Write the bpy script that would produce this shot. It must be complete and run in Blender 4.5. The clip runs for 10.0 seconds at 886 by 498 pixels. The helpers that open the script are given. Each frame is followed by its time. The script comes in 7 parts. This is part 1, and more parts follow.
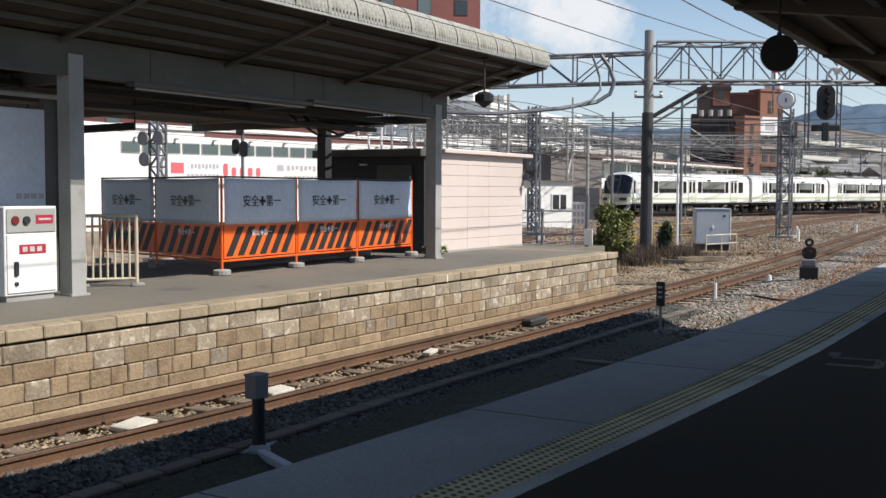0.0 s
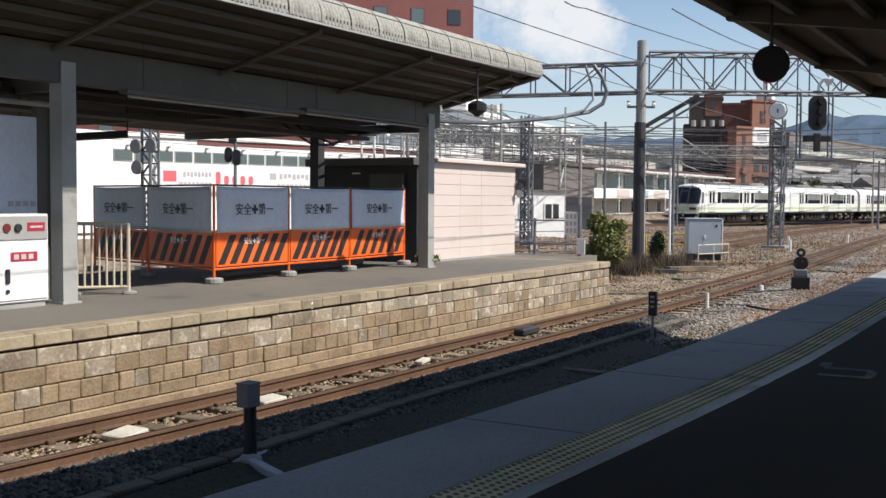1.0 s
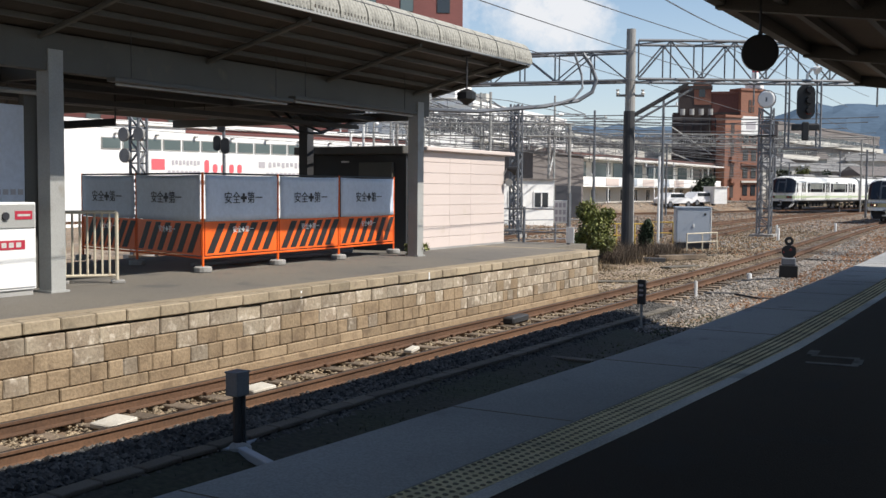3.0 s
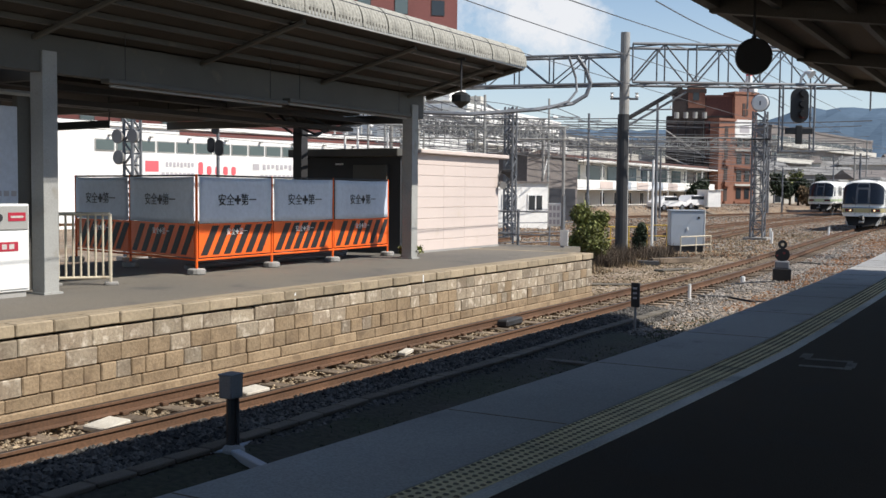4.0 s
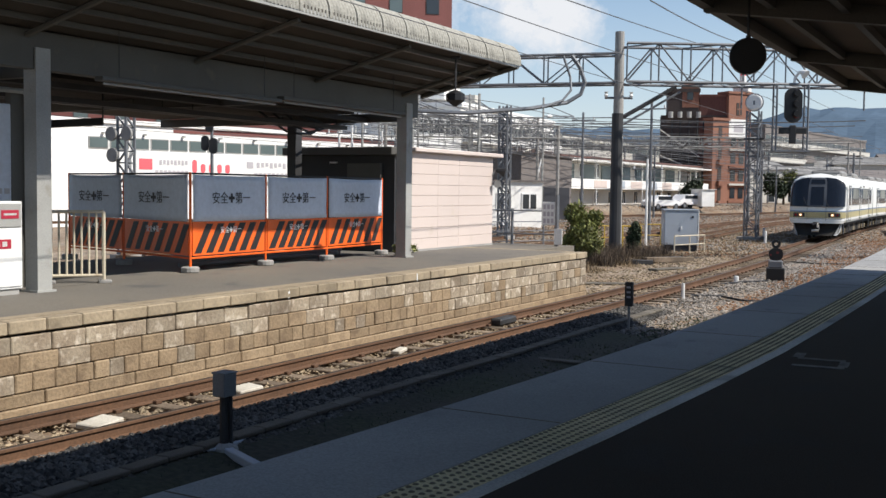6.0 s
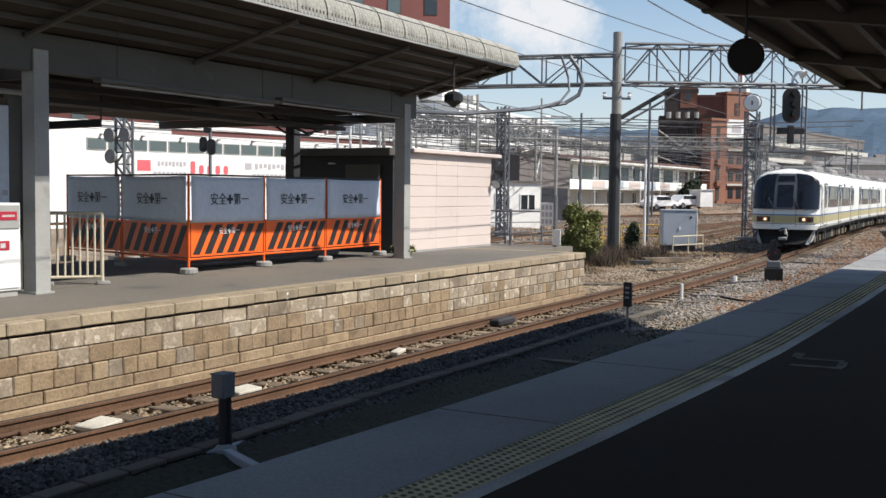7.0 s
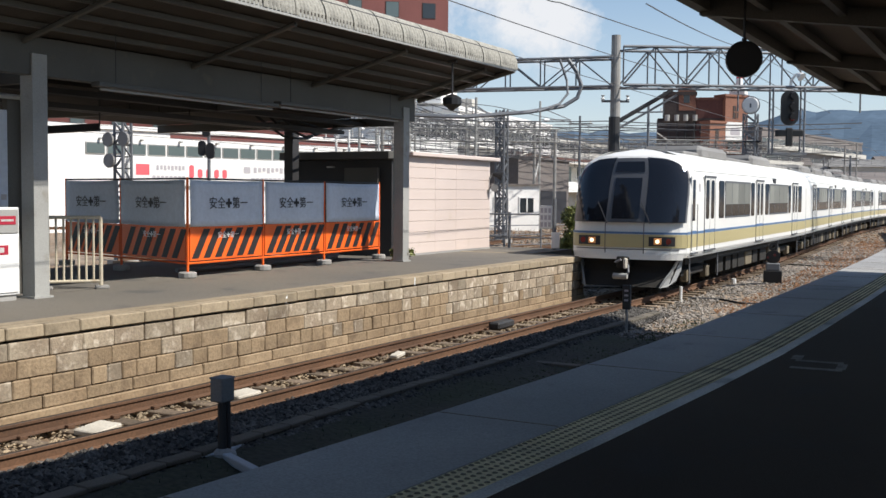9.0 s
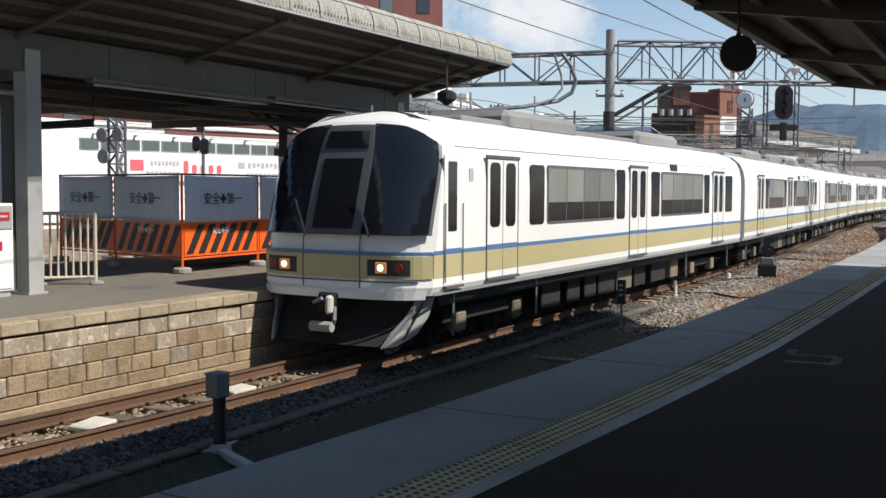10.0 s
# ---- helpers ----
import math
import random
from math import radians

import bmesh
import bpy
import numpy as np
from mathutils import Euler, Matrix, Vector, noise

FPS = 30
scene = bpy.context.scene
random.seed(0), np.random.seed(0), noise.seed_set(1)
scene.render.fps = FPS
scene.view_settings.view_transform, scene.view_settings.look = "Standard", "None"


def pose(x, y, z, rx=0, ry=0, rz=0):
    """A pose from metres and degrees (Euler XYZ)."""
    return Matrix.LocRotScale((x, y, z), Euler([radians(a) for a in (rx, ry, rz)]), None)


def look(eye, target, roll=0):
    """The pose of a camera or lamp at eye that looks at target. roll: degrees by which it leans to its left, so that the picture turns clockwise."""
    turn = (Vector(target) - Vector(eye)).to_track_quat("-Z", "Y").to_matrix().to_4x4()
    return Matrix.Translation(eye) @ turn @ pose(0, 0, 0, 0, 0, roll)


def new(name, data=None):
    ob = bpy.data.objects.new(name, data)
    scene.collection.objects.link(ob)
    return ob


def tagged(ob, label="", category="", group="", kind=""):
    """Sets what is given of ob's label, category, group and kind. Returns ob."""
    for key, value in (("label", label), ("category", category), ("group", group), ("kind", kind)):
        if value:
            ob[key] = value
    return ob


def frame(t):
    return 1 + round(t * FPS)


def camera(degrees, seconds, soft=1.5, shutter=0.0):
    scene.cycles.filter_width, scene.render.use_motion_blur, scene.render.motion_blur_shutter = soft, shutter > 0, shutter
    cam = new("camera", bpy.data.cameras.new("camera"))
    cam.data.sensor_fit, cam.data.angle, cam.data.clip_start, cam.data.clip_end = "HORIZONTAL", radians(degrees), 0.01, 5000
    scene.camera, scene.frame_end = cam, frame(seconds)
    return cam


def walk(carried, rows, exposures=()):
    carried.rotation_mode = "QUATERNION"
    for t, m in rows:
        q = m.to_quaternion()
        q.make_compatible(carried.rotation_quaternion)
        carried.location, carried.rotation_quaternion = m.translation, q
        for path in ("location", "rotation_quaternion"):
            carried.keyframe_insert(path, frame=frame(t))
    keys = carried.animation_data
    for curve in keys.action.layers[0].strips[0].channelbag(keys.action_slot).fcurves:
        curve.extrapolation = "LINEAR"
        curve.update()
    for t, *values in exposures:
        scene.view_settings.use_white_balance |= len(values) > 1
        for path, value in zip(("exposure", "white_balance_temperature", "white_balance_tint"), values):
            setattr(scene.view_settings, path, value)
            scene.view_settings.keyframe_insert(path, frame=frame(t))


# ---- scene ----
cam = camera(45.5, 10.0, soft=1.5)
EYE = (0.0, 0.0, 2.5)
# seconds, yaw, pitch, roll of the hand-held camera, which stands on one spot
TURNS = [(0.0, 30.842, -3.131, -0.183), (0.5, 30.841, -3.073, -0.396), (1.0, 30.447, -2.641, -0.381),
         (1.5, 30.304, -2.957, -0.511), (2.0, 30.1, -3.395, -0.154), (2.5, 29.984, -3.343, -0.268),
         (4.0, 29.553, -3.114, -0.537), (4.5, 29.325, -3.116, -0.536), (5.0, 29.378, -3.156, -0.535),
         (5.5, 29.259, -3.205, -0.715), (7.0, 29.15, -3.14, -0.593), (7.5, 29.116, -3.209, -0.535),
         (8.0, 29.086, -3.209, -0.525), (8.5, 29.026, -3.032, -0.566), (9.0, 29.086, -2.962, -0.439),
         (9.5, 28.955, -3.037, -0.26), (10.0, 28.802, -3.228, -0.31)]
walk(cam, [(t, pose(*EYE, 90 + p, r, y)) for t, y, p, r in TURNS])

# ---------------- light ----------------
SUN_DIR = Vector((0.90, 0.17, 1.0)).normalized()      # towards the sun
scene.view_settings.exposure = 0.34
world = bpy.data.worlds.new("sky")
scene.world = world
world.use_nodes = True
wn, wl = world.node_tree.nodes, world.node_tree.links
wn.clear()
sky = wn.new("ShaderNodeTexSky")
sky.sky_type = "NISHITA"
sky.sun_disc = False
sky.sun_elevation = math.asin(SUN_DIR.z)
sky.sun_rotation = math.atan2(SUN_DIR.x, SUN_DIR.y)
sky.altitude = 50
sky.air_density, sky.dust_density, sky.ozone_density = 1.0, 0.45, 3.0
coord = wn.new("ShaderNodeTexCoord")
cn = wn.new("ShaderNodeTexNoise")
cn.inputs["Scale"].default_value, cn.inputs["Detail"].default_value, cn.inputs["Roughness"].default_value = 10.0, 10, 0.66
wl.new(coord.outputs["Generated"], cn.inputs["Vector"])
# a bank of cumulus over the hills, thinning to either side
def cloud_bank(direction, inner, outer):
    dot = wn.new("ShaderNodeVectorMath")
    dot.operation = "DOT_PRODUCT"
    dot.inputs[1].default_value = Vector(direction).normalized()
    wl.new(coord.outputs["Generated"], dot.inputs[0])
    rng = wn.new("ShaderNodeMapRange")
    rng.inputs["From Min"].default_value, rng.inputs["From Max"].default_value = math.cos(radians(outer)), math.cos(radians(inner))
    wl.new(dot.outputs["Value"], rng.inputs["Value"])
    return rng.outputs["Result"]
def wmath(op, a, b):
    n = wn.new("ShaderNodeMath")
    n.operation, n.use_clamp = op, True
    for sock, v in zip(n.inputs, (a, b)):
        if isinstance(v, (int, float)):
            sock.default_value = v
        else:
            wl.new(v, sock)
    return n.outputs[0]
bank = wmath("MAXIMUM", cloud_bank((-0.475, 0.855, 0.215), 3.0, 7.5), cloud_bank((-0.405, 0.90, 0.168), 1.2, 4.2))
ramp = wn.new("ShaderNodeMapRange")
tot = wn.new("ShaderNodeMath")
tot.operation = "ADD"
wl.new(bank, tot.inputs[0])
cgain = wn.new("ShaderNodeMapRange")
cgain.clamp = False
cgain.inputs["From Min"].default_value, cgain.inputs["From Max"].default_value = 0.32, 0.68
wl.new(cn.outputs["Fac"], cgain.inputs["Value"])
wl.new(cgain.outputs["Result"], tot.inputs[1])
wl.new(tot.outputs[0], ramp.inputs["Value"])
ramp.inputs["From Min"].default_value, ramp.inputs["From Max"].default_value = 0.9, 1.45
cloudmix = wn.new("ShaderNodeMix")
cloudmix.data_type = "RGBA"
wl.new(ramp.outputs["Result"], cloudmix.inputs["Factor"])
haze = wn.new("ShaderNodeMix")
haze.data_type, haze.blend_type = "RGBA", "MULTIPLY"
haze.inputs["Factor"].default_value = 1
haze.inputs["B"].default_value = (1.42, 1.40, 1.36, 1)
wl.new(sky.outputs["Color"], haze.inputs["A"])
# pale haze low over the horizon
updown = wn.new("ShaderNodeSeparateXYZ")
wl.new(coord.outputs["Generated"], updown.inputs[0])
low = wn.new("ShaderNodeMapRange")
low.inputs["From Min"].default_value, low.inputs["From Max"].default_value = 0.0, 0.22
low.inputs["To Min"].default_value, low.inputs["To Max"].default_value = 0.55, 0.0
wl.new(updown.outputs["Z"], low.inputs["Value"])
pale = wn.new("ShaderNodeMix")
pale.data_type = "RGBA"
wl.new(low.outputs["Result"], pale.inputs["Factor"])
wl.new(haze.outputs["Result"], pale.inputs["A"])
pale.inputs["B"].default_value = (7.6, 8.2, 9.4, 1)
wl.new(pale.outputs["Result"], cloudmix.inputs["A"])
cloudmix.inputs["B"].default_value = (8.8, 9.0, 9.4, 1)
bg = wn.new("ShaderNodeBackground")
bg.inputs["Strength"].default_value = 0.076
wout = wn.new("ShaderNodeOutputWorld")
wl.new(cloudmix.outputs["Result"], bg.inputs["Color"])
wl.new(bg.outputs["Background"], wout.inputs["Surface"])

sun_data = bpy.data.lights.new("sun", "SUN")
sun_data.energy, sun_data.angle, sun_data.color = 5.0, radians(0.53), (1.0, 0.945, 0.87)
sun = new("sun", sun_data)
sun.matrix_world = look((30, 20, 40), Vector((30, 20, 40)) - SUN_DIR)


# ---------------- materials ----------------
def mat(name, base, rough=0.7, metal=0.0, scale=6.0, var=0.25, bump=0.15, fine=60.0, tint=None, piece=0.0, stain=0.0, stain_col=(0.05, 0.045, 0.04), spec=0.5):
    """Two scales of colour variation and a fine relief; piece: how far single pieces differ; stain: share of dark patches."""
    m = bpy.data.materials.new(name)
    m.use_nodes = True
    n, l = m.node_tree.nodes, m.node_tree.links
    b = n["Principled BSDF"]
    b.inputs["Roughness"].default_value, b.inputs["Metallic"].default_value = rough, metal
    b.inputs["Specular IOR Level"].default_value = spec
    tc = n.new("ShaderNodeTexCoord")
    place = tc.outputs["Object"]
    if piece:
        own = n.new("ShaderNodeObjectInfo")
        far_off = n.new("ShaderNodeMath")
        far_off.operation, far_off.inputs[1].default_value = "MULTIPLY", 60.0
        l.new(own.outputs["Random"], far_off.inputs[0])
        add = n.new("ShaderNodeVectorMath")
        l.new(place, add.inputs[0])
        l.new(far_off.outputs[0], add.inputs[1])
        place = add.outputs[0]
    def tex(s, detail):
        t = n.new("ShaderNodeTexNoise")
        t.inputs["Scale"].default_value, t.inputs["Detail"].default_value = s, detail
        l.new(place, t.inputs["Vector"])
        return t.outputs["Fac"]
    big, small = tex(scale * 0.25, 4), tex(fine, 3)
    def mix(kind, fac, a, c):
        x = n.new("ShaderNodeMix")
        x.data_type, x.blend_type = "RGBA", kind
        for key, v in (("Factor", fac), ("A", a), ("B", c)):
            if isinstance(v, (int, float)):
                x.inputs[key].default_value = v
            elif isinstance(v, tuple):
                x.inputs[key].default_value = (*v, 1) if len(v) == 3 else v
            else:
                l.new(v, x.inputs[key])
        return x.outputs["Result"]
    other = tint or tuple(min(1, c * (1 - var * 1.6)) for c in base)
    rg = n.new("ShaderNodeMapRange")
    rg.inputs["From Min"].default_value, rg.inputs["From Max"].default_value = 0.35, 0.68
    l.new(big, rg.inputs["Value"])
    col = mix("MIX", rg.outputs["Result"], tuple(base), tuple(other))
    sm = n.new("ShaderNodeMapRange")
    sm.inputs["From Min"].default_value, sm.inputs["From Max"].default_value = 0.3, 0.7
    sm.inputs["To Min"].default_value, sm.inputs["To Max"].default_value = 1 - var, 1 + var * 0.6
    l.new(small, sm.inputs["Value"])
    col = mix("MULTIPLY", 1.0, col, sm.outputs["Result"])
    if stain:
        st = n.new("ShaderNodeMapRange")
        st.inputs["From Min"].default_value, st.inputs["From Max"].default_value = 0.66 - 0.25 * stain, 0.78 - 0.2 * stain
        l.new(tex(scale, 8), st.inputs["Value"])
        k = n.new("ShaderNodeMath")
        k.operation, k.inputs[1].default_value = "MULTIPLY", 0.75
        l.new(st.outputs["Result"], k.inputs[0])
        col = mix("MIX", k.outputs[0], col, tuple(stain_col))
    if piece:
        oi = n.new("ShaderNodeObjectInfo")
        pr = n.new("ShaderNodeMapRange")
        pr.inputs["To Min"].default_value, pr.inputs["To Max"].default_value = 1 - piece, 1 + piece
        l.new(oi.outputs["Random"], pr.inputs["Value"])
        col = mix("MULTIPLY", 1.0, col, pr.outputs["Result"])
    l.new(col, b.inputs["Base Color"])
    if bump:
        bp = n.new("ShaderNodeBump")
        bp.inputs["Strength"].default_value, bp.inputs["Distance"].default_value = bump, 0.02
        l.new(small, bp.inputs["Height"])
        l.new(bp.outputs["Normal"], b.inputs["Normal"])
    return m


def plain(name, base, rough=0.5, metal=0.0, emit=0.0, spec=0.5):
    m = bpy.data.materials.new(name)
    m.use_nodes = True
    b = m.node_tree.nodes["Principled BSDF"]
    b.inputs["Base Color"].default_value = (*base, 1)
    b.inputs["Roughness"].default_value, b.inputs["Metallic"].default_value = rough, metal
    b.inputs["Specular IOR Level"].default_value = spec
    if emit:
        b.inputs["Emission Color"].default_value, b.inputs["Emission Strength"].default_value = (*base, 1), emit
    return m


def island(m, amount=0.5):
    """Let each loose piece of a joined mesh differ in tone."""
    n, l = m.node_tree.nodes, m.node_tree.links
    b = n["Principled BSDF"]
    src = b.inputs["Base Color"].links[0].from_socket
    g = n.new("ShaderNodeNewGeometry")
    r = n.new("ShaderNodeMapRange")
    r.inputs["To Min"].default_value, r.inputs["To Max"].default_value = 1 - amount, 1 + amount
    l.new(g.outputs["Random Per Island"], r.inputs["Value"])
    x = n.new("ShaderNodeMix")
    x.data_type, x.blend_type = "RGBA", "MULTIPLY"
    x.inputs["Factor"].default_value = 1
    l.new(src, x.inputs["A"])
    l.new(r.outputs["Result"], x.inputs["B"])
    l.new(x.outputs["Result"], b.inputs["Base Color"])
    return m


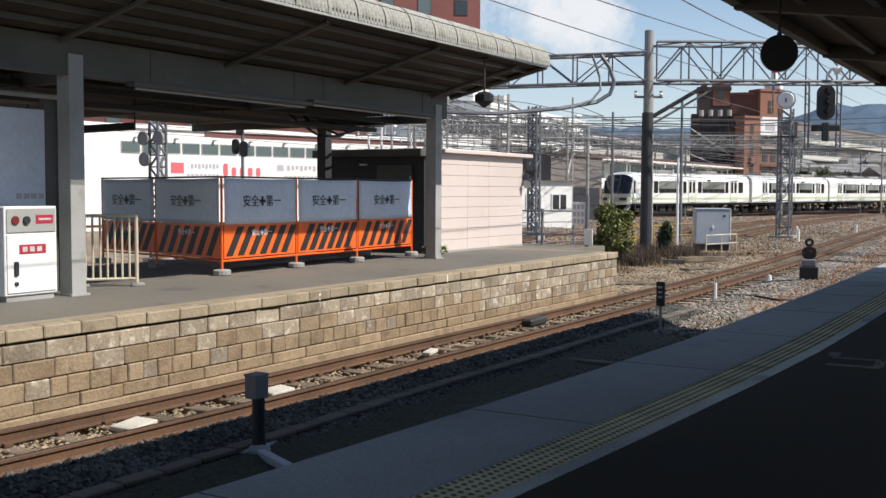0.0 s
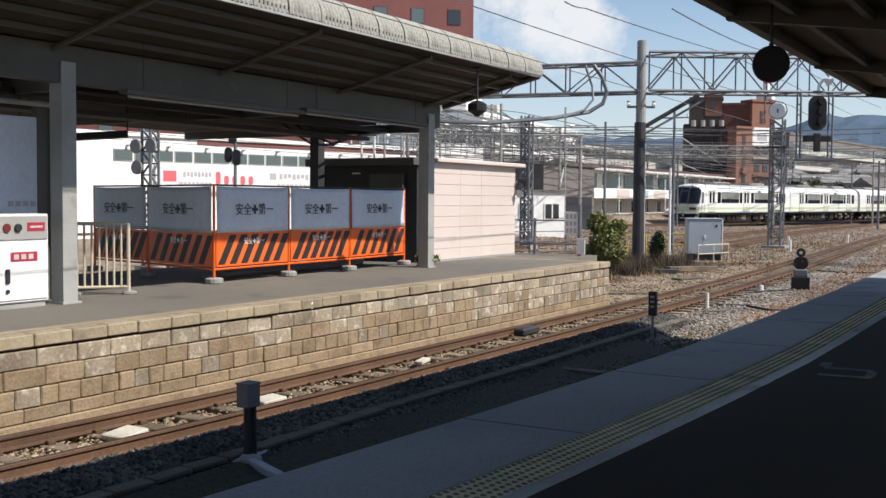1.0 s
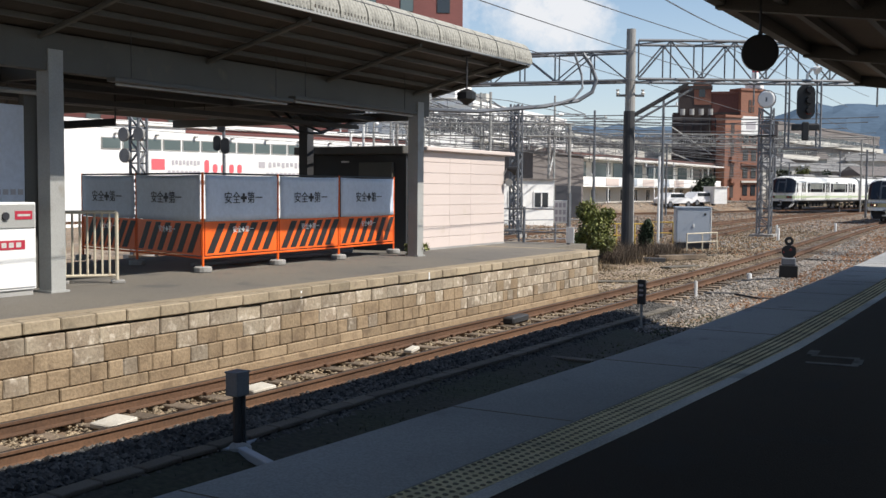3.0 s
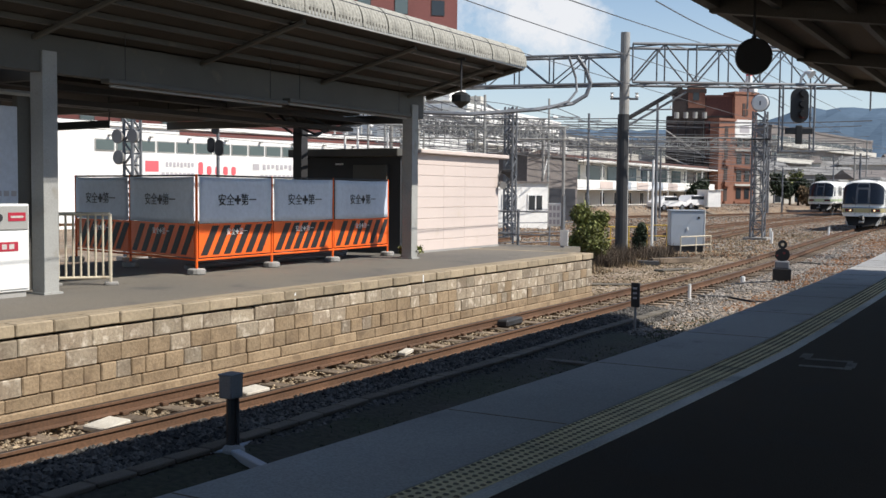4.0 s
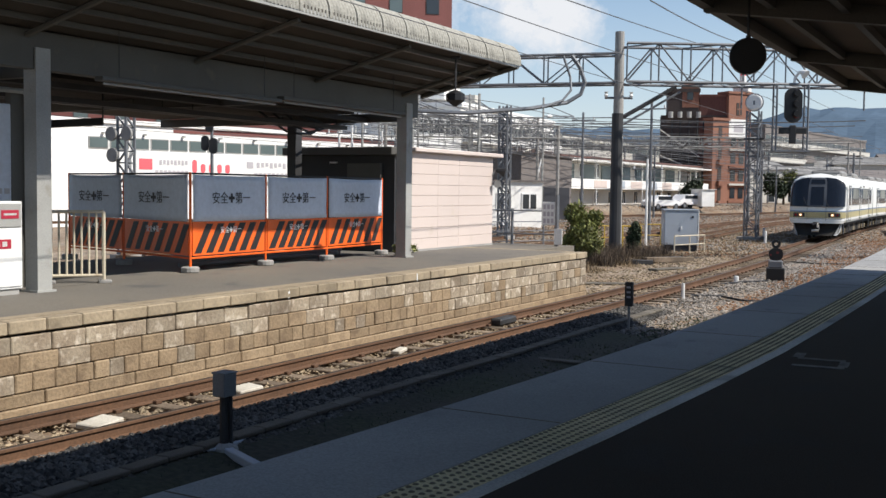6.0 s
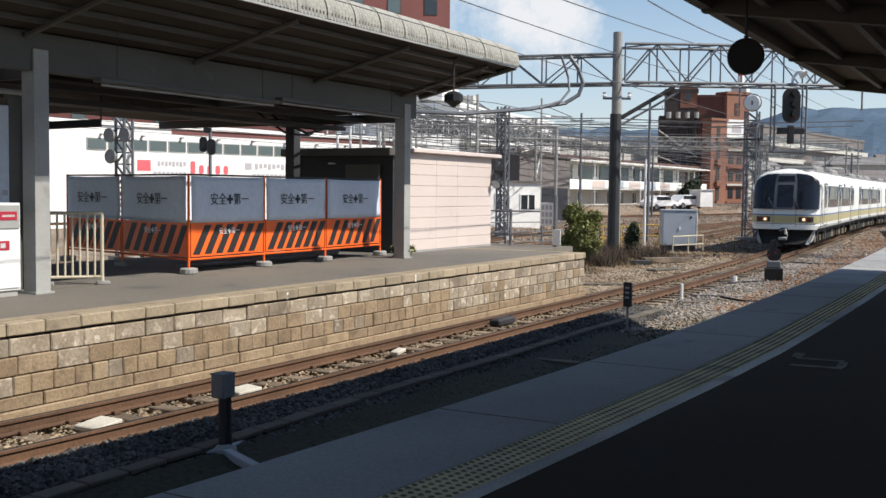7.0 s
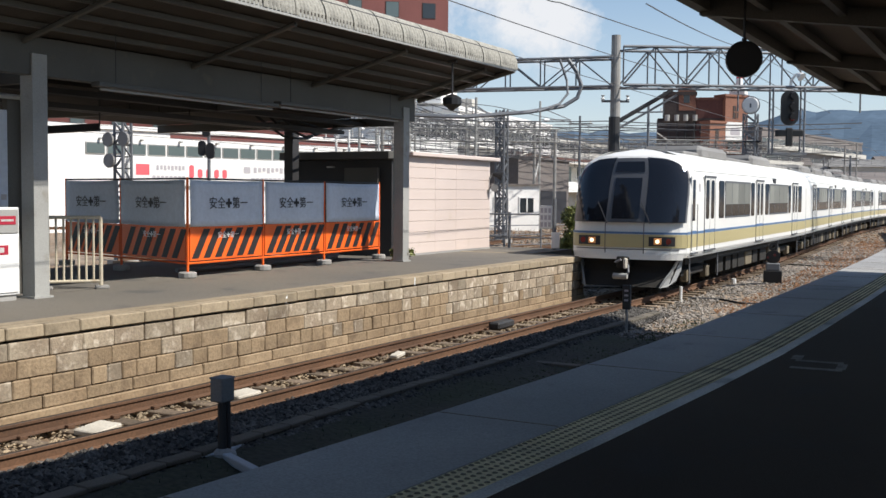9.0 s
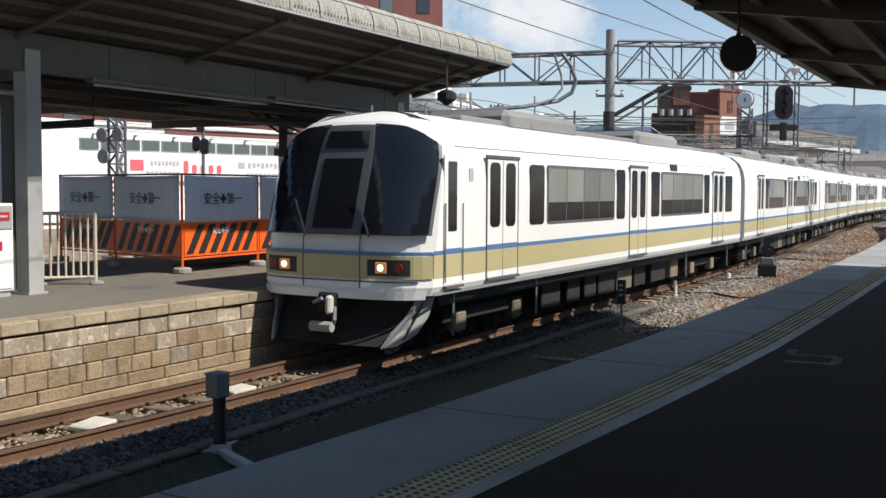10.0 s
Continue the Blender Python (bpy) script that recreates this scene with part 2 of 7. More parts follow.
M = dict(
    soil=mat("yard soil", (0.23, 0.155, 0.095), 0.95, scale=1.4, var=0.55, bump=0.9, fine=5.0, tint=(0.30, 0.25, 0.19), stain=0.45, stain_col=(0.15, 0.09, 0.05)),
    stone=island(mat("ballast stone", (0.30, 0.27, 0.235), 0.9, scale=3, var=0.3, bump=0.3, fine=40), 0.55),
    # ballast tone lowered to carry the near canopy's shade
    stone_dark=island(mat("ballast stone darkened for shade", (0.08, 0.074, 0.066), 0.85, scale=3, var=0.3, bump=0.3, fine=40), 0.9),
    stone_sand=island(mat("sandy ballast stone", (0.31, 0.24, 0.155), 0.9, scale=3, var=0.3, bump=0.3, fine=40), 0.45),
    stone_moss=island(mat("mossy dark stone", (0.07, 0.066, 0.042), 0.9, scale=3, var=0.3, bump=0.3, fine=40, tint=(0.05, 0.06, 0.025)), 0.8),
    rusty_stone=island(mat("rust-stained stone", (0.25, 0.125, 0.06), 0.9, scale=3, var=0.3, bump=0.3, fine=40), 0.5),
    # soil darkened for the canopy's shade, with a moss-green tint
    gapsoil=mat("soil in a shade-dark tone", (0.05, 0.042, 0.031), 0.95, scale=2.5, var=0.4, bump=0.7, fine=14, tint=(0.04, 0.044, 0.02)),
    rust=mat("rusted rail", (0.135, 0.070, 0.037), 0.85, 0.0, scale=3, var=0.25, bump=0.2, fine=30),
    # dark colour in place of the roof mirrored in polished rail heads
    railtop=mat("rail head with dark reflection tone", (0.055, 0.042, 0.035), 0.5, 0.35, scale=2, var=0.3, bump=0.1),
    sleeper=mat("weathered sleeper", (0.24, 0.18, 0.125), 0.9, scale=4, var=0.35, bump=0.4, fine=25, piece=0.3),
    block=mat("sandy concrete block", (0.288, 0.213, 0.132), 0.92, scale=5, var=0.22, bump=0.5, fine=26, tint=(0.22, 0.155, 0.092), piece=0.13, stain=0.5, stain_col=(0.15, 0.105, 0.065)),
    block_pale=mat("pale weathered block", (0.33, 0.275, 0.20), 0.92, scale=7, var=0.22, bump=0.5, fine=26, tint=(0.215, 0.165, 0.115), piece=0.26, stain=0.5, stain_col=(0.55, 0.48, 0.385)),
    cap=mat("coping stone", (0.33, 0.265, 0.18), 0.9, scale=4, var=0.15, bump=0.35, fine=22, tint=(0.26, 0.21, 0.14), piece=0.16, stain=0.45, stain_col=(0.2, 0.16, 0.11)),
    mortar=mat("sandy joint", (0.17, 0.125, 0.08), 0.95, scale=4, var=0.3, bump=0.3),
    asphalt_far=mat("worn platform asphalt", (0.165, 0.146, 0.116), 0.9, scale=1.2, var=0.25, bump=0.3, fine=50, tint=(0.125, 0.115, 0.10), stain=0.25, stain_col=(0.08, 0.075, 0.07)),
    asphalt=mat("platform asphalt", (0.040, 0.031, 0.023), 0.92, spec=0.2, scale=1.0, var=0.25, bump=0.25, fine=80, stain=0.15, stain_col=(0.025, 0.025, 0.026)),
    paving=mat("grey platform paving", (0.36, 0.355, 0.345), 0.85, scale=1.6, var=0.2, bump=0.2, fine=70, tint=(0.25, 0.25, 0.245), stain=0.2, stain_col=(0.10, 0.10, 0.105)),
    tactile=mat("tactile yellow", (0.72, 0.62, 0.35), 0.8, scale=3, var=0.25, bump=0.2, fine=60, tint=(0.60, 0.51, 0.31), piece=0.12, stain=0.25, stain_col=(0.22, 0.20, 0.14)),
    tilebase=mat("dark tile dots", (0.18, 0.155, 0.095), 0.85, scale=3, var=0.3, bump=0.2, piece=0.2),
    whiteline=mat("worn white line", (0.60, 0.59, 0.56), 0.8, scale=2, var=0.3, bump=0.1, stain=0.3, stain_col=(0.13, 0.13, 0.13)),
    wornpaint=mat("nearly worn-off paint", (0.16, 0.155, 0.145), 0.8, scale=6, var=0.5, bump=0.1, stain=0.7, stain_col=(0.03, 0.028, 0.026)),
    trough=mat("cable trough concrete", (0.145, 0.128, 0.102), 0.95, scale=3, var=0.25, bump=0.3, piece=0.12, stain=0.3, stain_col=(0.12, 0.11, 0.09)),
    canopy_sheet=mat("fibre cement sheet", (0.42, 0.405, 0.355), 0.95, scale=2, var=0.25, bump=0.3, fine=25, tint=(0.33, 0.32, 0.28), stain=0.4, stain_col=(0.14, 0.135, 0.12)),
    # canopy steel toned down for the shade it hangs in
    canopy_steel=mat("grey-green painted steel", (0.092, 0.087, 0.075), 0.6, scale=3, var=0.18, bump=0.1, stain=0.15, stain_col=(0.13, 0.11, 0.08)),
    column=mat("grey painted column", (0.36, 0.36, 0.34), 0.6, scale=3, var=0.15, bump=0.1, stain=0.15, stain_col=(0.22, 0.2, 0.16)),
    # boards made darker than their own brown, for shade under the roof
    soffit=mat("shade-toned brown canopy underside", (0.058, 0.047, 0.037), 0.9, scale=2, var=0.25, bump=0.2),
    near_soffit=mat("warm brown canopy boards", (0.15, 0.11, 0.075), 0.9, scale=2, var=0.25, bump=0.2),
    white=mat("white paint", (0.78, 0.78, 0.76), 0.45, scale=2, var=0.06, bump=0.05),
    cream=mat("pinkish cream siding", (0.62, 0.525, 0.475), 0.6, scale=1.5, var=0.07, bump=0.08, stain=0.06, stain_col=(0.5, 0.42, 0.34)),
    dark=mat("dark steel", (0.035, 0.035, 0.037), 0.6, scale=4, var=0.25, bump=0.1),
    black=mat("black paint", (0.012, 0.012, 0.013), 0.5, scale=4, var=0.2, bump=0.05),
    orange=mat("orange barrier paint", (0.9, 0.14, 0.012), 0.5, scale=5, var=0.12, bump=0.05),
    stripe=mat("black barrier stripe", (0.02, 0.018, 0.018), 0.6, scale=5, var=0.2, bump=0.05),
    # blue of the skylight on the barrier sheets is mixed into this colour
    sheet=mat("blue-grey site sheet", (0.61, 0.66, 0.75), 0.55, scale=2, var=0.08, bump=0.1, fine=14),
    paleslab=mat("bleached concrete slab", (0.58, 0.54, 0.46), 0.9, scale=3, var=0.2, bump=0.3, stain=0.2, stain_col=(0.4, 0.34, 0.26)),
    darkred=mat("dull dark red lamp", (0.16, 0.02, 0.02), 0.4, scale=4, var=0.1, bump=0.02),
    railcream=mat("cream railing paint", (0.60, 0.53, 0.40), 0.6, scale=4, var=0.15, bump=0.05, stain=0.15, stain_col=(0.3, 0.22, 0.14)),
    concrete=mat("weathered concrete", (0.36, 0.35, 0.33), 0.9, scale=2, var=0.2, bump=0.2, stain=0.25, stain_col=(0.2, 0.19, 0.17)),
    galv=mat("galvanised steel", (0.19, 0.20, 0.215), 0.55, 0.2, scale=3, var=0.2, bump=0.05, stain=0.15, stain_col=(0.2, 0.17, 0.14)),
    wire=mat("dull copper wire", (0.11, 0.11, 0.115), 0.6, 0.3, scale=3, var=0.2, bump=0.0),
    red=mat("red panel", (0.40, 0.02, 0.045), 0.5, scale=4, var=0.1, bump=0.03),
    pinkred=plain("sign red", (0.75, 0.12, 0.14), 0.5),
    signgrey=plain("sign grey print", (0.42, 0.40, 0.42), 0.6),
    ink=plain("black print", (0.02, 0.02, 0.025), 0.6),
    glass=plain("dark train glass", (0.011, 0.013, 0.018), 0.07, 0.0, spec=0.5),
    sideglass=mat("tinted coach glass", (0.012, 0.013, 0.014), 0.12, scale=0.9, var=0.35, bump=0.0, fine=3, piece=0.3, spec=0.2),
    blind=mat("grey window blind", (0.24, 0.245, 0.22), 0.4, scale=1, var=0.2, bump=0.0, piece=0.25, spec=0.2),
    body=mat("white train paint", (0.79, 0.785, 0.75), 0.35, scale=0.6, var=0.07, bump=0.02, stain=0.05, stain_col=(0.6, 0.58, 0.52)),
    beige=mat("olive-beige train band", (0.46, 0.395, 0.205), 0.38, scale=1, var=0.06, bump=0.02),
    green=mat("light green train band", (0.50, 0.58, 0.36), 0.38, scale=1, var=0.06, bump=0.02),
    blue=mat("blue train line", (0.085, 0.17, 0.32), 0.38, scale=1, var=0.06, bump=0.02),
    greyframe=mat("grey train frame", (0.095, 0.10, 0.11), 0.45, scale=2, var=0.12, bump=0.03),
    roofgrey=mat("grey train roof", (0.25, 0.245, 0.235), 0.75, scale=1.5, var=0.2, bump=0.15, stain=0.2),
    under=mat("near-black underframe", (0.02, 0.018, 0.015), 0.85, scale=2, var=0.35, bump=0.2),
    underbox=mat("dusty equipment box", (0.22, 0.185, 0.125), 0.8, scale=2, var=0.25, bump=0.15, piece=0.3),
    skirt=mat("grey front skirt", (0.24, 0.245, 0.24), 0.5, scale=2, var=0.12, bump=0.05),
    lamp_glass=plain("warm lamp glass", (0.42, 0.19, 0.07), 0.25, emit=0.35),
    lamp=plain("lit headlight", (1.0, 0.78, 0.50), 0.3, emit=1.6),
    cabgrey=mat("grey-blue cabinet paint", (0.40, 0.445, 0.50), 0.5, scale=1.5, var=0.08, bump=0.04, stain=0.08, stain_col=(0.3, 0.3, 0.3)),
    brownbrick=mat("red-brown cladding", (0.20, 0.07, 0.06), 0.8, scale=1, var=0.12, bump=0.1, fine=8),
    orangebrick=mat("orange brick", (0.27, 0.125, 0.08), 0.85, scale=0.6, var=0.2, bump=0.1, fine=6, tint=(0.20, 0.09, 0.06)),
    russet=mat("russet cladding", (0.13, 0.05, 0.038), 0.8, scale=0.5, var=0.2, bump=0.1, fine=5),
    darkbrown=mat("dark brown cladding", (0.058, 0.043, 0.038), 0.8, scale=0.5, var=0.2, bump=0.1, fine=5),
    facade=mat("white facade", (0.84, 0.83, 0.80), 0.75, scale=0.3, var=0.07, bump=0.05, fine=4, stain=0.1, stain_col=(0.5, 0.48, 0.45)),
    facade_grey=mat("cream-grey facade", (0.55, 0.53, 0.48), 0.8, scale=0.3, var=0.12, bump=0.05, fine=4, stain=0.15, stain_col=(0.35, 0.33, 0.3)),
    roofsheet=mat("grey-brown roof sheet", (0.17, 0.15, 0.14), 0.8, scale=0.4, var=0.15, bump=0.1, fine=6),
    pane=plain("window pane", (0.10, 0.13, 0.13), 0.12, spec=0.6),
    pane_dark=plain("dark window pane", (0.03, 0.035, 0.04), 0.1, spec=0.6),
    leaf=island(mat("shrub leaf", (0.20, 0.215, 0.055), 0.6, scale=4, var=0.3, bump=0.1), 0.6),
    leaf_dark=island(mat("dark conifer leaf", (0.03, 0.05, 0.02), 0.7, scale=4, var=0.3, bump=0.1), 0.5),
    brush=island(mat("dead brush", (0.11, 0.08, 0.055), 0.95, scale=4, var=0.3, bump=0.1), 0.6),
    dry=island(mat("dry grass", (0.24, 0.17, 0.095), 0.9, scale=4, var=0.3, bump=0.1), 0.5),
    bark=mat("bark", (0.10, 0.075, 0.05), 0.95, scale=5, var=0.3, bump=0.5),
    # the blue of distant haze is put into the hills' own colour
    hill=mat("wooded hill with haze-blue base", (0.10, 0.145, 0.20), 1.0, scale=0.02, var=0.15, bump=0.0, fine=0.08, spec=0.0),
    yellow=mat("yellow rail paint", (0.62, 0.42, 0.06), 0.6, scale=4, var=0.15, bump=0.05),
    lensred=plain("red lens", (0.20, 0.012, 0.01), 0.2),
    carwhite=plain("white car paint", (0.78, 0.78, 0.78), 0.25, spec=0.6),
)


# ---------------- mesh tools ----------------
def part(name, bm, material, parent=None, label="", smooth=False):
    """One bmesh as one mesh object under a thing or a part."""
    me = bpy.data.meshes.new(name)
    if smooth:
        for f in bm.faces:
            f.smooth = True
    bm.to_mesh(me)
    bm.free()
    me.materials.append(material)
    ob = new(name, me)
    if parent:
        ob.parent = parent
    if label:
        ob["label"] = label
    return ob


def thing(name, m, label, category, group="", kind=""):
    ob = new(name)
    ob.empty_display_size = 0.2
    ob.matrix_world = m
    return tagged(ob, label, category, group, kind)


def box(bm, x0, x1, y0, y1, z0, z1, bevel=0.0, m=None):
    vs = [bm.verts.new(p) for p in ((x0, y0, z0), (x1, y0, z0), (x1, y1, z0), (x0, y1, z0), (x0, y0, z1), (x1, y0, z1), (x1, y1, z1), (x0, y1, z1))]
    fs = [bm.faces.new([vs[i] for i in q]) for q in ((3, 2, 1, 0), (4, 5, 6, 7), (0, 1, 5, 4), (1, 2, 6, 5), (2, 3, 7, 6), (3, 0, 4, 7))]
    if bevel:
        r = bmesh.ops.bevel(bm, geom=list({e for f in fs for e in f.edges}), offset=bevel, segments=1, affect="EDGES")
        vs = list({v for f in r["faces"] for v in f.verts} | {v for v in vs if v.is_valid})
    if m is not None:
        bmesh.ops.transform(bm, matrix=m, verts=[v for v in vs if v.is_valid])
    return bm


def B(*a, **k):
    return box(bmesh.new(), *a, **k)


def tube(bm, pts, r, seg=6, caps=True):
    """A round bar along a line of points; r may be one radius or one for each point."""
    pts = [Vector(p) for p in pts]
    rs = r if isinstance(r, (list, tuple)) else [r] * len(pts)
    rings = []
    side = None
    for i, p in enumerate(pts):
        d = (pts[min(i + 1, len(pts) - 1)] - pts[max(i - 1, 0)]).normalized()
        if side is None or abs(side.dot(d)) > 0.95:
            side = d.orthogonal().normalized()
        side = (side - d * side.dot(d)).normalized()
        up = d.cross(side)
        rings.append([bm.verts.new(p + (side * math.cos(a) + up * math.sin(a)) * rs[i]) for a in (2 * math.pi * k / seg for k in range(seg))])
    for a, b in zip(rings[:-1], rings[1:]):
        for k in range(seg):
            bm.faces.new((a[k], a[(k + 1) % seg], b[(k + 1) % seg], b[k]))
    if caps:
        bm.faces.new(rings[0][::-1])
        bm.faces.new(rings[-1])
    return bm


def T(pts, r, seg=6):
    return tube(bmesh.new(), pts, r, seg)


def sweep(bm, profile, path, closed=True, ends=True):
    """A profile of (across, up) swept along a level path of (x, y, z); across is to the right of the way."""
    rings = []
    for i, p in enumerate(path):
        a, b = path[max(i - 1, 0)], path[min(i + 1, len(path) - 1)]
        d = Vector((b[0] - a[0], b[1] - a[1], 0)).normalized()
        n = Vector((d.y, -d.x, 0))
        rings.append([bm.verts.new(Vector(p) + n * u + Vector((0, 0, v))) for u, v in profile])
    k = len(profile)
    for a, b in zip(rings[:-1], rings[1:]):
        for i in range(k if closed else k - 1):
            bm.faces.new((a[i], b[i], b[(i + 1) % k], a[(i + 1) % k]))
    if ends and closed:
        bm.faces.new(rings[0])
        bm.faces.new(rings[-1][::-1])
    bmesh.ops.recalc_face_normals(bm, faces=bm.faces[:])
    return bm


def rrect(bm, yc, zc, w, h, r, x0, x1, seg=4):
    """A slab with rounded corners in the y-z plane, from x0 to x1."""
    out = []
    for cy, cz, a0 in ((w / 2 - r, h / 2 - r, 0), (-w / 2 + r, h / 2 - r, 90), (-w / 2 + r, -h / 2 + r, 180), (w / 2 - r, -h / 2 + r, 270)):
        for k in range(seg + 1):
            a = radians(a0 + 90 * k / seg)
            out.append((yc + cy + r * math.cos(a), zc + cz + r * math.sin(a)))
    lo, hi = [bm.verts.new((x0, y, z)) for y, z in out], [bm.verts.new((x1, y, z)) for y, z in out]
    bm.faces.new(lo[::-1] if x1 > x0 else lo)
    bm.faces.new(hi if x1 > x0 else hi[::-1])
    for i in range(len(out)):
        j = (i + 1) % len(out)
        bm.faces.new((lo[i], lo[j], hi[j], hi[i]))
    return bm


def lettering(text, size, material, parent, m, name="lettering"):
    cu = bpy.data.curves.new(name, "FONT")
    cu.body, cu.size, cu.align_x, cu.align_y, cu.extrude = text, size, "CENTER", "CENTER", 0.002
    tmp = new(name + "_curve", cu)
    me = bpy.data.meshes.new_from_object(tmp.evaluated_get(bpy.context.evaluated_depsgraph_get()))
    bpy.data.objects.remove(tmp)
    me.materials.clear()
    me.materials.append(material)
    ob = new(name, me)
    ob.parent = parent
    ob.matrix_local = m
    return ob


def rock(bm, p, s, rnd):
    """A small angular stone of eight faces."""
    q = [(1, 0, 0), (0, 1, 0), (-1, 0, 0), (0, -1, 0), (0, 0, 0.8), (0, 0, -0.8)]
    a = rnd.uniform(0, 6.28)
    ca, sa = math.cos(a), math.sin(a)
    vs = []
    for x, y, z in q:
        k = s * rnd.uniform(0.6, 1.3)
        vs.append((p[0] + (x * ca - y * sa) * k, p[1] + (x * sa + y * ca) * k, p[2] + z * k * 0.8 + (x * 0.3) * s))
    return vs


ROCK_FACES = [(0, 1, 4), (1, 2, 4), (2, 3, 4), (3, 0, 4), (1, 0, 5), (2, 1, 5), (3, 2, 5), (0, 3, 5)]


def joined(name, verts, faces, material, label="", category="", kind="", parent=None):
    me = bpy.data.meshes.new(name)
    me.from_pydata(verts, [], faces)
    me.materials.append(material)
    ob = new(name, me)
    if parent:
        ob.parent = parent
    return tagged(ob, label, category, "", kind)


# ---------------- plan ----------------
def track_x(y):
    """The middle of the near track: straight along the platform, then bending away."""
    if y < 12:
        return -8.82 - 0.006 * (12 - y) ** 2
    if y < 20:
        return -8.82
    if y < 46:
        return -8.82 - 0.00115 * (y - 20) ** 2
    if y < 68:
        return -9.597 - 0.0598 * (y - 46)
    if y < 105:
        return -9.597 - 0.0598 * (y - 46) + 0.0009 * (y - 68) ** 2
    return -11.893 + 0.04 * (y - 105)


GREEN_LINE = [(-62, 0), (-46.5, 48), (-40.5, 66), (-33.5, 84.2), (-28.3, 103.2), (-24.9, 122.8), (-21.0, 142.5), (-18, 162), (-15.4, 182), (-11, 230), (-8, 320)]


def green_x(y):
    return float(np.interp(y, [p[1] for p in GREEN_LINE], [p[0] for p in GREEN_LINE]))


def smooth(a, b, v):
    t = min(1, max(0, (v - a) / (b - a)))
    return t * t * (3 - 2 * t)


def ground_z(x, y):
    """The bed falls from the track to the gap before the near platform and rises to the yard behind."""
    d = track_x(min(max(y, -20), 200)) - x
    z = -0.24
    z += 0.62 * smooth(5, 24, d) * smooth(20, 60, y)
    if y > 60 and green_x(y) - x > 2:
        z += 0.85 * smooth(2.5, 5.5, green_x(y) - x) * smooth(70, 85, y)
    z -= 0.16 * smooth(0.9, 2.2, -d) * (1 - smooth(26, 40, y))
    return z


NEAR_TOP, FAR_TOP = 1.05, 0.95
FAR_EDGE = -10.08
FAR_END = 25.6


# ---------------- the ground and the tracks ----------------
def make_ground():
    xs = [-1500, -700, -300, -150, -90, -70, -55] + [-45 + 2 * i for i in range(9)] + [-28 + i for i in range(30)] + [2, 8, 20, 60, 200, 800]
    ys = [-600, -200, -60, -20] + [-10 + 1.5 * i for i in range(50)] + [65 + 5 * i for i in range(25)] + [200, 300, 500, 900, 1800]
    verts = [(x, y, ground_z(x, y) + (0.05 * noise.noise((x * 0.7, y * 0.7, 3)) if -60 < x < 3 and y < 200 else 0)) for y in ys for x in xs]
    n = len(xs)
    faces = [(j * n + i, j * n + i + 1, (j + 1) * n + i + 1, (j + 1) * n + i) for j in range(len(ys) - 1) for i in range(n - 1)]
    return joined("ground", verts, faces, M["soil"], "sandy brown railway yard ground with gravel", "ground", "structure")


make_ground()
# dark sheet laid over the ground where the near canopy's shade falls
gs = bmesh.new()
rows = []
for i in range(53):
    y = -6 + 0.5 * i
    rows.append([gs.verts.new((x, y, ground_z(x, y) + 0.058 + 0.015 * noise.noise((x * 2, y * 2, 7)))) for x in (track_x(y) + 0.75 + 0.06 * noise.noise((y * 2, 0, 0)), -7.6, -6.9, -6.2, -5.4, -4.6, -3.8, -3.0)])
for a, b in zip(rows[:-1], rows[1:]):
    for i in range(7):
        gs.faces.new((a[i], a[i + 1], b[i + 1], b[i]))
tagged(part("gap_bed", gs, M["gapsoil"]), "soil bed of a lifted track, darkened for canopy shade", "ground", kind="structure")

RAIL = [(-0.062, -0.153), (0.062, -0.153), (0.062, -0.142), (0.009, -0.125), (0.009, -0.04), (0.033, -0.032), (0.033, -0.004), (0.028, 0), (-0.028, 0), (-0.033, -0.004), (-0.033, -0.032), (-0.009, -0.04), (-0.009, -0.125), (-0.062, -0.142)]
HEAD = [(-0.026, 0.0), (0.026, 0.0), (0.024, 0.003), (-0.024, 0.003)]


def make_track(name, fx, y0, y1, z, step, label, sleepers=None):
    ys = [y0 + (y1 - y0) * i / step for i in range(step + 1)]
    root = thing(name, pose(fx(y0), y0, z), label, "railway track", kind="structure")
    base = Vector((fx(y0), y0, z))
    for off in (-0.55, 0.55):
        path = []
        for y in ys:
            d = (fx(y + 0.5) - fx(y - 0.5))
            n = Vector((1, -d, 0)).normalized()
            path.append(Vector((fx(y), y, z)) + n * off - base)
        rail = part("rail", sweep(bmesh.new(), RAIL, path), M["rust"], root)
        part("rail_head", sweep(bmesh.new(), HEAD, path), M["railtop"], rail, "worn shiny rail head, dark reflection in its colour")
    return root, base


main_track, main_base = make_track("railway_track", track_x, -3, 190, 0.0, 150, "single railway track with rusty rails and worn sleepers")
sl = box(bmesh.new(), -1.02, 1.02, -0.11, 0.11, -0.31, -0.165, 0.012)
sl_mesh = part("sleeper", sl, M["sleeper"], main_track)
tp = bmesh.new()
for s in (-1, 1):
    for e in (-1, 1):
        box(tp, s * 0.55 + e * 0.085 - 0.035, s * 0.55 + e * 0.085 + 0.035, -0.05, 0.05, -0.165, -0.115, 0.008)
clip = part("rail_clip", tp, M["rust"], sl_mesh)
rs = random.Random(4)


def place_piece(src, parent, m, deep=True):
    o = src.copy()
    scene.collection.objects.link(o)
    o.parent = parent
    o.matrix_local = m
    if deep:
        for c in src.children:
            k = c.copy()
            scene.collection.objects.link(k)
            k.parent = o
    return o


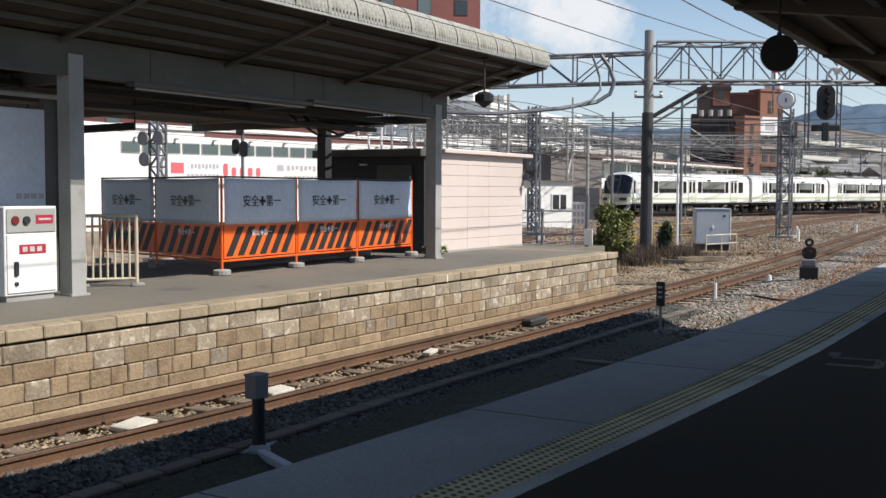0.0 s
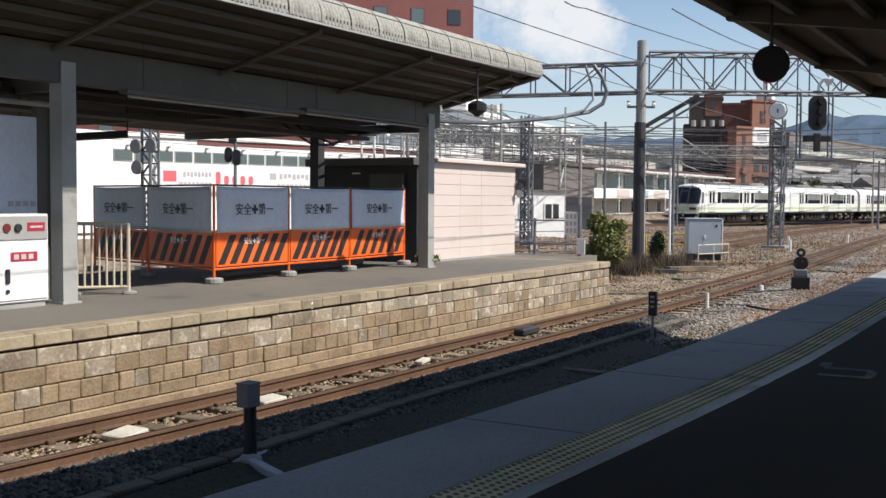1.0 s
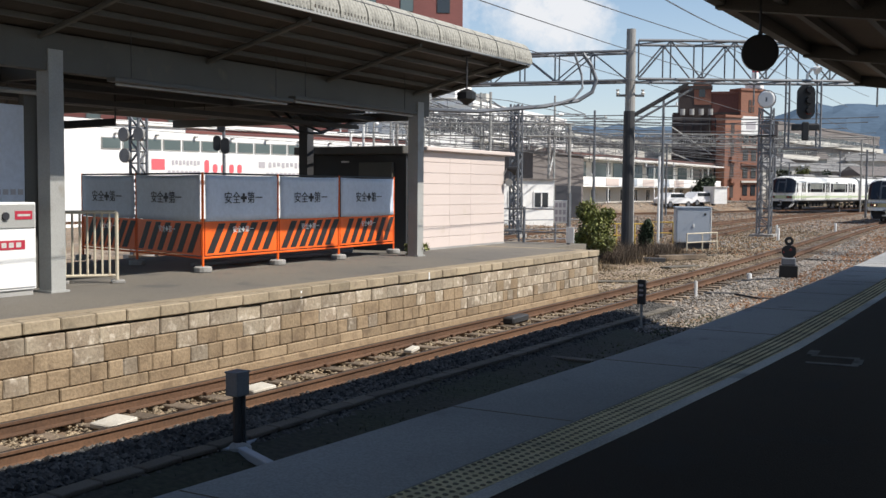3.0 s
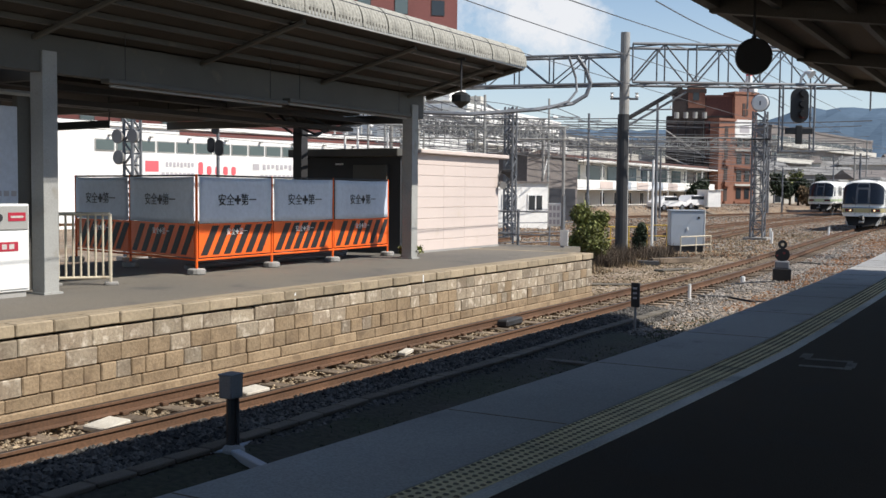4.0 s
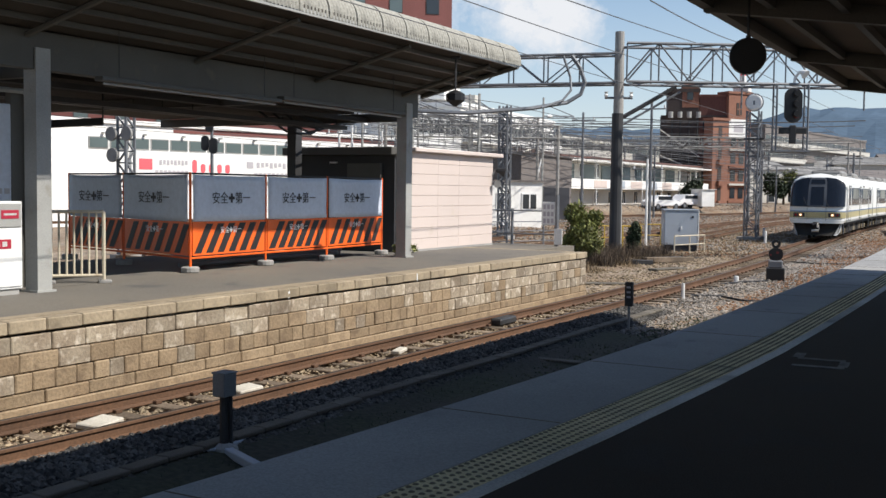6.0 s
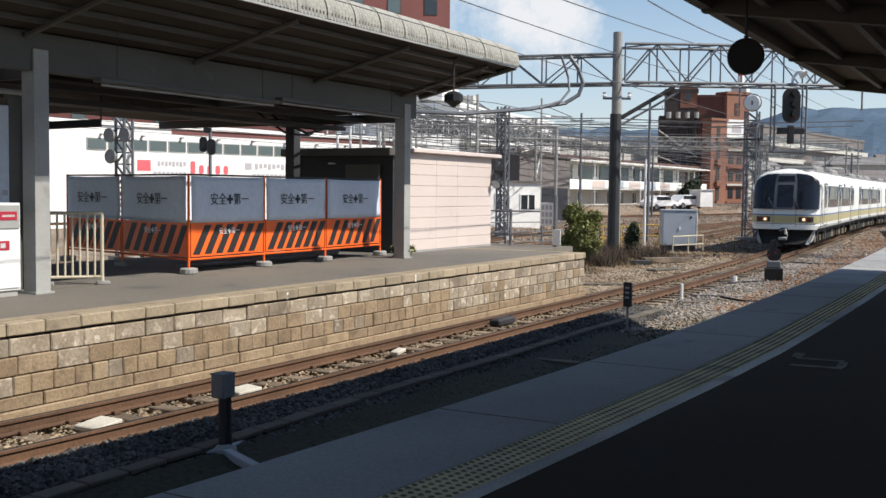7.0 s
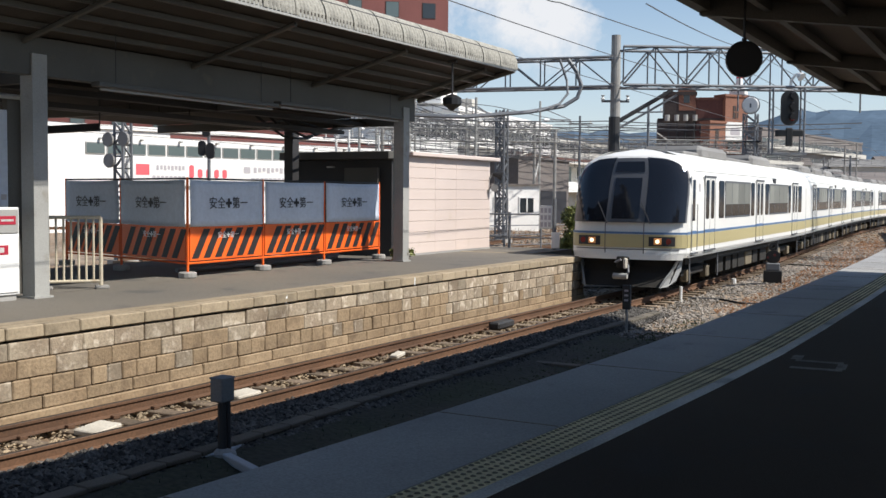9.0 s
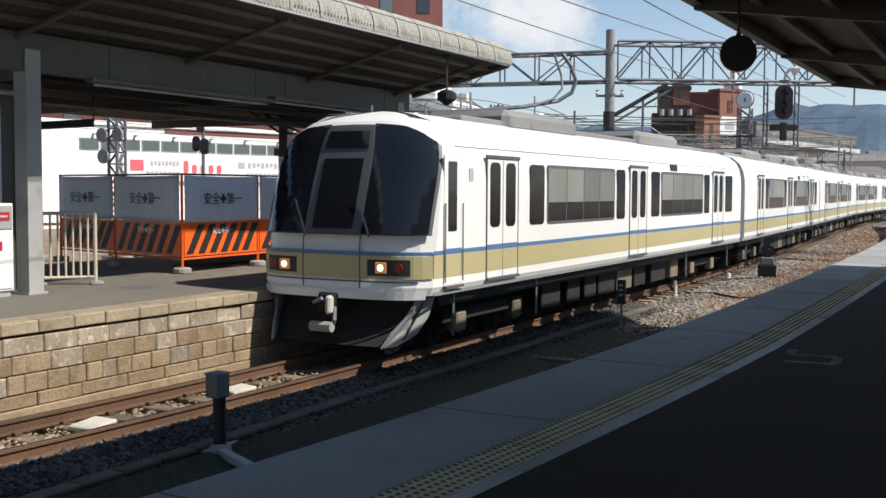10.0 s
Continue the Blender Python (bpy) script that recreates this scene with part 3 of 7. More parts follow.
for i in range(120):
    y = -2 + 0.64 * i
    sk = -math.degrees(math.atan(track_x(y + 0.5) - track_x(y - 0.5)))
    m = Matrix.Translation(-main_base) @ pose(track_x(y), y, rs.uniform(-0.015, 0.0), 0, 0, sk + rs.uniform(-1.5, 1.5))
    if i == 0:
        sl_mesh.matrix_local = m
    else:
        place_piece(sl_mesh, main_track, m)


def scatter(name, label, count, fx0, fx1, y0, y1, size, material, seed, lift=0.0, dense=1.7, zf=ground_z):
    """Loose stones lying on the ground between two lines, thicker towards the camera."""
    rnd = random.Random(seed)
    verts, faces = [], []
    for _ in range(count):
        y = y0 + (y1 - y0) * rnd.random() ** dense
        x = rnd.uniform(fx0(y), fx1(y))
        s = rnd.uniform(*size)
        k = len(verts)
        verts += rock(None, (x, y, zf(x, y) + lift + s * rnd.uniform(0.0, 0.5)), s, rnd)
        faces += [tuple(k + i for i in f) for f in ROCK_FACES]
    return joined(name, verts, faces, material, label, "gravel", "stuff")


scatter("track_ballast", "pale sandy ballast stones between the rails", 12000, lambda y: track_x(y) - 1.15, lambda y: track_x(y) + 0.53, -2, 45, (0.018, 0.042), M["stone_sand"], 1, 0.045)
scatter("ballast_shoulder", "ballast stones beside the track, darkened for canopy shade", 30000, lambda y: track_x(y) + 0.62, lambda y: track_x(y) + 1.55, -1, 24, (0.025, 0.058), M["stone_dark"], 2, 0.02, 1.5, lambda x, y: ground_z(x, y) + 0.06 * (1 - smooth(0.62, 1.7, x - track_x(y))))
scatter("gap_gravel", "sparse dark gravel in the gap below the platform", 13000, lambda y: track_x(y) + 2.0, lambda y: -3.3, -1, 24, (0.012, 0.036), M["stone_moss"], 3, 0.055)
scatter("yard_gravel", "pale grey gravel in the open yard", 26000, lambda y: track_x(y) + 0.65, lambda y: -3.2 - 0.05 * (y - 22), 19, 62, (0.025, 0.06), M["stone"], 5, 0.0, 1.3)
scatter("yard_gravel_back", "sandy brown gravel between the yard tracks", 16000, lambda y: track_x(y) - 9, lambda y: track_x(y) - 0.8, 26, 75, (0.025, 0.06), M["stone_sand"], 6, 0.0, 1.3)
scatter("rail_side_gravel", "sandy gravel between the track and the platform wall", 6000, lambda y: track_x(y) - 1.25, lambda y: track_x(y) - 0.62, -1, 40, (0.015, 0.04), M["stone_sand"], 16, 0.03)
scatter("rusty_gravel", "rust-stained gravel in the open yard", 9000, lambda y: track_x(y) + 2.0, lambda y: -2.6 - 0.05 * (y - 22), 26, 70, (0.03, 0.06), M["rusty_stone"], 17, 0.01, 1.0)

scatter("far_yard_gravel", "mixed grey and brown gravel in the far yard", 22000, lambda y: track_x(y) - 26, lambda y: track_x(y) + 7, 50, 135, (0.04, 0.09), M["stone"], 18, 0.0, 1.2)
scatter("far_rusty_gravel", "rust-brown gravel patches in the far yard", 12000, lambda y: track_x(y) - 22, lambda y: track_x(y) + 6, 45, 125, (0.04, 0.08), M["rusty_stone"], 19, 0.0, 1.2)

# other yard tracks seen beyond the platform end
def offset_line(d0, bend):
    return lambda y: track_x(max(y, 12)) - d0 - bend * (y - 30)


yard = [(offset_line(5.7, 0.035), 54, 190, -0.06), (offset_line(9.5, 0.02), 24, 190, 0.02), (offset_line(13.6, 0.055), 26, 190, 0.12), (offset_line(17.8, 0.03), 26, 190, 0.25)]
for fx, y0, y1, z in yard:
    t_root, t_base = make_track("railway_track", fx, y0, y1, z + 0.05, 60, "yard railway track with brown rusty rails")
    for i in range(60):
        y = y0 + 0.3 + 1.3 * i
        place_piece(sl_mesh, t_root, Matrix.Translation(-t_base) @ pose(fx(y), y, z + 0.05, 0, 0, rs.uniform(-1, 1)), False)
make_track("railway_track", green_x, 30, 290, 0.5, 80, "far yard railway track with rusty rails")
# the tracks behind the far platform
for dx, z in ((0, 0.0), (4.2, 0.0)):
    make_track("railway_track", (lambda d: (lambda y: -20.5 - d - 0.02 * y))(dx), -4, 60, z, 40, "railway track behind the far platform with rusty rails")


# ---------------- the far platform ----------------
def make_far_platform():
    root = thing("platform_far", pose(FAR_EDGE, 0, 0), "old platform of sandy concrete blocks with asphalt top", "platform", kind="structure")
    core = bmesh.new()
    box(core, -7.2, -0.33, -8, FAR_END - 0.15, -0.4, FAR_TOP)
    part("deck", core, M["asphalt_far"], root, "worn grey asphalt deck")
    part("joint_bed", B(-0.32, -0.004, -8, FAR_END - 0.05, -0.4, 0.775), M["mortar"], root)
    part("joint_bed", B(-7.2, -0.33, FAR_END - 0.148, FAR_END - 0.05, -0.4, FAR_TOP - 0.02), M["mortar"], root)
    part("deck_end", B(-7.2, -1.5, FAR_END - 0.14, 28.5, -0.4, FAR_TOP - 0.004), M["asphalt_far"], root, "worn grey asphalt deck")
    part("plinth", B(-0.003, 0.045, -8, FAR_END, -0.4, -0.055, 0.015), M["block"], root, "rough sandy base course")
    return root


far_platform = make_far_platform()


# ---------------- the near platform ----------------
def near_edge(y):
    return -3.22 - 0.018 * max(0, 11 - y) ** 1.5 - 0.0011 * max(0, y - 14) ** 2


def make_near_platform():
    root = thing("platform_near", pose(0, 0, 0), "near platform with dark asphalt and grey edge paving", "platform", kind="structure")
    ys = [-6 + 2 * i for i in range(48)]
    def strip(name, u0, u1, z0, z1, material, label):
        prof = [(u0, z0), (u1, z0), (u1, z1), (u0, z1)]
        return part(name, sweep(bmesh.new(), prof, [(near_edge(y), y, 0) for y in ys]), material, root, label)
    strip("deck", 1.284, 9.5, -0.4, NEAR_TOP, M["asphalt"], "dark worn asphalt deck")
    strip("edge_paving", 0.0, 0.875, NEAR_TOP - 0.16, NEAR_TOP, M["paving"], "smooth grey concrete edge paving")
    strip("tile_bed", 0.878, 1.182, NEAR_TOP - 0.12, NEAR_TOP - 0.012, M["mortar"], "dark bedding under the tactile tiles")
    strip("white_line", 1.185, 1.280, NEAR_TOP - 0.1, NEAR_TOP + 0.002, M["whiteline"], "worn whitish border line")
    strip("edge_wall", 0.12, 1.27, -0.4, NEAR_TOP - 0.165, M["trough"], "grey concrete platform wall")
    return root


near_platform = make_near_platform()
# painted boarding mark on the asphalt
mk = bmesh.new()
for x0, x1, y0, y1 in ((0, 0.42, 0, 0.10), (0.0, 0.40, 0.42, 0.52), (0.36, 0.44, 0.10, 0.42), (-0.05, 0.04, 0.52, 0.80)):
    box(mk, x0, x1, y0, y1, 0, 0.003)
mark = part("boarding_mark", mk, M["wornpaint"])
mark.matrix_world = pose(-1.75, 9.2, NEAR_TOP + 0.002, 0, 0, 4)
tagged(mark, "worn white painted boarding mark on dark asphalt", "floor marking")

# cable trough along the gap
tr = thing("cable_trough", pose(-7.0, 0, 0), "line of concrete cable trough lids beside the track", "cable trough")
lid = part("trough_lid", box(bmesh.new(), -0.10, 0.10, -0.245, 0.245, -0.05, 0.0, 0.01), M["trough"], tr)
for i in range(46):
    y = 1 + 0.5 * i
    x = -0.53 + 0.02 * math.sin(y * 0.9)
    m = pose(x, y, ground_z(-7.4, y) + 0.125, rs.uniform(-1, 1), rs.uniform(-2, 2), rs.uniform(-1.5, 1.5))
    if i == 0:
        lid.matrix_local = m
    else:
        place_piece(lid, tr, m)


for i in range(3):
    place_piece(lid, tr, pose(-0.15 + 0.5 * i, 16.15, ground_z(-6.8, 16) + 0.11, 0, 0, 90 + rs.uniform(-2, 2)))


# ---------------- canopy of the far platform ----------------
COL_X = -12.65


def make_far_canopy():
    """Gull-wing roof: low beam over the columns, rising to a rounded corrugated edge."""
    y0, y1 = -6.0, 21.6
    root = thing("canopy_far", pose(COL_X, 0, 0), "old platform canopy with corrugated edge and dark underside", "platform canopy", kind="structure")
    e = FAR_EDGE - 0.09 - COL_X                      # outer edge, from the columns
    # roof deck in two wings
    for s, reach in ((1, e), (-1, 2.9)):
        bm = bmesh.new()
        for k in range(24):
            ya, yb = y0 + (y1 - y0) * k / 24, y0 + (y1 - y0) * (k + 1) / 24 - 0.006
            vs = []
            for zt in (0.0, 0.05):
                for u in (0.0, reach):
                    z = 4.72 + 0.63 * u / e + zt
                    vs.append([bm.verts.new((s * u, y, z)) for y in (ya, yb)])
            (a, b), (c, d), (f, g), (h, i) = vs
            for q in ((a, b, d, c), (f, h, i, g), (a, c, h, f), (b, g, i, d), (c, d, i, h), (a, f, g, b)):
                bm.faces.new(q)
        bmesh.ops.recalc_face_normals(bm, faces=bm.faces[:])
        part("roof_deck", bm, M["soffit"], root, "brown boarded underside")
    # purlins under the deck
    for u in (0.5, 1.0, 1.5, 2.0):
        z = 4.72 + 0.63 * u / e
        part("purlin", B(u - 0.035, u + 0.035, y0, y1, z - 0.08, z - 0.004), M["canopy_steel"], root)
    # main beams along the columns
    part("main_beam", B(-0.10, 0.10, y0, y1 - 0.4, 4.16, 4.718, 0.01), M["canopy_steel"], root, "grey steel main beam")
    part("edge_trim", B(e - 0.05, e + 0.0, y0, y1, 5.25, 5.34), M["column"], root, "pale edge strip")
    # diagonal brackets
    for y in (-0.2, 3.3, 6.8, 10.3, 13.75, 17.2, 20.5):
        part("bracket", tube(bmesh.new(), [(0.05, y, 4.62), (e - 0.2, y, 5.20)], 0.045, 6), M["canopy_steel"], root, "slanting grey steel bracket")
        part("bracket", tube(bmesh.new(), [(-0.05, y, 4.62), (-2.6, y, 5.12)], 0.045, 6), M["canopy_steel"], root)
    part("end_beam", tube(bmesh.new(), [(0, y1 - 0.1, 4.68), (e, y1 - 0.1, 5.27)], 0.06, 6), M["canopy_steel"], root, "grey steel end rafter")
    # rounded corrugated edge sheets, one part each
    n_sheet = 34
    w = (y1 - y0) / n_sheet
    bm = bmesh.new()
    ribs, prof = 36, []
    for k in range(9):
        a = radians(-8 + 105 * k / 8)
        prof.append((e - 0.36 + 0.37 * math.cos(a), 5.35 + 0.43 * math.sin(a)))
    rows = []
    for i in range(ribs + 1):
        yy = (w + 0.05) * i / ribs
        k = 0.017 * math.cos(i * math.pi * 0.5 + 0.4)
        rows.append([bm.verts.new((u + k * 0.8, yy, z + k * 0.6)) for u, z in prof] )
    for a, b in zip(rows[:-1], rows[1:]):
        for j in range(len(prof) - 1):
            bm.faces.new((a[j], b[j], b[j + 1], a[j + 1]))
    ext = bmesh.ops.extrude_face_region(bm, geom=bm.faces[:])
    bmesh.ops.translate(bm, verts=[v for v in ext["geom"] if isinstance(v, bmesh.types.BMVert)], vec=(-0.012, 0, -0.008))
    bmesh.ops.recalc_face_normals(bm, faces=bm.faces[:])
    first = part("edge_sheet", bm, M["canopy_sheet"], root, "grey corrugated edge sheet")
    first.matrix_local = pose(0, y0, 0)
    for i in range(1, n_sheet):
        o = place_piece(first, root, pose(rs.uniform(-0.004, 0.004), y0 + w * i, rs.uniform(-0.006, 0.006)))
    # columns
    for y in (0.4, 10.5, 20.72):
        c = bmesh.new()
        y += 0.05
        box(c, -0.13, 0.13, y - 0.13, y - 0.112, FAR_TOP, 4.47)
        box(c, -0.13, 0.13, y + 0.112, y + 0.13, FAR_TOP, 4.47)
        box(c, 0.106, 0.13, y - 0.112, y + 0.112, FAR_TOP, 4.47)
        box(c, -0.17, 0.17, y - 0.17, y + 0.17, FAR_TOP, FAR_TOP + 0.03)
        part("column", c, M["column"], root, "grey steel column in one even paint")
    return root


far_canopy = make_far_canopy()

# long fluorescent fittings and conduits under the far canopy
def make_tube_light(m, length, label):
    root = thing("strip_light", m, label, "lamp", "strip lights under the far canopy")
    h = bmesh.new()
    box(h, -0.09, 0.09, 0, length, 0.03, 0.10, 0.01)
    part("housing", h, M["canopy_steel"], root)
    part("lamp_tube", T([(0, 0.1, 0.0), (0, length - 0.1, 0.0)], 0.02, 8), M["column"], root, "unlit grey lamp tube")
    for y in (0.4, length - 0.4):
        part("hanger", T([(0, y, 0.10), (0, y, 0.84)], 0.006), M["dark"], root)
    return root


make_tube_light(pose(-11.95, 11.05, 4.0), 4.2, "long unlit strip light hanging under the canopy")
make_tube_light(pose(-11.95, 15.3, 4.06), 4.25, "long unlit strip light hanging under the canopy")
for i, (x, z) in enumerate(((-13.9, 4.12), (-14.5, 3.95), (-15.3, 4.0), (-16.1, 4.1))):
    d = thing("conduit_run", pose(x, 0, z), "dark cable tray and conduits under the canopy", "conduit")
    part("tray", B(-0.11, 0.11, -4, 21, -0.04, 0.05), M["dark"], d)
    for y in (0, 5.2, 10.5, 15.8, 20.7):
        part("tray_hanger", T([(0, y, 0.05), (0, y, 0.75)], 0.012, 5), M["dark"], d)
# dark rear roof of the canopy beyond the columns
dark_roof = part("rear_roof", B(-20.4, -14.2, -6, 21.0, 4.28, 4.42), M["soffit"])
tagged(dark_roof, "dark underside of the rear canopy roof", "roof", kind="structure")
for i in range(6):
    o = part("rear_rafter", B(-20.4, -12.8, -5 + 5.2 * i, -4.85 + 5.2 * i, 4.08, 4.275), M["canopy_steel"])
    tagged(o, "dark steel rafter under the rear roof", "rafter", kind="structure")
rear_col = thing("column_rear", pose(-16.3, 21.45, FAR_TOP), "dark steel column of the rear canopy", "column", kind="structure")
part("shaft", B(-0.13, 0.13, -0.13, 0.13, 0, 3.45), M["dark"], rear_col)

# short dark fitting slung across, and loose cables
sf = thing("cross_fitting", pose(-15.0, 13.0, 3.6), "dark cross-slung strip fitting under the rear roof", "lamp")
a, b = (-1.05, -0.55, -0.08), (0.45, 0.55, 0.05)
part("housing", tube(bmesh.new(), [a, b], 0.085, 4), M["dark"], sf)
for q in (a, b):
    part("hanger", T([q, (q[0], q[1], 0.7)], 0.014), M["dark"], sf)
for k in range(4):
    pts = [(-15.6 + 0.3 * k, 19.2 + 0.5 * i, 4.26 - 0.45 * math.sin(i / 6 * math.pi) * (1 - 0.15 * k) + 0.05 * math.sin(3 * i + k)) for i in range(7)]
    o = part("loose_cable", T([Vector(p) - Vector(pts[0]) for p in pts], 0.03, 5), M["black"])
    o.matrix_world = Matrix.Translation(pts[0])
    tagged(o, "black cable sagging under the canopy roof", "cable", "loose cables under the canopy")

# hanging loudspeaker at the far canopy's end
def make_hanging_lantern():
    root = thing("hanging_lantern", pose(-10.4, 19.05, 4.38), "dark faceted lantern hanging from the canopy edge", "lamp")
    bm = bmesh.new()
    tube(bm, [(0, 0, -0.17), (0, 0, -0.12), (0, 0, -0.05), (0, 0, 0.08), (0, 0, 0.13), (0, 0, 0.16)], [0.03, 0.10, 0.20, 0.20, 0.12, 0.04], 10)
    part("shade", bm, M["black"], root)
    part("stem", T([(0, 0, 0.16), (0, 0, 0.82)], 0.02), M["dark"], root)
    part("bracket", T([(-0.1, 0, 0.82), (0.1, 0, 0.82)], 0.03), M["dark"], root)
    return root


make_hanging_lantern()


# ---------------- canopy of the near platform ----------------
def canopy_bend(y):
    """Bends the unseen roof behind the straight stretch, so its shadow follows the rail."""
    return -0.006 * max(0, 12.0 - max(y, 0)) ** 2


def make_near_canopy():
    y0, y1 = -16.0, 22.5
    root = thing("canopy_near", pose(-3.56, 0, 0), "near platform canopy with dark brown underside", "platform canopy", kind="structure")
    bend = [(canopy_bend(y), y, 0) for y in (y0, -10, -6, -2, 0, 2, 4, 6, 8, 10, 12, 14, 16, 18, y1)]
    prof = [(0, 4.87), (0.06, 4.82), (5.2, 4.10), (9.0, 4.7), (9.0, 4.8), (5.2, 4.25), (0.06, 4.92), (0.0, 4.91)]
    part("roof_deck", sweep(bmesh.new(), prof, bend), M["near_soffit"], root, "brown boarded underside")
    part("gutter", sweep(bmesh.new(), [(-0.09, 4.82), (0.0, 4.82), (0.0, 4.91), (-0.09, 4.91)], bend), M["dark"], root, "dark edge gutter")
    for i in range(8):
        y = y1 - 0.15 - 5.0 * i
        u = canopy_bend(y)
        part("rafter", sweep(bmesh.new(), [(-0.07, -0.20), (0.07, -0.20), (0.07, 0.0), (-0.07, 0.0)], [(u + 0.12, y, 4.805), (u + 5.2, y, 4.095)]), M["canopy_steel"], root, "grey-brown steel rafter")
        part("column", B(5.08, 5.32, y - 0.12, y + 0.12, NEAR_TOP, 4.09), M["column"], root)
    for u in (0.9, 1.7, 2.5, 3.3, 4.1):
        z = 4.82 - 0.72 * (u - 0.06) / 5.14
        part("purlin", sweep(bmesh.new(), [(u - 0.04, z - 0.12), (u + 0.04, z - 0.12), (u + 0.04, z - 0.01), (u - 0.04, z - 0.01)], bend), M["canopy_steel"], root)
    # eaves beam that ends in a cut bracket below the roof's corner
    part("eaves_beam", sweep(bmesh.new(), [(0.10, 4.64), (0.24, 4.64), (0.24, 4.80), (0.10, 4.80)], bend), M["canopy_steel"], root, "grey-brown steel eaves beam")
    part("end_bracket", tube(bmesh.new(), [(-0.1, y1 + 0.12, 4.90), (0.30, y1 + 0.12, 4.66)], 0.10, 4), M["canopy_steel"], root, "grey-brown slanting end bracket")
    return root


make_near_canopy()


def make_hanging_disc():
    root = thing("hanging_round_sign", pose(-2.85, 12.0, 4.03), "round black sign disc hanging on a rod from the canopy", "sign")
    bm = bmesh.new()
    n = 28
    tube(bm, [(0, -0.06, 0), (0, -0.055, 0), (0, 0.055, 0), (0, 0.06, 0)], [0.185, 0.2, 0.2, 0.185], n)
    d = part("disc", bm, M["black"], root)
    d.matrix_local = pose(0, 0, 0, 0, 0, 16)
    part("rod", T([(0, 0, 0.19), (0, 0, 0.66)], 0.016), M["black"], root)
    part("hook", T([(0, 0, 0.17), (0, 0, 0.23)], 0.03), M["black"], root)
    return root


make_hanging_disc()


# ---------------- things on the far platform ----------------
def make_hydrant_box():
    root = thing("emergency_box", pose(-12.52, 9.63, FAR_TOP), "white steel emergency equipment box with red labels", "cabinet")
    part("body", B(-0.55, -0.02, -0.32, 0.55, 0.08, 1.32, 0.012), M["white"], root)
    part("plinth", B(-0.53, -0.05, -0.28, 0.51, 0.0, 0.08), M["concrete"], root)
    part("lower_door", B(-0.018, 0.0, -0.29, 0.52, 0.12, 0.93, 0.006), M["white"], root)
    part("upper_door", B(-0.018, 0.0, -0.29, 0.52, 0.96, 1.29, 0.006), M["column"], root, "grey upper panel")
    lab = part("red_label", B(0.0, 0.006, 0.18, 0.47, 1.08, 1.2), M["red"], root, "red label plate")
    part("print", B(0.006, 0.009, 0.22, 0.43, 1.125, 1.155), M["whiteline"], lab)
    lab = part("red_label", B(0.0, 0.006, -0.1, 0.34, 0.66, 0.79), M["red"], root, "red label plate")
    for k in range(3):
        part("print", B(0.006, 0.009, -0.05 + 0.12 * k, 0.03 + 0.12 * k, 0.69, 0.76), M["whiteline"], lab)
    b = part("call_button", tube(bmesh.new(), [(0.0, -0.16, 1.13), (0.02, -0.16, 1.13)], 0.06, 16), M["darkred"], root, "round dark red call button")
    part("lamp", tube(bmesh.new(), [(0.0, 0.02, 1.13), (0.03, 0.02, 1.13)], 0.055, 16), M["ink"], root, "round dark alarm lamp")
    part("handle", B(0.0, 0.03, -0.19, -0.12, 0.36, 0.56, 0.01), M["ink"], root, "black door handle")
    part("lock", tube(bmesh.new(), [(0.0, -0.155, 0.25), (0.02, -0.155, 0.25)], 0.03, 10), M["ink"], root)
    return root


make_hydrant_box()


def make_side_panel():
    """Blue display board with a pale tube frame at the platform's near stretch."""
    root = thing("display_board", pose(-13.35, 10.1, FAR_TOP), "blue-grey display board in a pale tube frame", "board")
    part("panel", B(-0.04, 0.04, -3.2, 0.52, 1.15, 2.75, 0.01), M["sheet"], root)
    part("frame", tube(bmesh.new(), [(0.08, -1.7, 2.95), (0.08, 0.72, 2.95), (0.08, 0.8, 2.85), (0.08, 0.8, 0.0)], 0.04, 8), M["column"], root, "pale tube frame")
    part("side_frame", B(-0.10, 0.02, 0.53, 0.98, 0.0, 2.98, 0.01), M["canopy_steel"], root, "dark grey side frame")
    bars = bmesh.new()
    for k in range(4):
        box(bars, 0.042, 0.046, 0.0 + 0.13 * k, 0.09 + 0.13 * k, 1.42, 1.5)
    part("print", bars, M["signgrey"], root)
    return root


make_side_panel()


def make_railing():
    root = thing("guard_railing", pose(-13.60, 11.44, FAR_TOP, 0, 0, 50), "cream painted steel railing with upright bars", "railing")
    L, n = 0.90, 9
    part("top_rail", T([(0, 0, 1.14), (L, 0, 1.14)], 0.028, 8), M["railcream"], root)
    part("bottom_rail", T([(0, 0, 0.12), (L, 0, 0.12)], 0.025, 8), M["railcream"], root)
    for i in range(n):
        x = L * i / (n - 1)
        end = i in (0, n - 1)
        part("post" if end else "bar", T([(x, 0, 0.0 if end else 0.12), (x, 0, 1.14)], 0.03 if end else 0.018, 8), M["railcream"], root)
    for x in (0.05, L):
        part("foot", B(x - 0.09, x + 0.12, -0.12, 0.12, 0, 0.05, 0.01), M["concrete"], root)
    return root


make_railing()


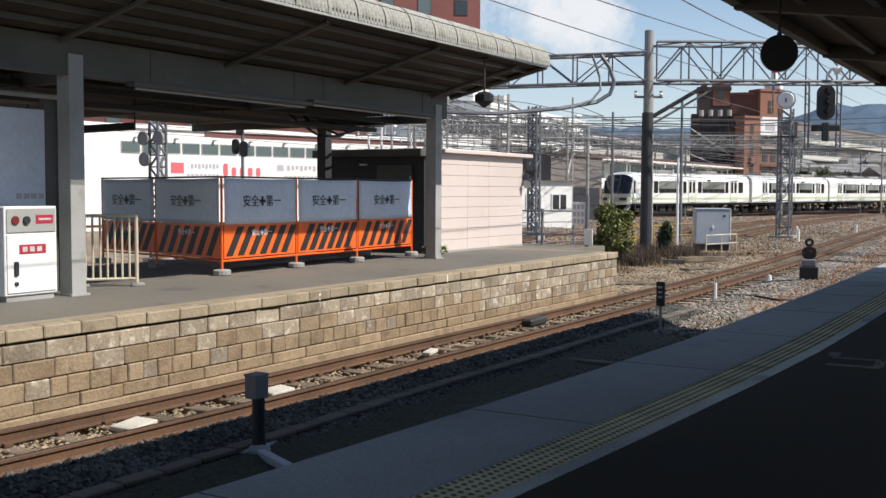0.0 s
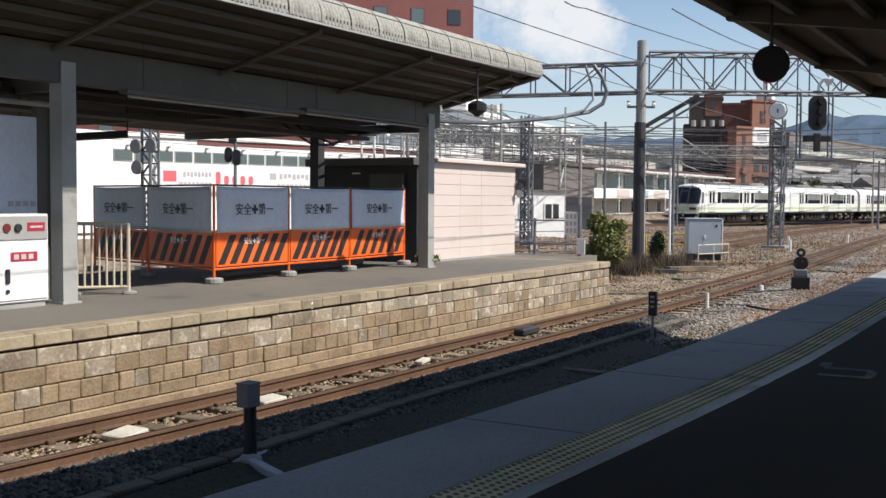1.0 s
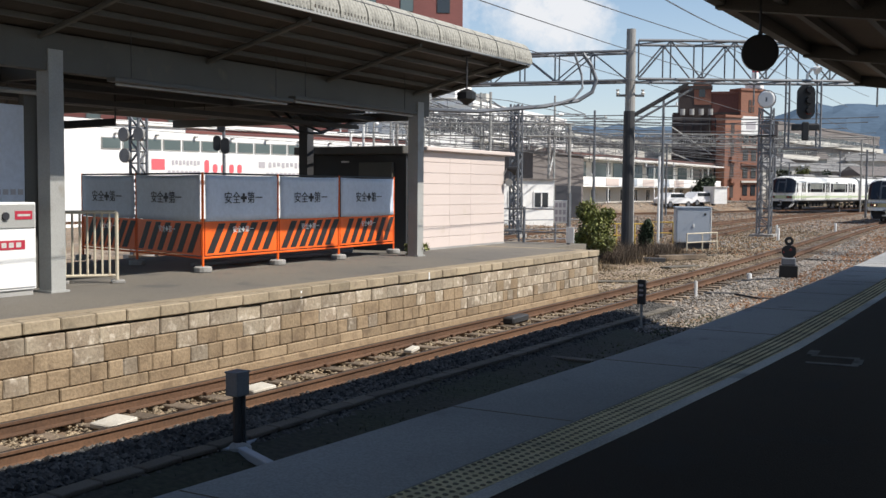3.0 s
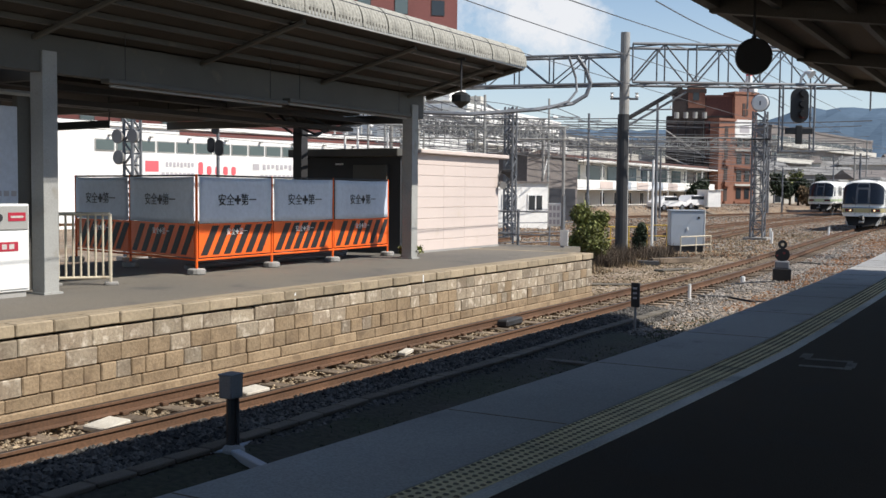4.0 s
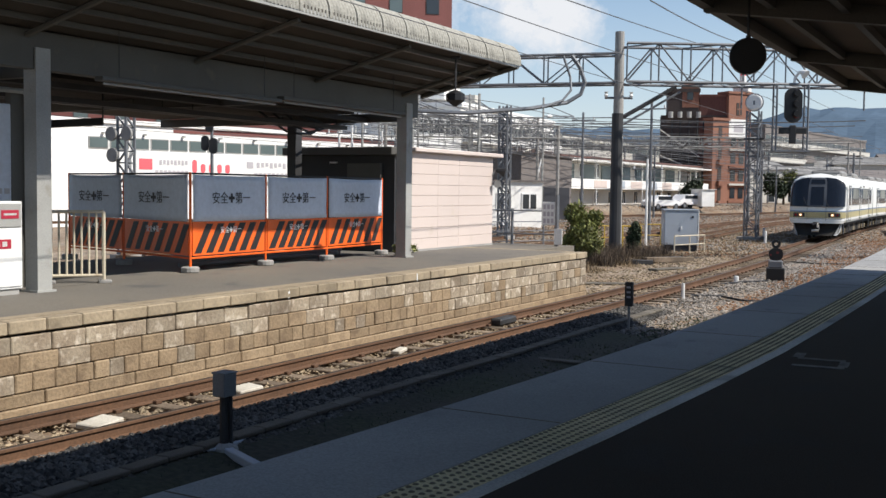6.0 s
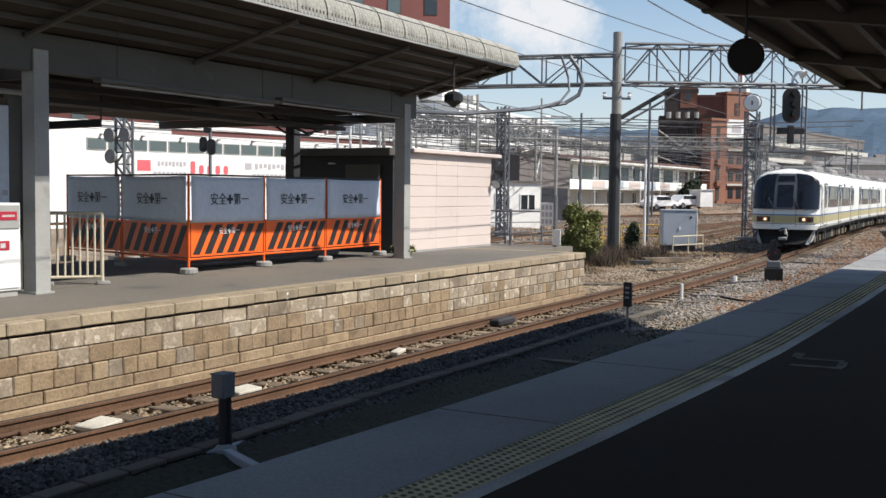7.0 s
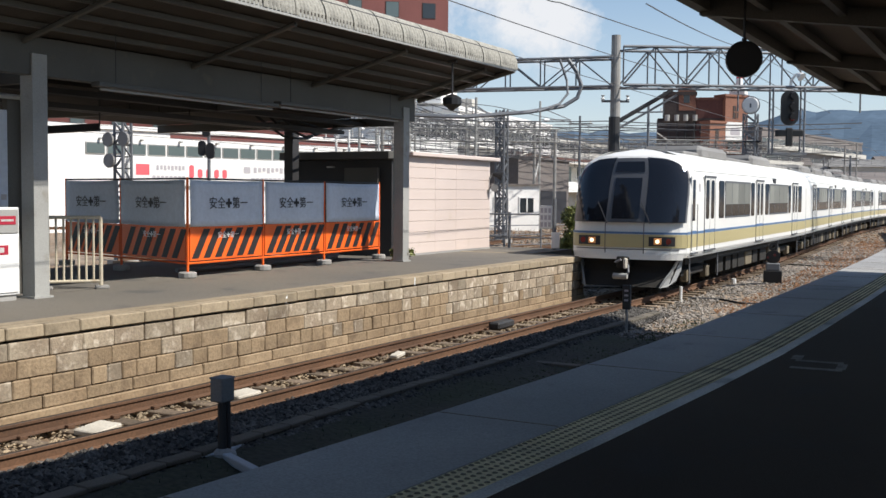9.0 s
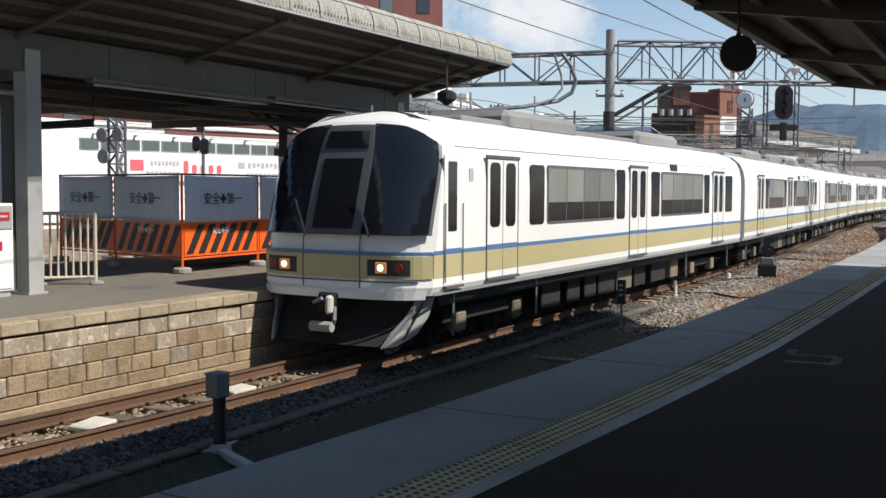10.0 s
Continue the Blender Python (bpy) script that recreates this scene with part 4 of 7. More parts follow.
def make_barrier(p, q, label):
    """One hoarding bay: tall sheet above, orange striped board below, between two posts."""
    p, q = Vector(p), Vector(q)
    d = q - p
    L = d.length
    ang = math.degrees(math.atan2(d.y, d.x))
    root = thing("safety_barrier", Matrix.Translation((*p, FAR_TOP)) @ pose(0, 0, 0, 0, 0, ang), label, "safety barrier", "safety barriers on the far platform")
    sag = bmesh.new()
    nx, nz = 12, 8
    rows = []
    for j in range(nz + 1):
        rows.append([])
        for i in range(nx + 1):
            u, v = i / nx, j / nz
            x = 0.05 + (L - 0.1) * u
            z = 0.93 + 0.85 * v - 0.012 * math.sin(math.pi * u)
            y = -0.03 + 0.010 * noise.noise((p.x + u * 2.5, v * 2, L)) + 0.004 * math.sin(u * 7 + v * 3)
            rows[-1].append(sag.verts.new((x, y, z)))
    for a, b in zip(rows[:-1], rows[1:]):
        for i in range(nx):
            sag.faces.new((a[i], a[i + 1], b[i + 1], b[i]))
    ext = bmesh.ops.extrude_face_region(sag, geom=sag.faces[:])
    bmesh.ops.translate(sag, verts=[v for v in ext["geom"] if isinstance(v, bmesh.types.BMVert)], vec=(0, 0.008, 0))
    bmesh.ops.recalc_face_normals(sag, faces=sag.faces[:])
    sheet = part("sheet", sag, M["sheet"], root, "woven site sheet with skylight blue in its colour", smooth=True)
    lettering("安全✚第一", 0.24, M["ink"], sheet, Matrix.Translation((L * 0.5, -0.047, 1.34)) @ pose(0, 0, 0, 90, 0, 0))
    board = part("striped_board", B(0.05, L - 0.05, -0.015, 0.015, 0.30, 0.92, 0.005), M["orange"], root, "orange board with black slanting stripes")
    n = 6
    for i in range(n):
        x = 0.09 + (L - 0.62) * i / (n - 1)
        st = bmesh.new()
        vs = [st.verts.new(c) for c in ((x, -0.02, 0.34), (x + 0.19, -0.02, 0.34), (x + 0.19 + 0.34, -0.02, 0.88), (x + 0.34, -0.02, 0.88))]
        st.faces.new(vs)
        ex = bmesh.ops.extrude_face_region(st, geom=st.faces[:])
        bmesh.ops.translate(st, verts=[v for v in ex["geom"] if isinstance(v, bmesh.types.BMVert)], vec=(0, 0.008, 0))
        bmesh.ops.recalc_face_normals(st, faces=st.faces[:])
        if x + 0.5 < L:
            part("stripe", st, M["stripe"], board)
    lettering("安全✚第一", 0.13, M["white"], board, Matrix.Translation((L * 0.5, -0.031, 0.75)) @ pose(0, 0, 0, 90, 0, 0))
    part("post", T([(0, 0, 0.0), (0, 0, 1.82)], 0.024, 8), M["orange"], root, "orange tube post")
    part("post", T([(L, 0, 0.0), (L, 0, 1.82)], 0.024, 8), M["orange"], root, "orange tube post")
    part("rail", T([(0, 0, 1.80), (L, 0, 1.80)], 0.018, 6), M["dark"], root)
    part("rail", T([(0, 0, 0.26), (L, 0, 0.26)], 0.02, 6), M["orange"], root)
    part("weight", tube(bmesh.new(), [(0, 0, 0.0), (0, 0, 0.02), (0, 0, 0.09), (0, 0, 0.11)], [0.15, 0.165, 0.165, 0.14], 14), M["concrete"], root, "round concrete weight")
    return root


BAR = [(-17.75, 15.6), (-15.7, 15.15), (-13.33, 14.46), (-13.42, 16.72), (-13.43, 18.83), (-13.58, 21.28)]
for k, (a, b) in enumerate(zip(BAR[:-1], BAR[1:])):
    make_barrier(a, b, "orange striped safety barrier with grey sheet in shade" if k < 2 else "orange striped safety barrier with blue-grey sheet")
w = thing("barrier_weight", pose(*BAR[-1], FAR_TOP), "round concrete barrier weight on the asphalt", "weight")
part("disc", tube(bmesh.new(), [(0, 0, 0.0), (0, 0, 0.02), (0, 0, 0.09), (0, 0, 0.11)], [0.15, 0.165, 0.165, 0.14], 14), M["concrete"], w)

# scaffold tubes and timber lying behind the barriers
for k in range(4):
    o = part("scaffold_tube", T([(-14.3 - 0.12 * k, 15.2 + 0.4 * k, FAR_TOP + 0.05 + 0.05 * (k % 2)), (-14.2 - 0.1 * k, 20.3 + 0.2 * k, FAR_TOP + 0.05 + 0.05 * (k % 2))], 0.045, 8), M["galv"])
    tagged(o, "grey scaffold tube lying on the platform", "tube", "scaffold tubes")


# ---------------- shed and dark booth ----------------
def make_shed():
    x, y0, y1 = -13.6, 22.68, 27.22
    root = thing("equipment_shed", pose(x, y0, FAR_TOP), "pinkish cream sided equipment shed with flat roof", "shed")
    L = y1 - y0
    part("body", B(-3.0, -0.02, 0.02, L - 0.02, 0.0, 2.50), M["cream"], root)
    n = 9
    for i in range(n):
        z = 0.05 + 2.45 * i / n
        part("siding_board", B(-0.02, 0.0, 0, L, z, z + 2.45 / n - 0.008, 0.004), M["cream"], root)
    part("roof", B(-3.15, 0.16, -0.05, L + 0.36, 2.50, 2.61, 0.02), M["cream"], root, "flat cream roof edge")
    part("base", B(-3.02, 0.02, -0.01, L + 0.01, 0, 0.05), M["concrete"], root)
    for y in (1.35, 2.5):
        part("panel_joint", B(0.0, 0.004, y, y + 0.02, 0.05, 2.43), M["cream"], root)
    sp = part("loudspeaker", tube(bmesh.new(), [(0.08, L + 0.02, 2.15), (0.2, L + 0.06, 2.12), (0.33, L + 0.12, 2.08)], [0.05, 0.08, 0.15], 12), M["dark"], root, "dark horn loudspeaker")
    part("speaker_arm", T([(0.0, L - 0.05, 2.0), (0.08, L + 0.02, 2.15)], 0.025), M["concrete"], root)
    part("second_horn", tube(bmesh.new(), [(0.02, L + 0.03, 1.75), (0.1, L + 0.0, 1.78), (0.2, L - 0.1, 1.74)], [0.04, 0.06, 0.11], 12), M["concrete"], root)
    return root


make_shed()


def make_booth():
    root = thing("platform_kiosk", pose(-16.9, 21.9, FAR_TOP), "platform booth with flat roof and shade-dark porch panel", "booth")
    part("roof", B(-0.15, 3.2, 0.0, 0.74, 2.40, 2.60, 0.02), M["canopy_steel"], root, "grey flat roof slab")
    part("rear_wall", B(0, 3.1, 0.64, 0.72, 0, 2.4), M["dark"], root)
    part("side_wall", B(0.0, 0.08, 0.1, 0.63, 0, 2.4), M["dark"], root)
    # near-black panel drawn for the shade inside an open porch
    part("front_panel", B(0.09, 3.1, 0.3, 0.38, 0, 2.39), M["dark"], root, "dark panel for the shade inside the porch")
    part("shutter_box", B(1.75, 2.75, 0.2, 0.3, 1.55, 2.2, 0.01), M["canopy_steel"], root, "grey metal box")
    part("lamp", B(1.2, 1.4, 0.22, 0.3, 2.2, 2.24), M["white"], root, "small white lamp")
    return root


make_booth()


# ---------------- things in the gap and the yard ----------------
def make_post_box():
    gz = ground_z(-7.38, 8.52)
    root = thing("trackside_box", pose(-7.38, 8.52, gz), "weathered grey junction box on a steel post", "junction box")
    part("box", B(-0.085, 0.085, -0.10, 0.10, 0.62, 0.87, 0.012), M["galv"], root)
    part("lid", B(-0.092, 0.092, -0.107, 0.107, 0.86, 0.88, 0.006), M["galv"], root)
    part("post", T([(0, 0, 0), (0, 0, 0.62)], 0.05, 8), M["dark"], root)
    for a in (-0.06, 0.06):
        part("cable_pipe", T([(a, 0.04, 0), (a, 0.03, 0.62)], 0.02, 6), M["dark"], root)
    part("foot", tube(bmesh.new(), [(0, 0, -0.05), (0, 0, 0.08), (0, 0, 0.12)], [0.17, 0.14, 0.08], 10), M["concrete"], root)
    for ex, ey in ((-0.23, -0.55), (0.85, -0.42), (-0.12, 0.55)):
        v = Vector((ex, ey, 0))
        m = pose(0, 0, 0, 0, 0, math.degrees(math.atan2(ey, ex)))
        part("base_strip", box(bmesh.new(), 0.06, v.length, -0.05, 0.05, 0.0, 0.09, 0.01, m), M["cabgrey"], root, "pale concrete base strip")
    return root


make_post_box()


def make_marker(x, y, h, r, material, label, plate=None):
    root = thing("track_marker", pose(x, y, ground_z(x, y) - 0.02), label, "marker post")
    part("post", T([(0, 0, 0), (0, 0, h)], r, 8), material, root)
    if plate:
        part("plate", B(-plate[0] / 2, plate[0] / 2, -0.04, 0.04, h - plate[1], h, 0.008), M["dark"], root, "dark marker plate")
        for k in range(3):
            part("print", B(-plate[0] / 4, plate[0] / 4, -0.046, -0.04, h - 0.13 - 0.1 * k, h - 0.09 - 0.1 * k), M["signgrey"], root)
    else:
        part("cap", T([(0, 0, h), (0, 0, h + 0.02)], r * 0.8, 8), material, root)
    return root


make_marker(-7.2, 20.75, 1.02, 0.028, M["concrete"], "slim grey track marker with a dark plate", (0.17, 0.5))
make_marker(-7.85, 26.8, 0.42, 0.045, M["white"], "short white marker stake in the gravel")
make_marker(-8.0, 33.0, 0.2, 0.08, M["white"], "low white marker stone beside the rail")
for x, y in ((-13.0, 60), (-14.4, 66), (-12.0, 72)):
    make_marker(x, y, 0.7, 0.07, M["white"], "white kilometre post in the yard")


def make_dwarf_signal():
    x, y = -7.2, 34.8
    root = thing("dwarf_signal", pose(x, y, ground_z(x, y), 0, 0, 14), "black dwarf shunting signal with an open ring", "signal")
    part("base_box", B(-0.28, 0.28, -0.2, 0.2, 0.0, 0.42, 0.02), M["black"], root)
    part("housing", B(-0.22, 0.22, -0.16, 0.16, 0.42, 0.66, 0.03), M["galv"], root, "grey lamp housing")
    bm = bmesh.new()
    rrect(bm, 0.0, 0.0, 0.44, 0.40, 0.17, -0.06, 0.06)
    h = part("head", bm, M["black"], root)
    h.matrix_local = pose(0.0, -0.05, 0.86, 0, 0, 90)
    ring = bmesh.new()
    n = 20
    loops = [[ring.verts.new((r * math.cos(2 * math.pi * k / n), y, 1.19 + r * math.sin(2 * math.pi * k / n))) for k in range(n)] for r, y in ((0.14, -0.06), (0.14, 0.06), (0.055, 0.06), (0.055, -0.06))]
    for q in range(4):
        for k in range(n):
            ring.faces.new((loops[q][k], loops[q][(k + 1) % n], loops[(q + 1) % 4][(k + 1) % n], loops[(q + 1) % 4][k]))
    bmesh.ops.recalc_face_normals(ring, faces=ring.faces[:])
    part("top_ring", ring, M["black"], root, "round black ring with an open middle")
    part("lens", tube(bmesh.new(), [(-0.16, -0.135, 0.84), (-0.16, -0.115, 0.84)], 0.035, 14), M["darkred"], root, "dull unlit lens")
    part("lens", tube(bmesh.new(), [(0.05, -0.135, 0.92), (0.05, -0.115, 0.92)], 0.045, 14), M["darkred"], root, "dull unlit lens")
    part("neck", T([(0, 0, 0.66), (0, 0, 1.06)], 0.05), M["black"], root)
    return root


make_dwarf_signal()


def make_cabinet():
    x, y = -14.7, 49.3
    z = ground_z(x, y) - 0.02
    root = thing("relay_cabinet", pose(x, y, z, 0, 0, 24), "grey-blue steel relay cabinet on a dark plinth", "cabinet")
    part("body", B(-0.78, 0.78, -0.6, 0.6, 0.32, 1.95, 0.02), M["cabgrey"], root)
    part("roof", B(-0.82, 0.82, -0.65, 0.65, 1.95, 2.0, 0.01), M["cabgrey"], root)
    part("plinth", B(-0.76, 0.76, -0.57, 0.57, 0.0, 0.32), M["dark"], root, "dark plinth")
    part("door", B(-0.74, 0.74, -0.62, -0.602, 0.36, 1.9, 0.005), M["cabgrey"], root)
    part("handle", B(-0.03, 0.05, -0.65, -0.62, 1.05, 1.2, 0.008), M["white"], root, "white door handle")
    part("lock_plate", B(0.48, 0.58, -0.635, -0.62, 1.6, 1.7), M["dark"], root)
    # white slab over the grey-blue right side gives its sunlit look
    part("corner_strip", B(0.783, 0.83, -0.62, 0.55, 0.3, 1.95, 0.01), M["white"], root, "side painted white for the sun on it")
    return root


make_cabinet()


def make_small_rail(x, y, rz, n, L, h, material, label):
    root = thing("hand_rail", pose(x, y, ground_z(x, y), 0, 0, rz), label, "railing")
    part("top_bar", T([(0, 0, h), (L, 0, h)], 0.03), material, root)
    part("mid_bar", T([(0, 0, h * 0.5), (L, 0, h * 0.5)], 0.025), material, root)
    for i in range(n):
        part("post", T([(L * i / (n - 1), 0, 0), (L * i / (n - 1), 0, h)], 0.03), material, root)
    return root


make_small_rail(-14.1, 46.6, 75, 3, 2.6, 0.8, M["railcream"], "pale steel hand rail beside the cabinet")
make_small_rail(-17.6, 52, 20, 3, 2.2, 1.1, M["yellow"], "yellow painted hand rail in the yard")
make_small_rail(-18.5, 47, 30, 4, 2.6, 1.1, M["yellow"], "yellow painted hand rail in the yard")


def make_fence(p, q, h, bays, z, label):
    p, q = Vector(p), Vector(q)
    L = (q - p).length
    root = thing("yard_fence", Matrix.Translation((*p, z)) @ pose(0, 0, 0, 0, 0, math.degrees(math.atan2(q.y - p.y, q.x - p.x))), label, "fence")
    for i in range(bays + 1):
        part("post", T([(L * i / bays, 0, 0), (L * i / bays, 0, h)], 0.045), M["galv"], root)
    for k in (0.3, 0.65, 0.97):
        part("rail", T([(0, 0, h * k), (L, 0, h * k)], 0.022), M["galv"], root)
    return root


make_fence((-16.2, 28.2), (-11.95, 28.0), 2.1, 3, -0.1, "grey steel fence at the platform end")
make_fence((-26, 31), (-18.5, 46), 1.3, 8, -0.12, "grey steel fence along the yard tracks")
nb = thing("notice_board", pose(-12.13, 27.7, -0.2), "white lattice notice panel on the fence", "sign")
part("post", T([(0.35, 0, 0), (0.35, 0, 2.6)], 0.05), M["galv"], nb)
panel = part("panel", B(-0.12, 0.28, -0.02, 0.02, 1.75, 2.4, 0.01), M["white"], nb)
for i in range(3):
    for j in range(3):
        part("print", B(-0.08 + 0.12 * i, 0.0 + 0.12 * i, -0.026, -0.02, 1.80 + 0.2 * j, 1.93 + 0.2 * j), M["signgrey"], panel)
part("white_sign", B(0.28, 0.52, -0.06, -0.03, 1.2, 1.65, 0.005), M["white"], nb, "small white plate")


# ---------------- plants ----------------
def leaf_cloud(rnd, centre, radii, count, size, verts, faces, clump=10):
    for _ in range(count // clump):
        while True:
            v = Vector((rnd.uniform(-1, 1), rnd.uniform(-1, 1), rnd.uniform(-1, 1)))
            if 0.25 < v.length < 1 and noise.noise(v * 2.3 + Vector(centre)) > -0.22:
                break
        c = Vector(centre) + Vector((v.x * radii[0], v.y * radii[1], v.z * radii[2])) * rnd.uniform(0.85, 1.1)
        for _ in range(clump):
            p = c + Vector((rnd.gauss(0, 1), rnd.gauss(0, 1), rnd.gauss(0, 1))) * radii[0] * 0.13
            s = size * rnd.uniform(0.6, 1.3)
            e = Euler((rnd.uniform(-1.2, 1.2), rnd.uniform(-1.2, 1.2), rnd.uniform(0, 6.3)))
            k = len(verts)
            for q in ((-0.5, 0, 0), (0, -0.28, 0.06), (0.5, 0, -0.08), (0, 0.28, 0.06)):
                w = Vector(q) * s
                w.rotate(e)
                verts.append(p + w)
            faces.append((k, k + 1, k + 2, k + 3))


def make_shrub(x, y, z, parts, leaf, size, count, label, name="shrub", trunk=0.05, seed=1):
    rnd = random.Random(seed)
    root = thing(name, pose(x, y, z), label, "shrub")
    verts, faces = [], []
    for c, r in parts:
        leaf_cloud(rnd, c, r, count, size, verts, faces)
    joined("foliage", verts, faces, leaf, parent=root)
    tb = bmesh.new()
    for c, r in parts:
        c = Vector(c)
        tube(tb, [(0, 0, -0.1), (c.x * 0.4, c.y * 0.4, c.z * 0.5), tuple(c + Vector((0, 0, r[2] * 0.4)))], [trunk, trunk * 0.7, trunk * 0.3], 6)
    part("stems", tb, M["bark"], root)
    return root


make_shrub(-14.8, 37.2, 0.0, [((0.1, 0, 1.1), (0.62, 0.6, 0.62)), ((0.3, -0.1, 0.6), (0.55, 0.5, 0.5)), ((-0.3, 0.1, 1.65), (0.45, 0.4, 0.4)), ((0.45, 0.1, 1.5), (0.3, 0.3, 0.3)), ((-0.5, 0, 0.6), (0.35, 0.35, 0.45))], M["leaf"], 0.13, 1500, "leafy green shrub with yellowish young leaves", seed=2)
make_shrub(-14.75, 42.9, 0.0, [((0, 0, 0.55), (0.3, 0.3, 0.55)), ((0.1, 0, 0.9), (0.2, 0.2, 0.4))], M["leaf_dark"], 0.09, 2200, "small dark conifer shrub beside the pole", seed=3)


def grass_patch(name, label, x0, x1, y0, y1, count, h, material, seed):
    rnd = random.Random(seed)
    verts, faces = [], []
    for _ in range(count):
        x, y = rnd.uniform(x0, x1), rnd.uniform(y0, y1)
        if noise.noise((x * 0.6, y * 0.6, seed)) < -0.05:
            continue
        z = ground_z(x, y)
        a, hh = rnd.uniform(0, 6.28), h * rnd.uniform(0.4, 1.2)
        lean = Vector((rnd.gauss(0, 0.4), rnd.gauss(0, 0.4), 1)).normalized() * hh
        w = Vector((math.cos(a), math.sin(a), 0)) * 0.012
        p = Vector((x, y, z))
        k = len(verts)
        verts.extend([p - w, p + w, p + lean])
        faces.append((k, k + 1, k + 2))
    return joined(name, verts, faces, material, label, "grass", "stuff")


grass_patch("dry_grass", "dry brown weeds round the platform end", -16.5, -12.6, 26.4, 45, 6500, 0.32, M["dry"], 11)
grass_patch("gap_weeds", "small dark weeds in the gap", -7.3, -3.4, 3, 22, 12000, 0.11, M["leaf_dark"], 12)
grass_patch("dead_brush", "tangled dead brown brush round the pole", -16.6, -13.2, 36.5, 43.5, 9000, 0.75, M["brush"], 14)
grass_patch("yard_weeds", "dry tufts between the yard tracks", -30, -12, 46, 80, 9000, 0.3, M["dry"], 13)
def make_tuft(x, y):
    rnd = random.Random(9)
    verts, faces = [], []
    leaf_cloud(rnd, (0, 0, 0.16), (0.28, 0.28, 0.2), 500, 0.09, verts, faces)
    o = joined("weed_tuft", verts, faces, M["leaf"], "green weeds growing at the column foot", "weed")
    o.matrix_world = pose(x, y, FAR_TOP)


make_tuft(-12.75, 21.0)


# ---------------- trains ----------------
HW = 1.475
SIDE = [(1.42, 0.98), (HW, 1.10), (HW, 2.60), (1.46, 2.88), (1.41, 3.12), (1.30, 3.34), (1.08, 3.51), (0.77, 3.62), (0.38, 3.69), (0.0, 3.71)]
CAR_L = 19.5
PITCH = 20.0


def half_width(z):
    zs = [p[1] for p in SIDE]
    return float(np.interp(z, zs, [p[0] for p in SIDE]))


def nose(u, z):
    """How far the front lies back at the share u of the half width and the height z."""
    lean = 0.0 if z < 1.72 else 0.52 * ((z - 1.72) / 1.6) ** 1.15
    top = 0.0 if z < 3.40 else 0.75 * ((z - 3.40) / 0.31) ** 2
    return lean + top + 0.10 * abs(u) ** 2 + 0.30 * abs(u) ** 6


def front_patch(u0, u1, z0, z1, off, nu=16, nz=10, crop=None):
    """A piece of the curved front, set off outwards; crop rounds its outline."""
    bm = bmesh.new()
    rows = []
    for j in range(nz + 1):
        z = z0 + (z1 - z0) * j / nz
        rows.append([])
        for i in range(nu + 1):
            u = u0 + (u1 - u0) * i / nu
            zz = z
            if crop:
                zz = crop(u, z, j / nz)
            rows[-1].append(bm.verts.new((half_width(zz) * u, nose(u, zz) - off, zz)))
    for a, b in zip(rows[:-1], rows[1:]):
        for i in range(nu):
            bm.faces.new((a[i], a[i + 1], b[i + 1], b[i]))
    ext = bmesh.ops.extrude_face_region(bm, geom=bm.faces[:])
    bmesh.ops.translate(bm, verts=[v for v in ext["geom"] if isinstance(v, bmesh.types.BMVert)], vec=(0, 0.012, 0))
    bmesh.ops.recalc_face_normals(bm, faces=bm.faces[:])
    return bm


def shell(lead):
    bm = bmesh.new()
    prof = [(-x, z) for x, z in SIDE] + [(x, z) for x, z in SIDE[-2::-1]]
    ys = [None, 1.6, CAR_L * 0.25, CAR_L * 0.5, CAR_L * 0.75, CAR_L]
    rings = []
    for y in ys:
        rings.append([bm.verts.new((x, (nose(1.0, z) if lead and z < 3.6 else (nose(0.3, z) if lead else 0.0)) if y is None else y, z)) for x, z in prof])
    for a, b in zip(rings[:-1], rings[1:]):
        for i in range(len(prof) - 1):
            bm.faces.new((a[i], a[i + 1], b[i + 1], b[i]))
    bm.faces.new(rings[-1])
    n = len(SIDE)
    if lead:
        rows = []
        nu = 18
        for k in range(n - 1):
            z = SIDE[k][1]
            row = [rings[0][k]]
            for i in range(1, nu):
                u = -1 + 2 * i / nu
                row.append(bm.verts.new((SIDE[k][0] * u, nose(u, z), z)))
            row.append(rings[0][len(prof) - 1 - k])
            rows.append(row)
        for a, b in zip(rows[:-1], rows[1:]):
            for i in range(nu):
                bm.faces.new((a[i], b[i], b[i + 1], a[i + 1]))
        top = rings[0][n - 1]
        for i in range(nu):
            bm.faces.new((rows[-1][i], top, rows[-1][i + 1]))
    else:
        bm.faces.new(rings[0][::-1])
    bm.faces.new([rings[0][0], rings[-1][0], rings[-1][-1], rings[0][-1]])
    bmesh.ops.recalc_face_normals(bm, faces=bm.faces[:])
    return bm


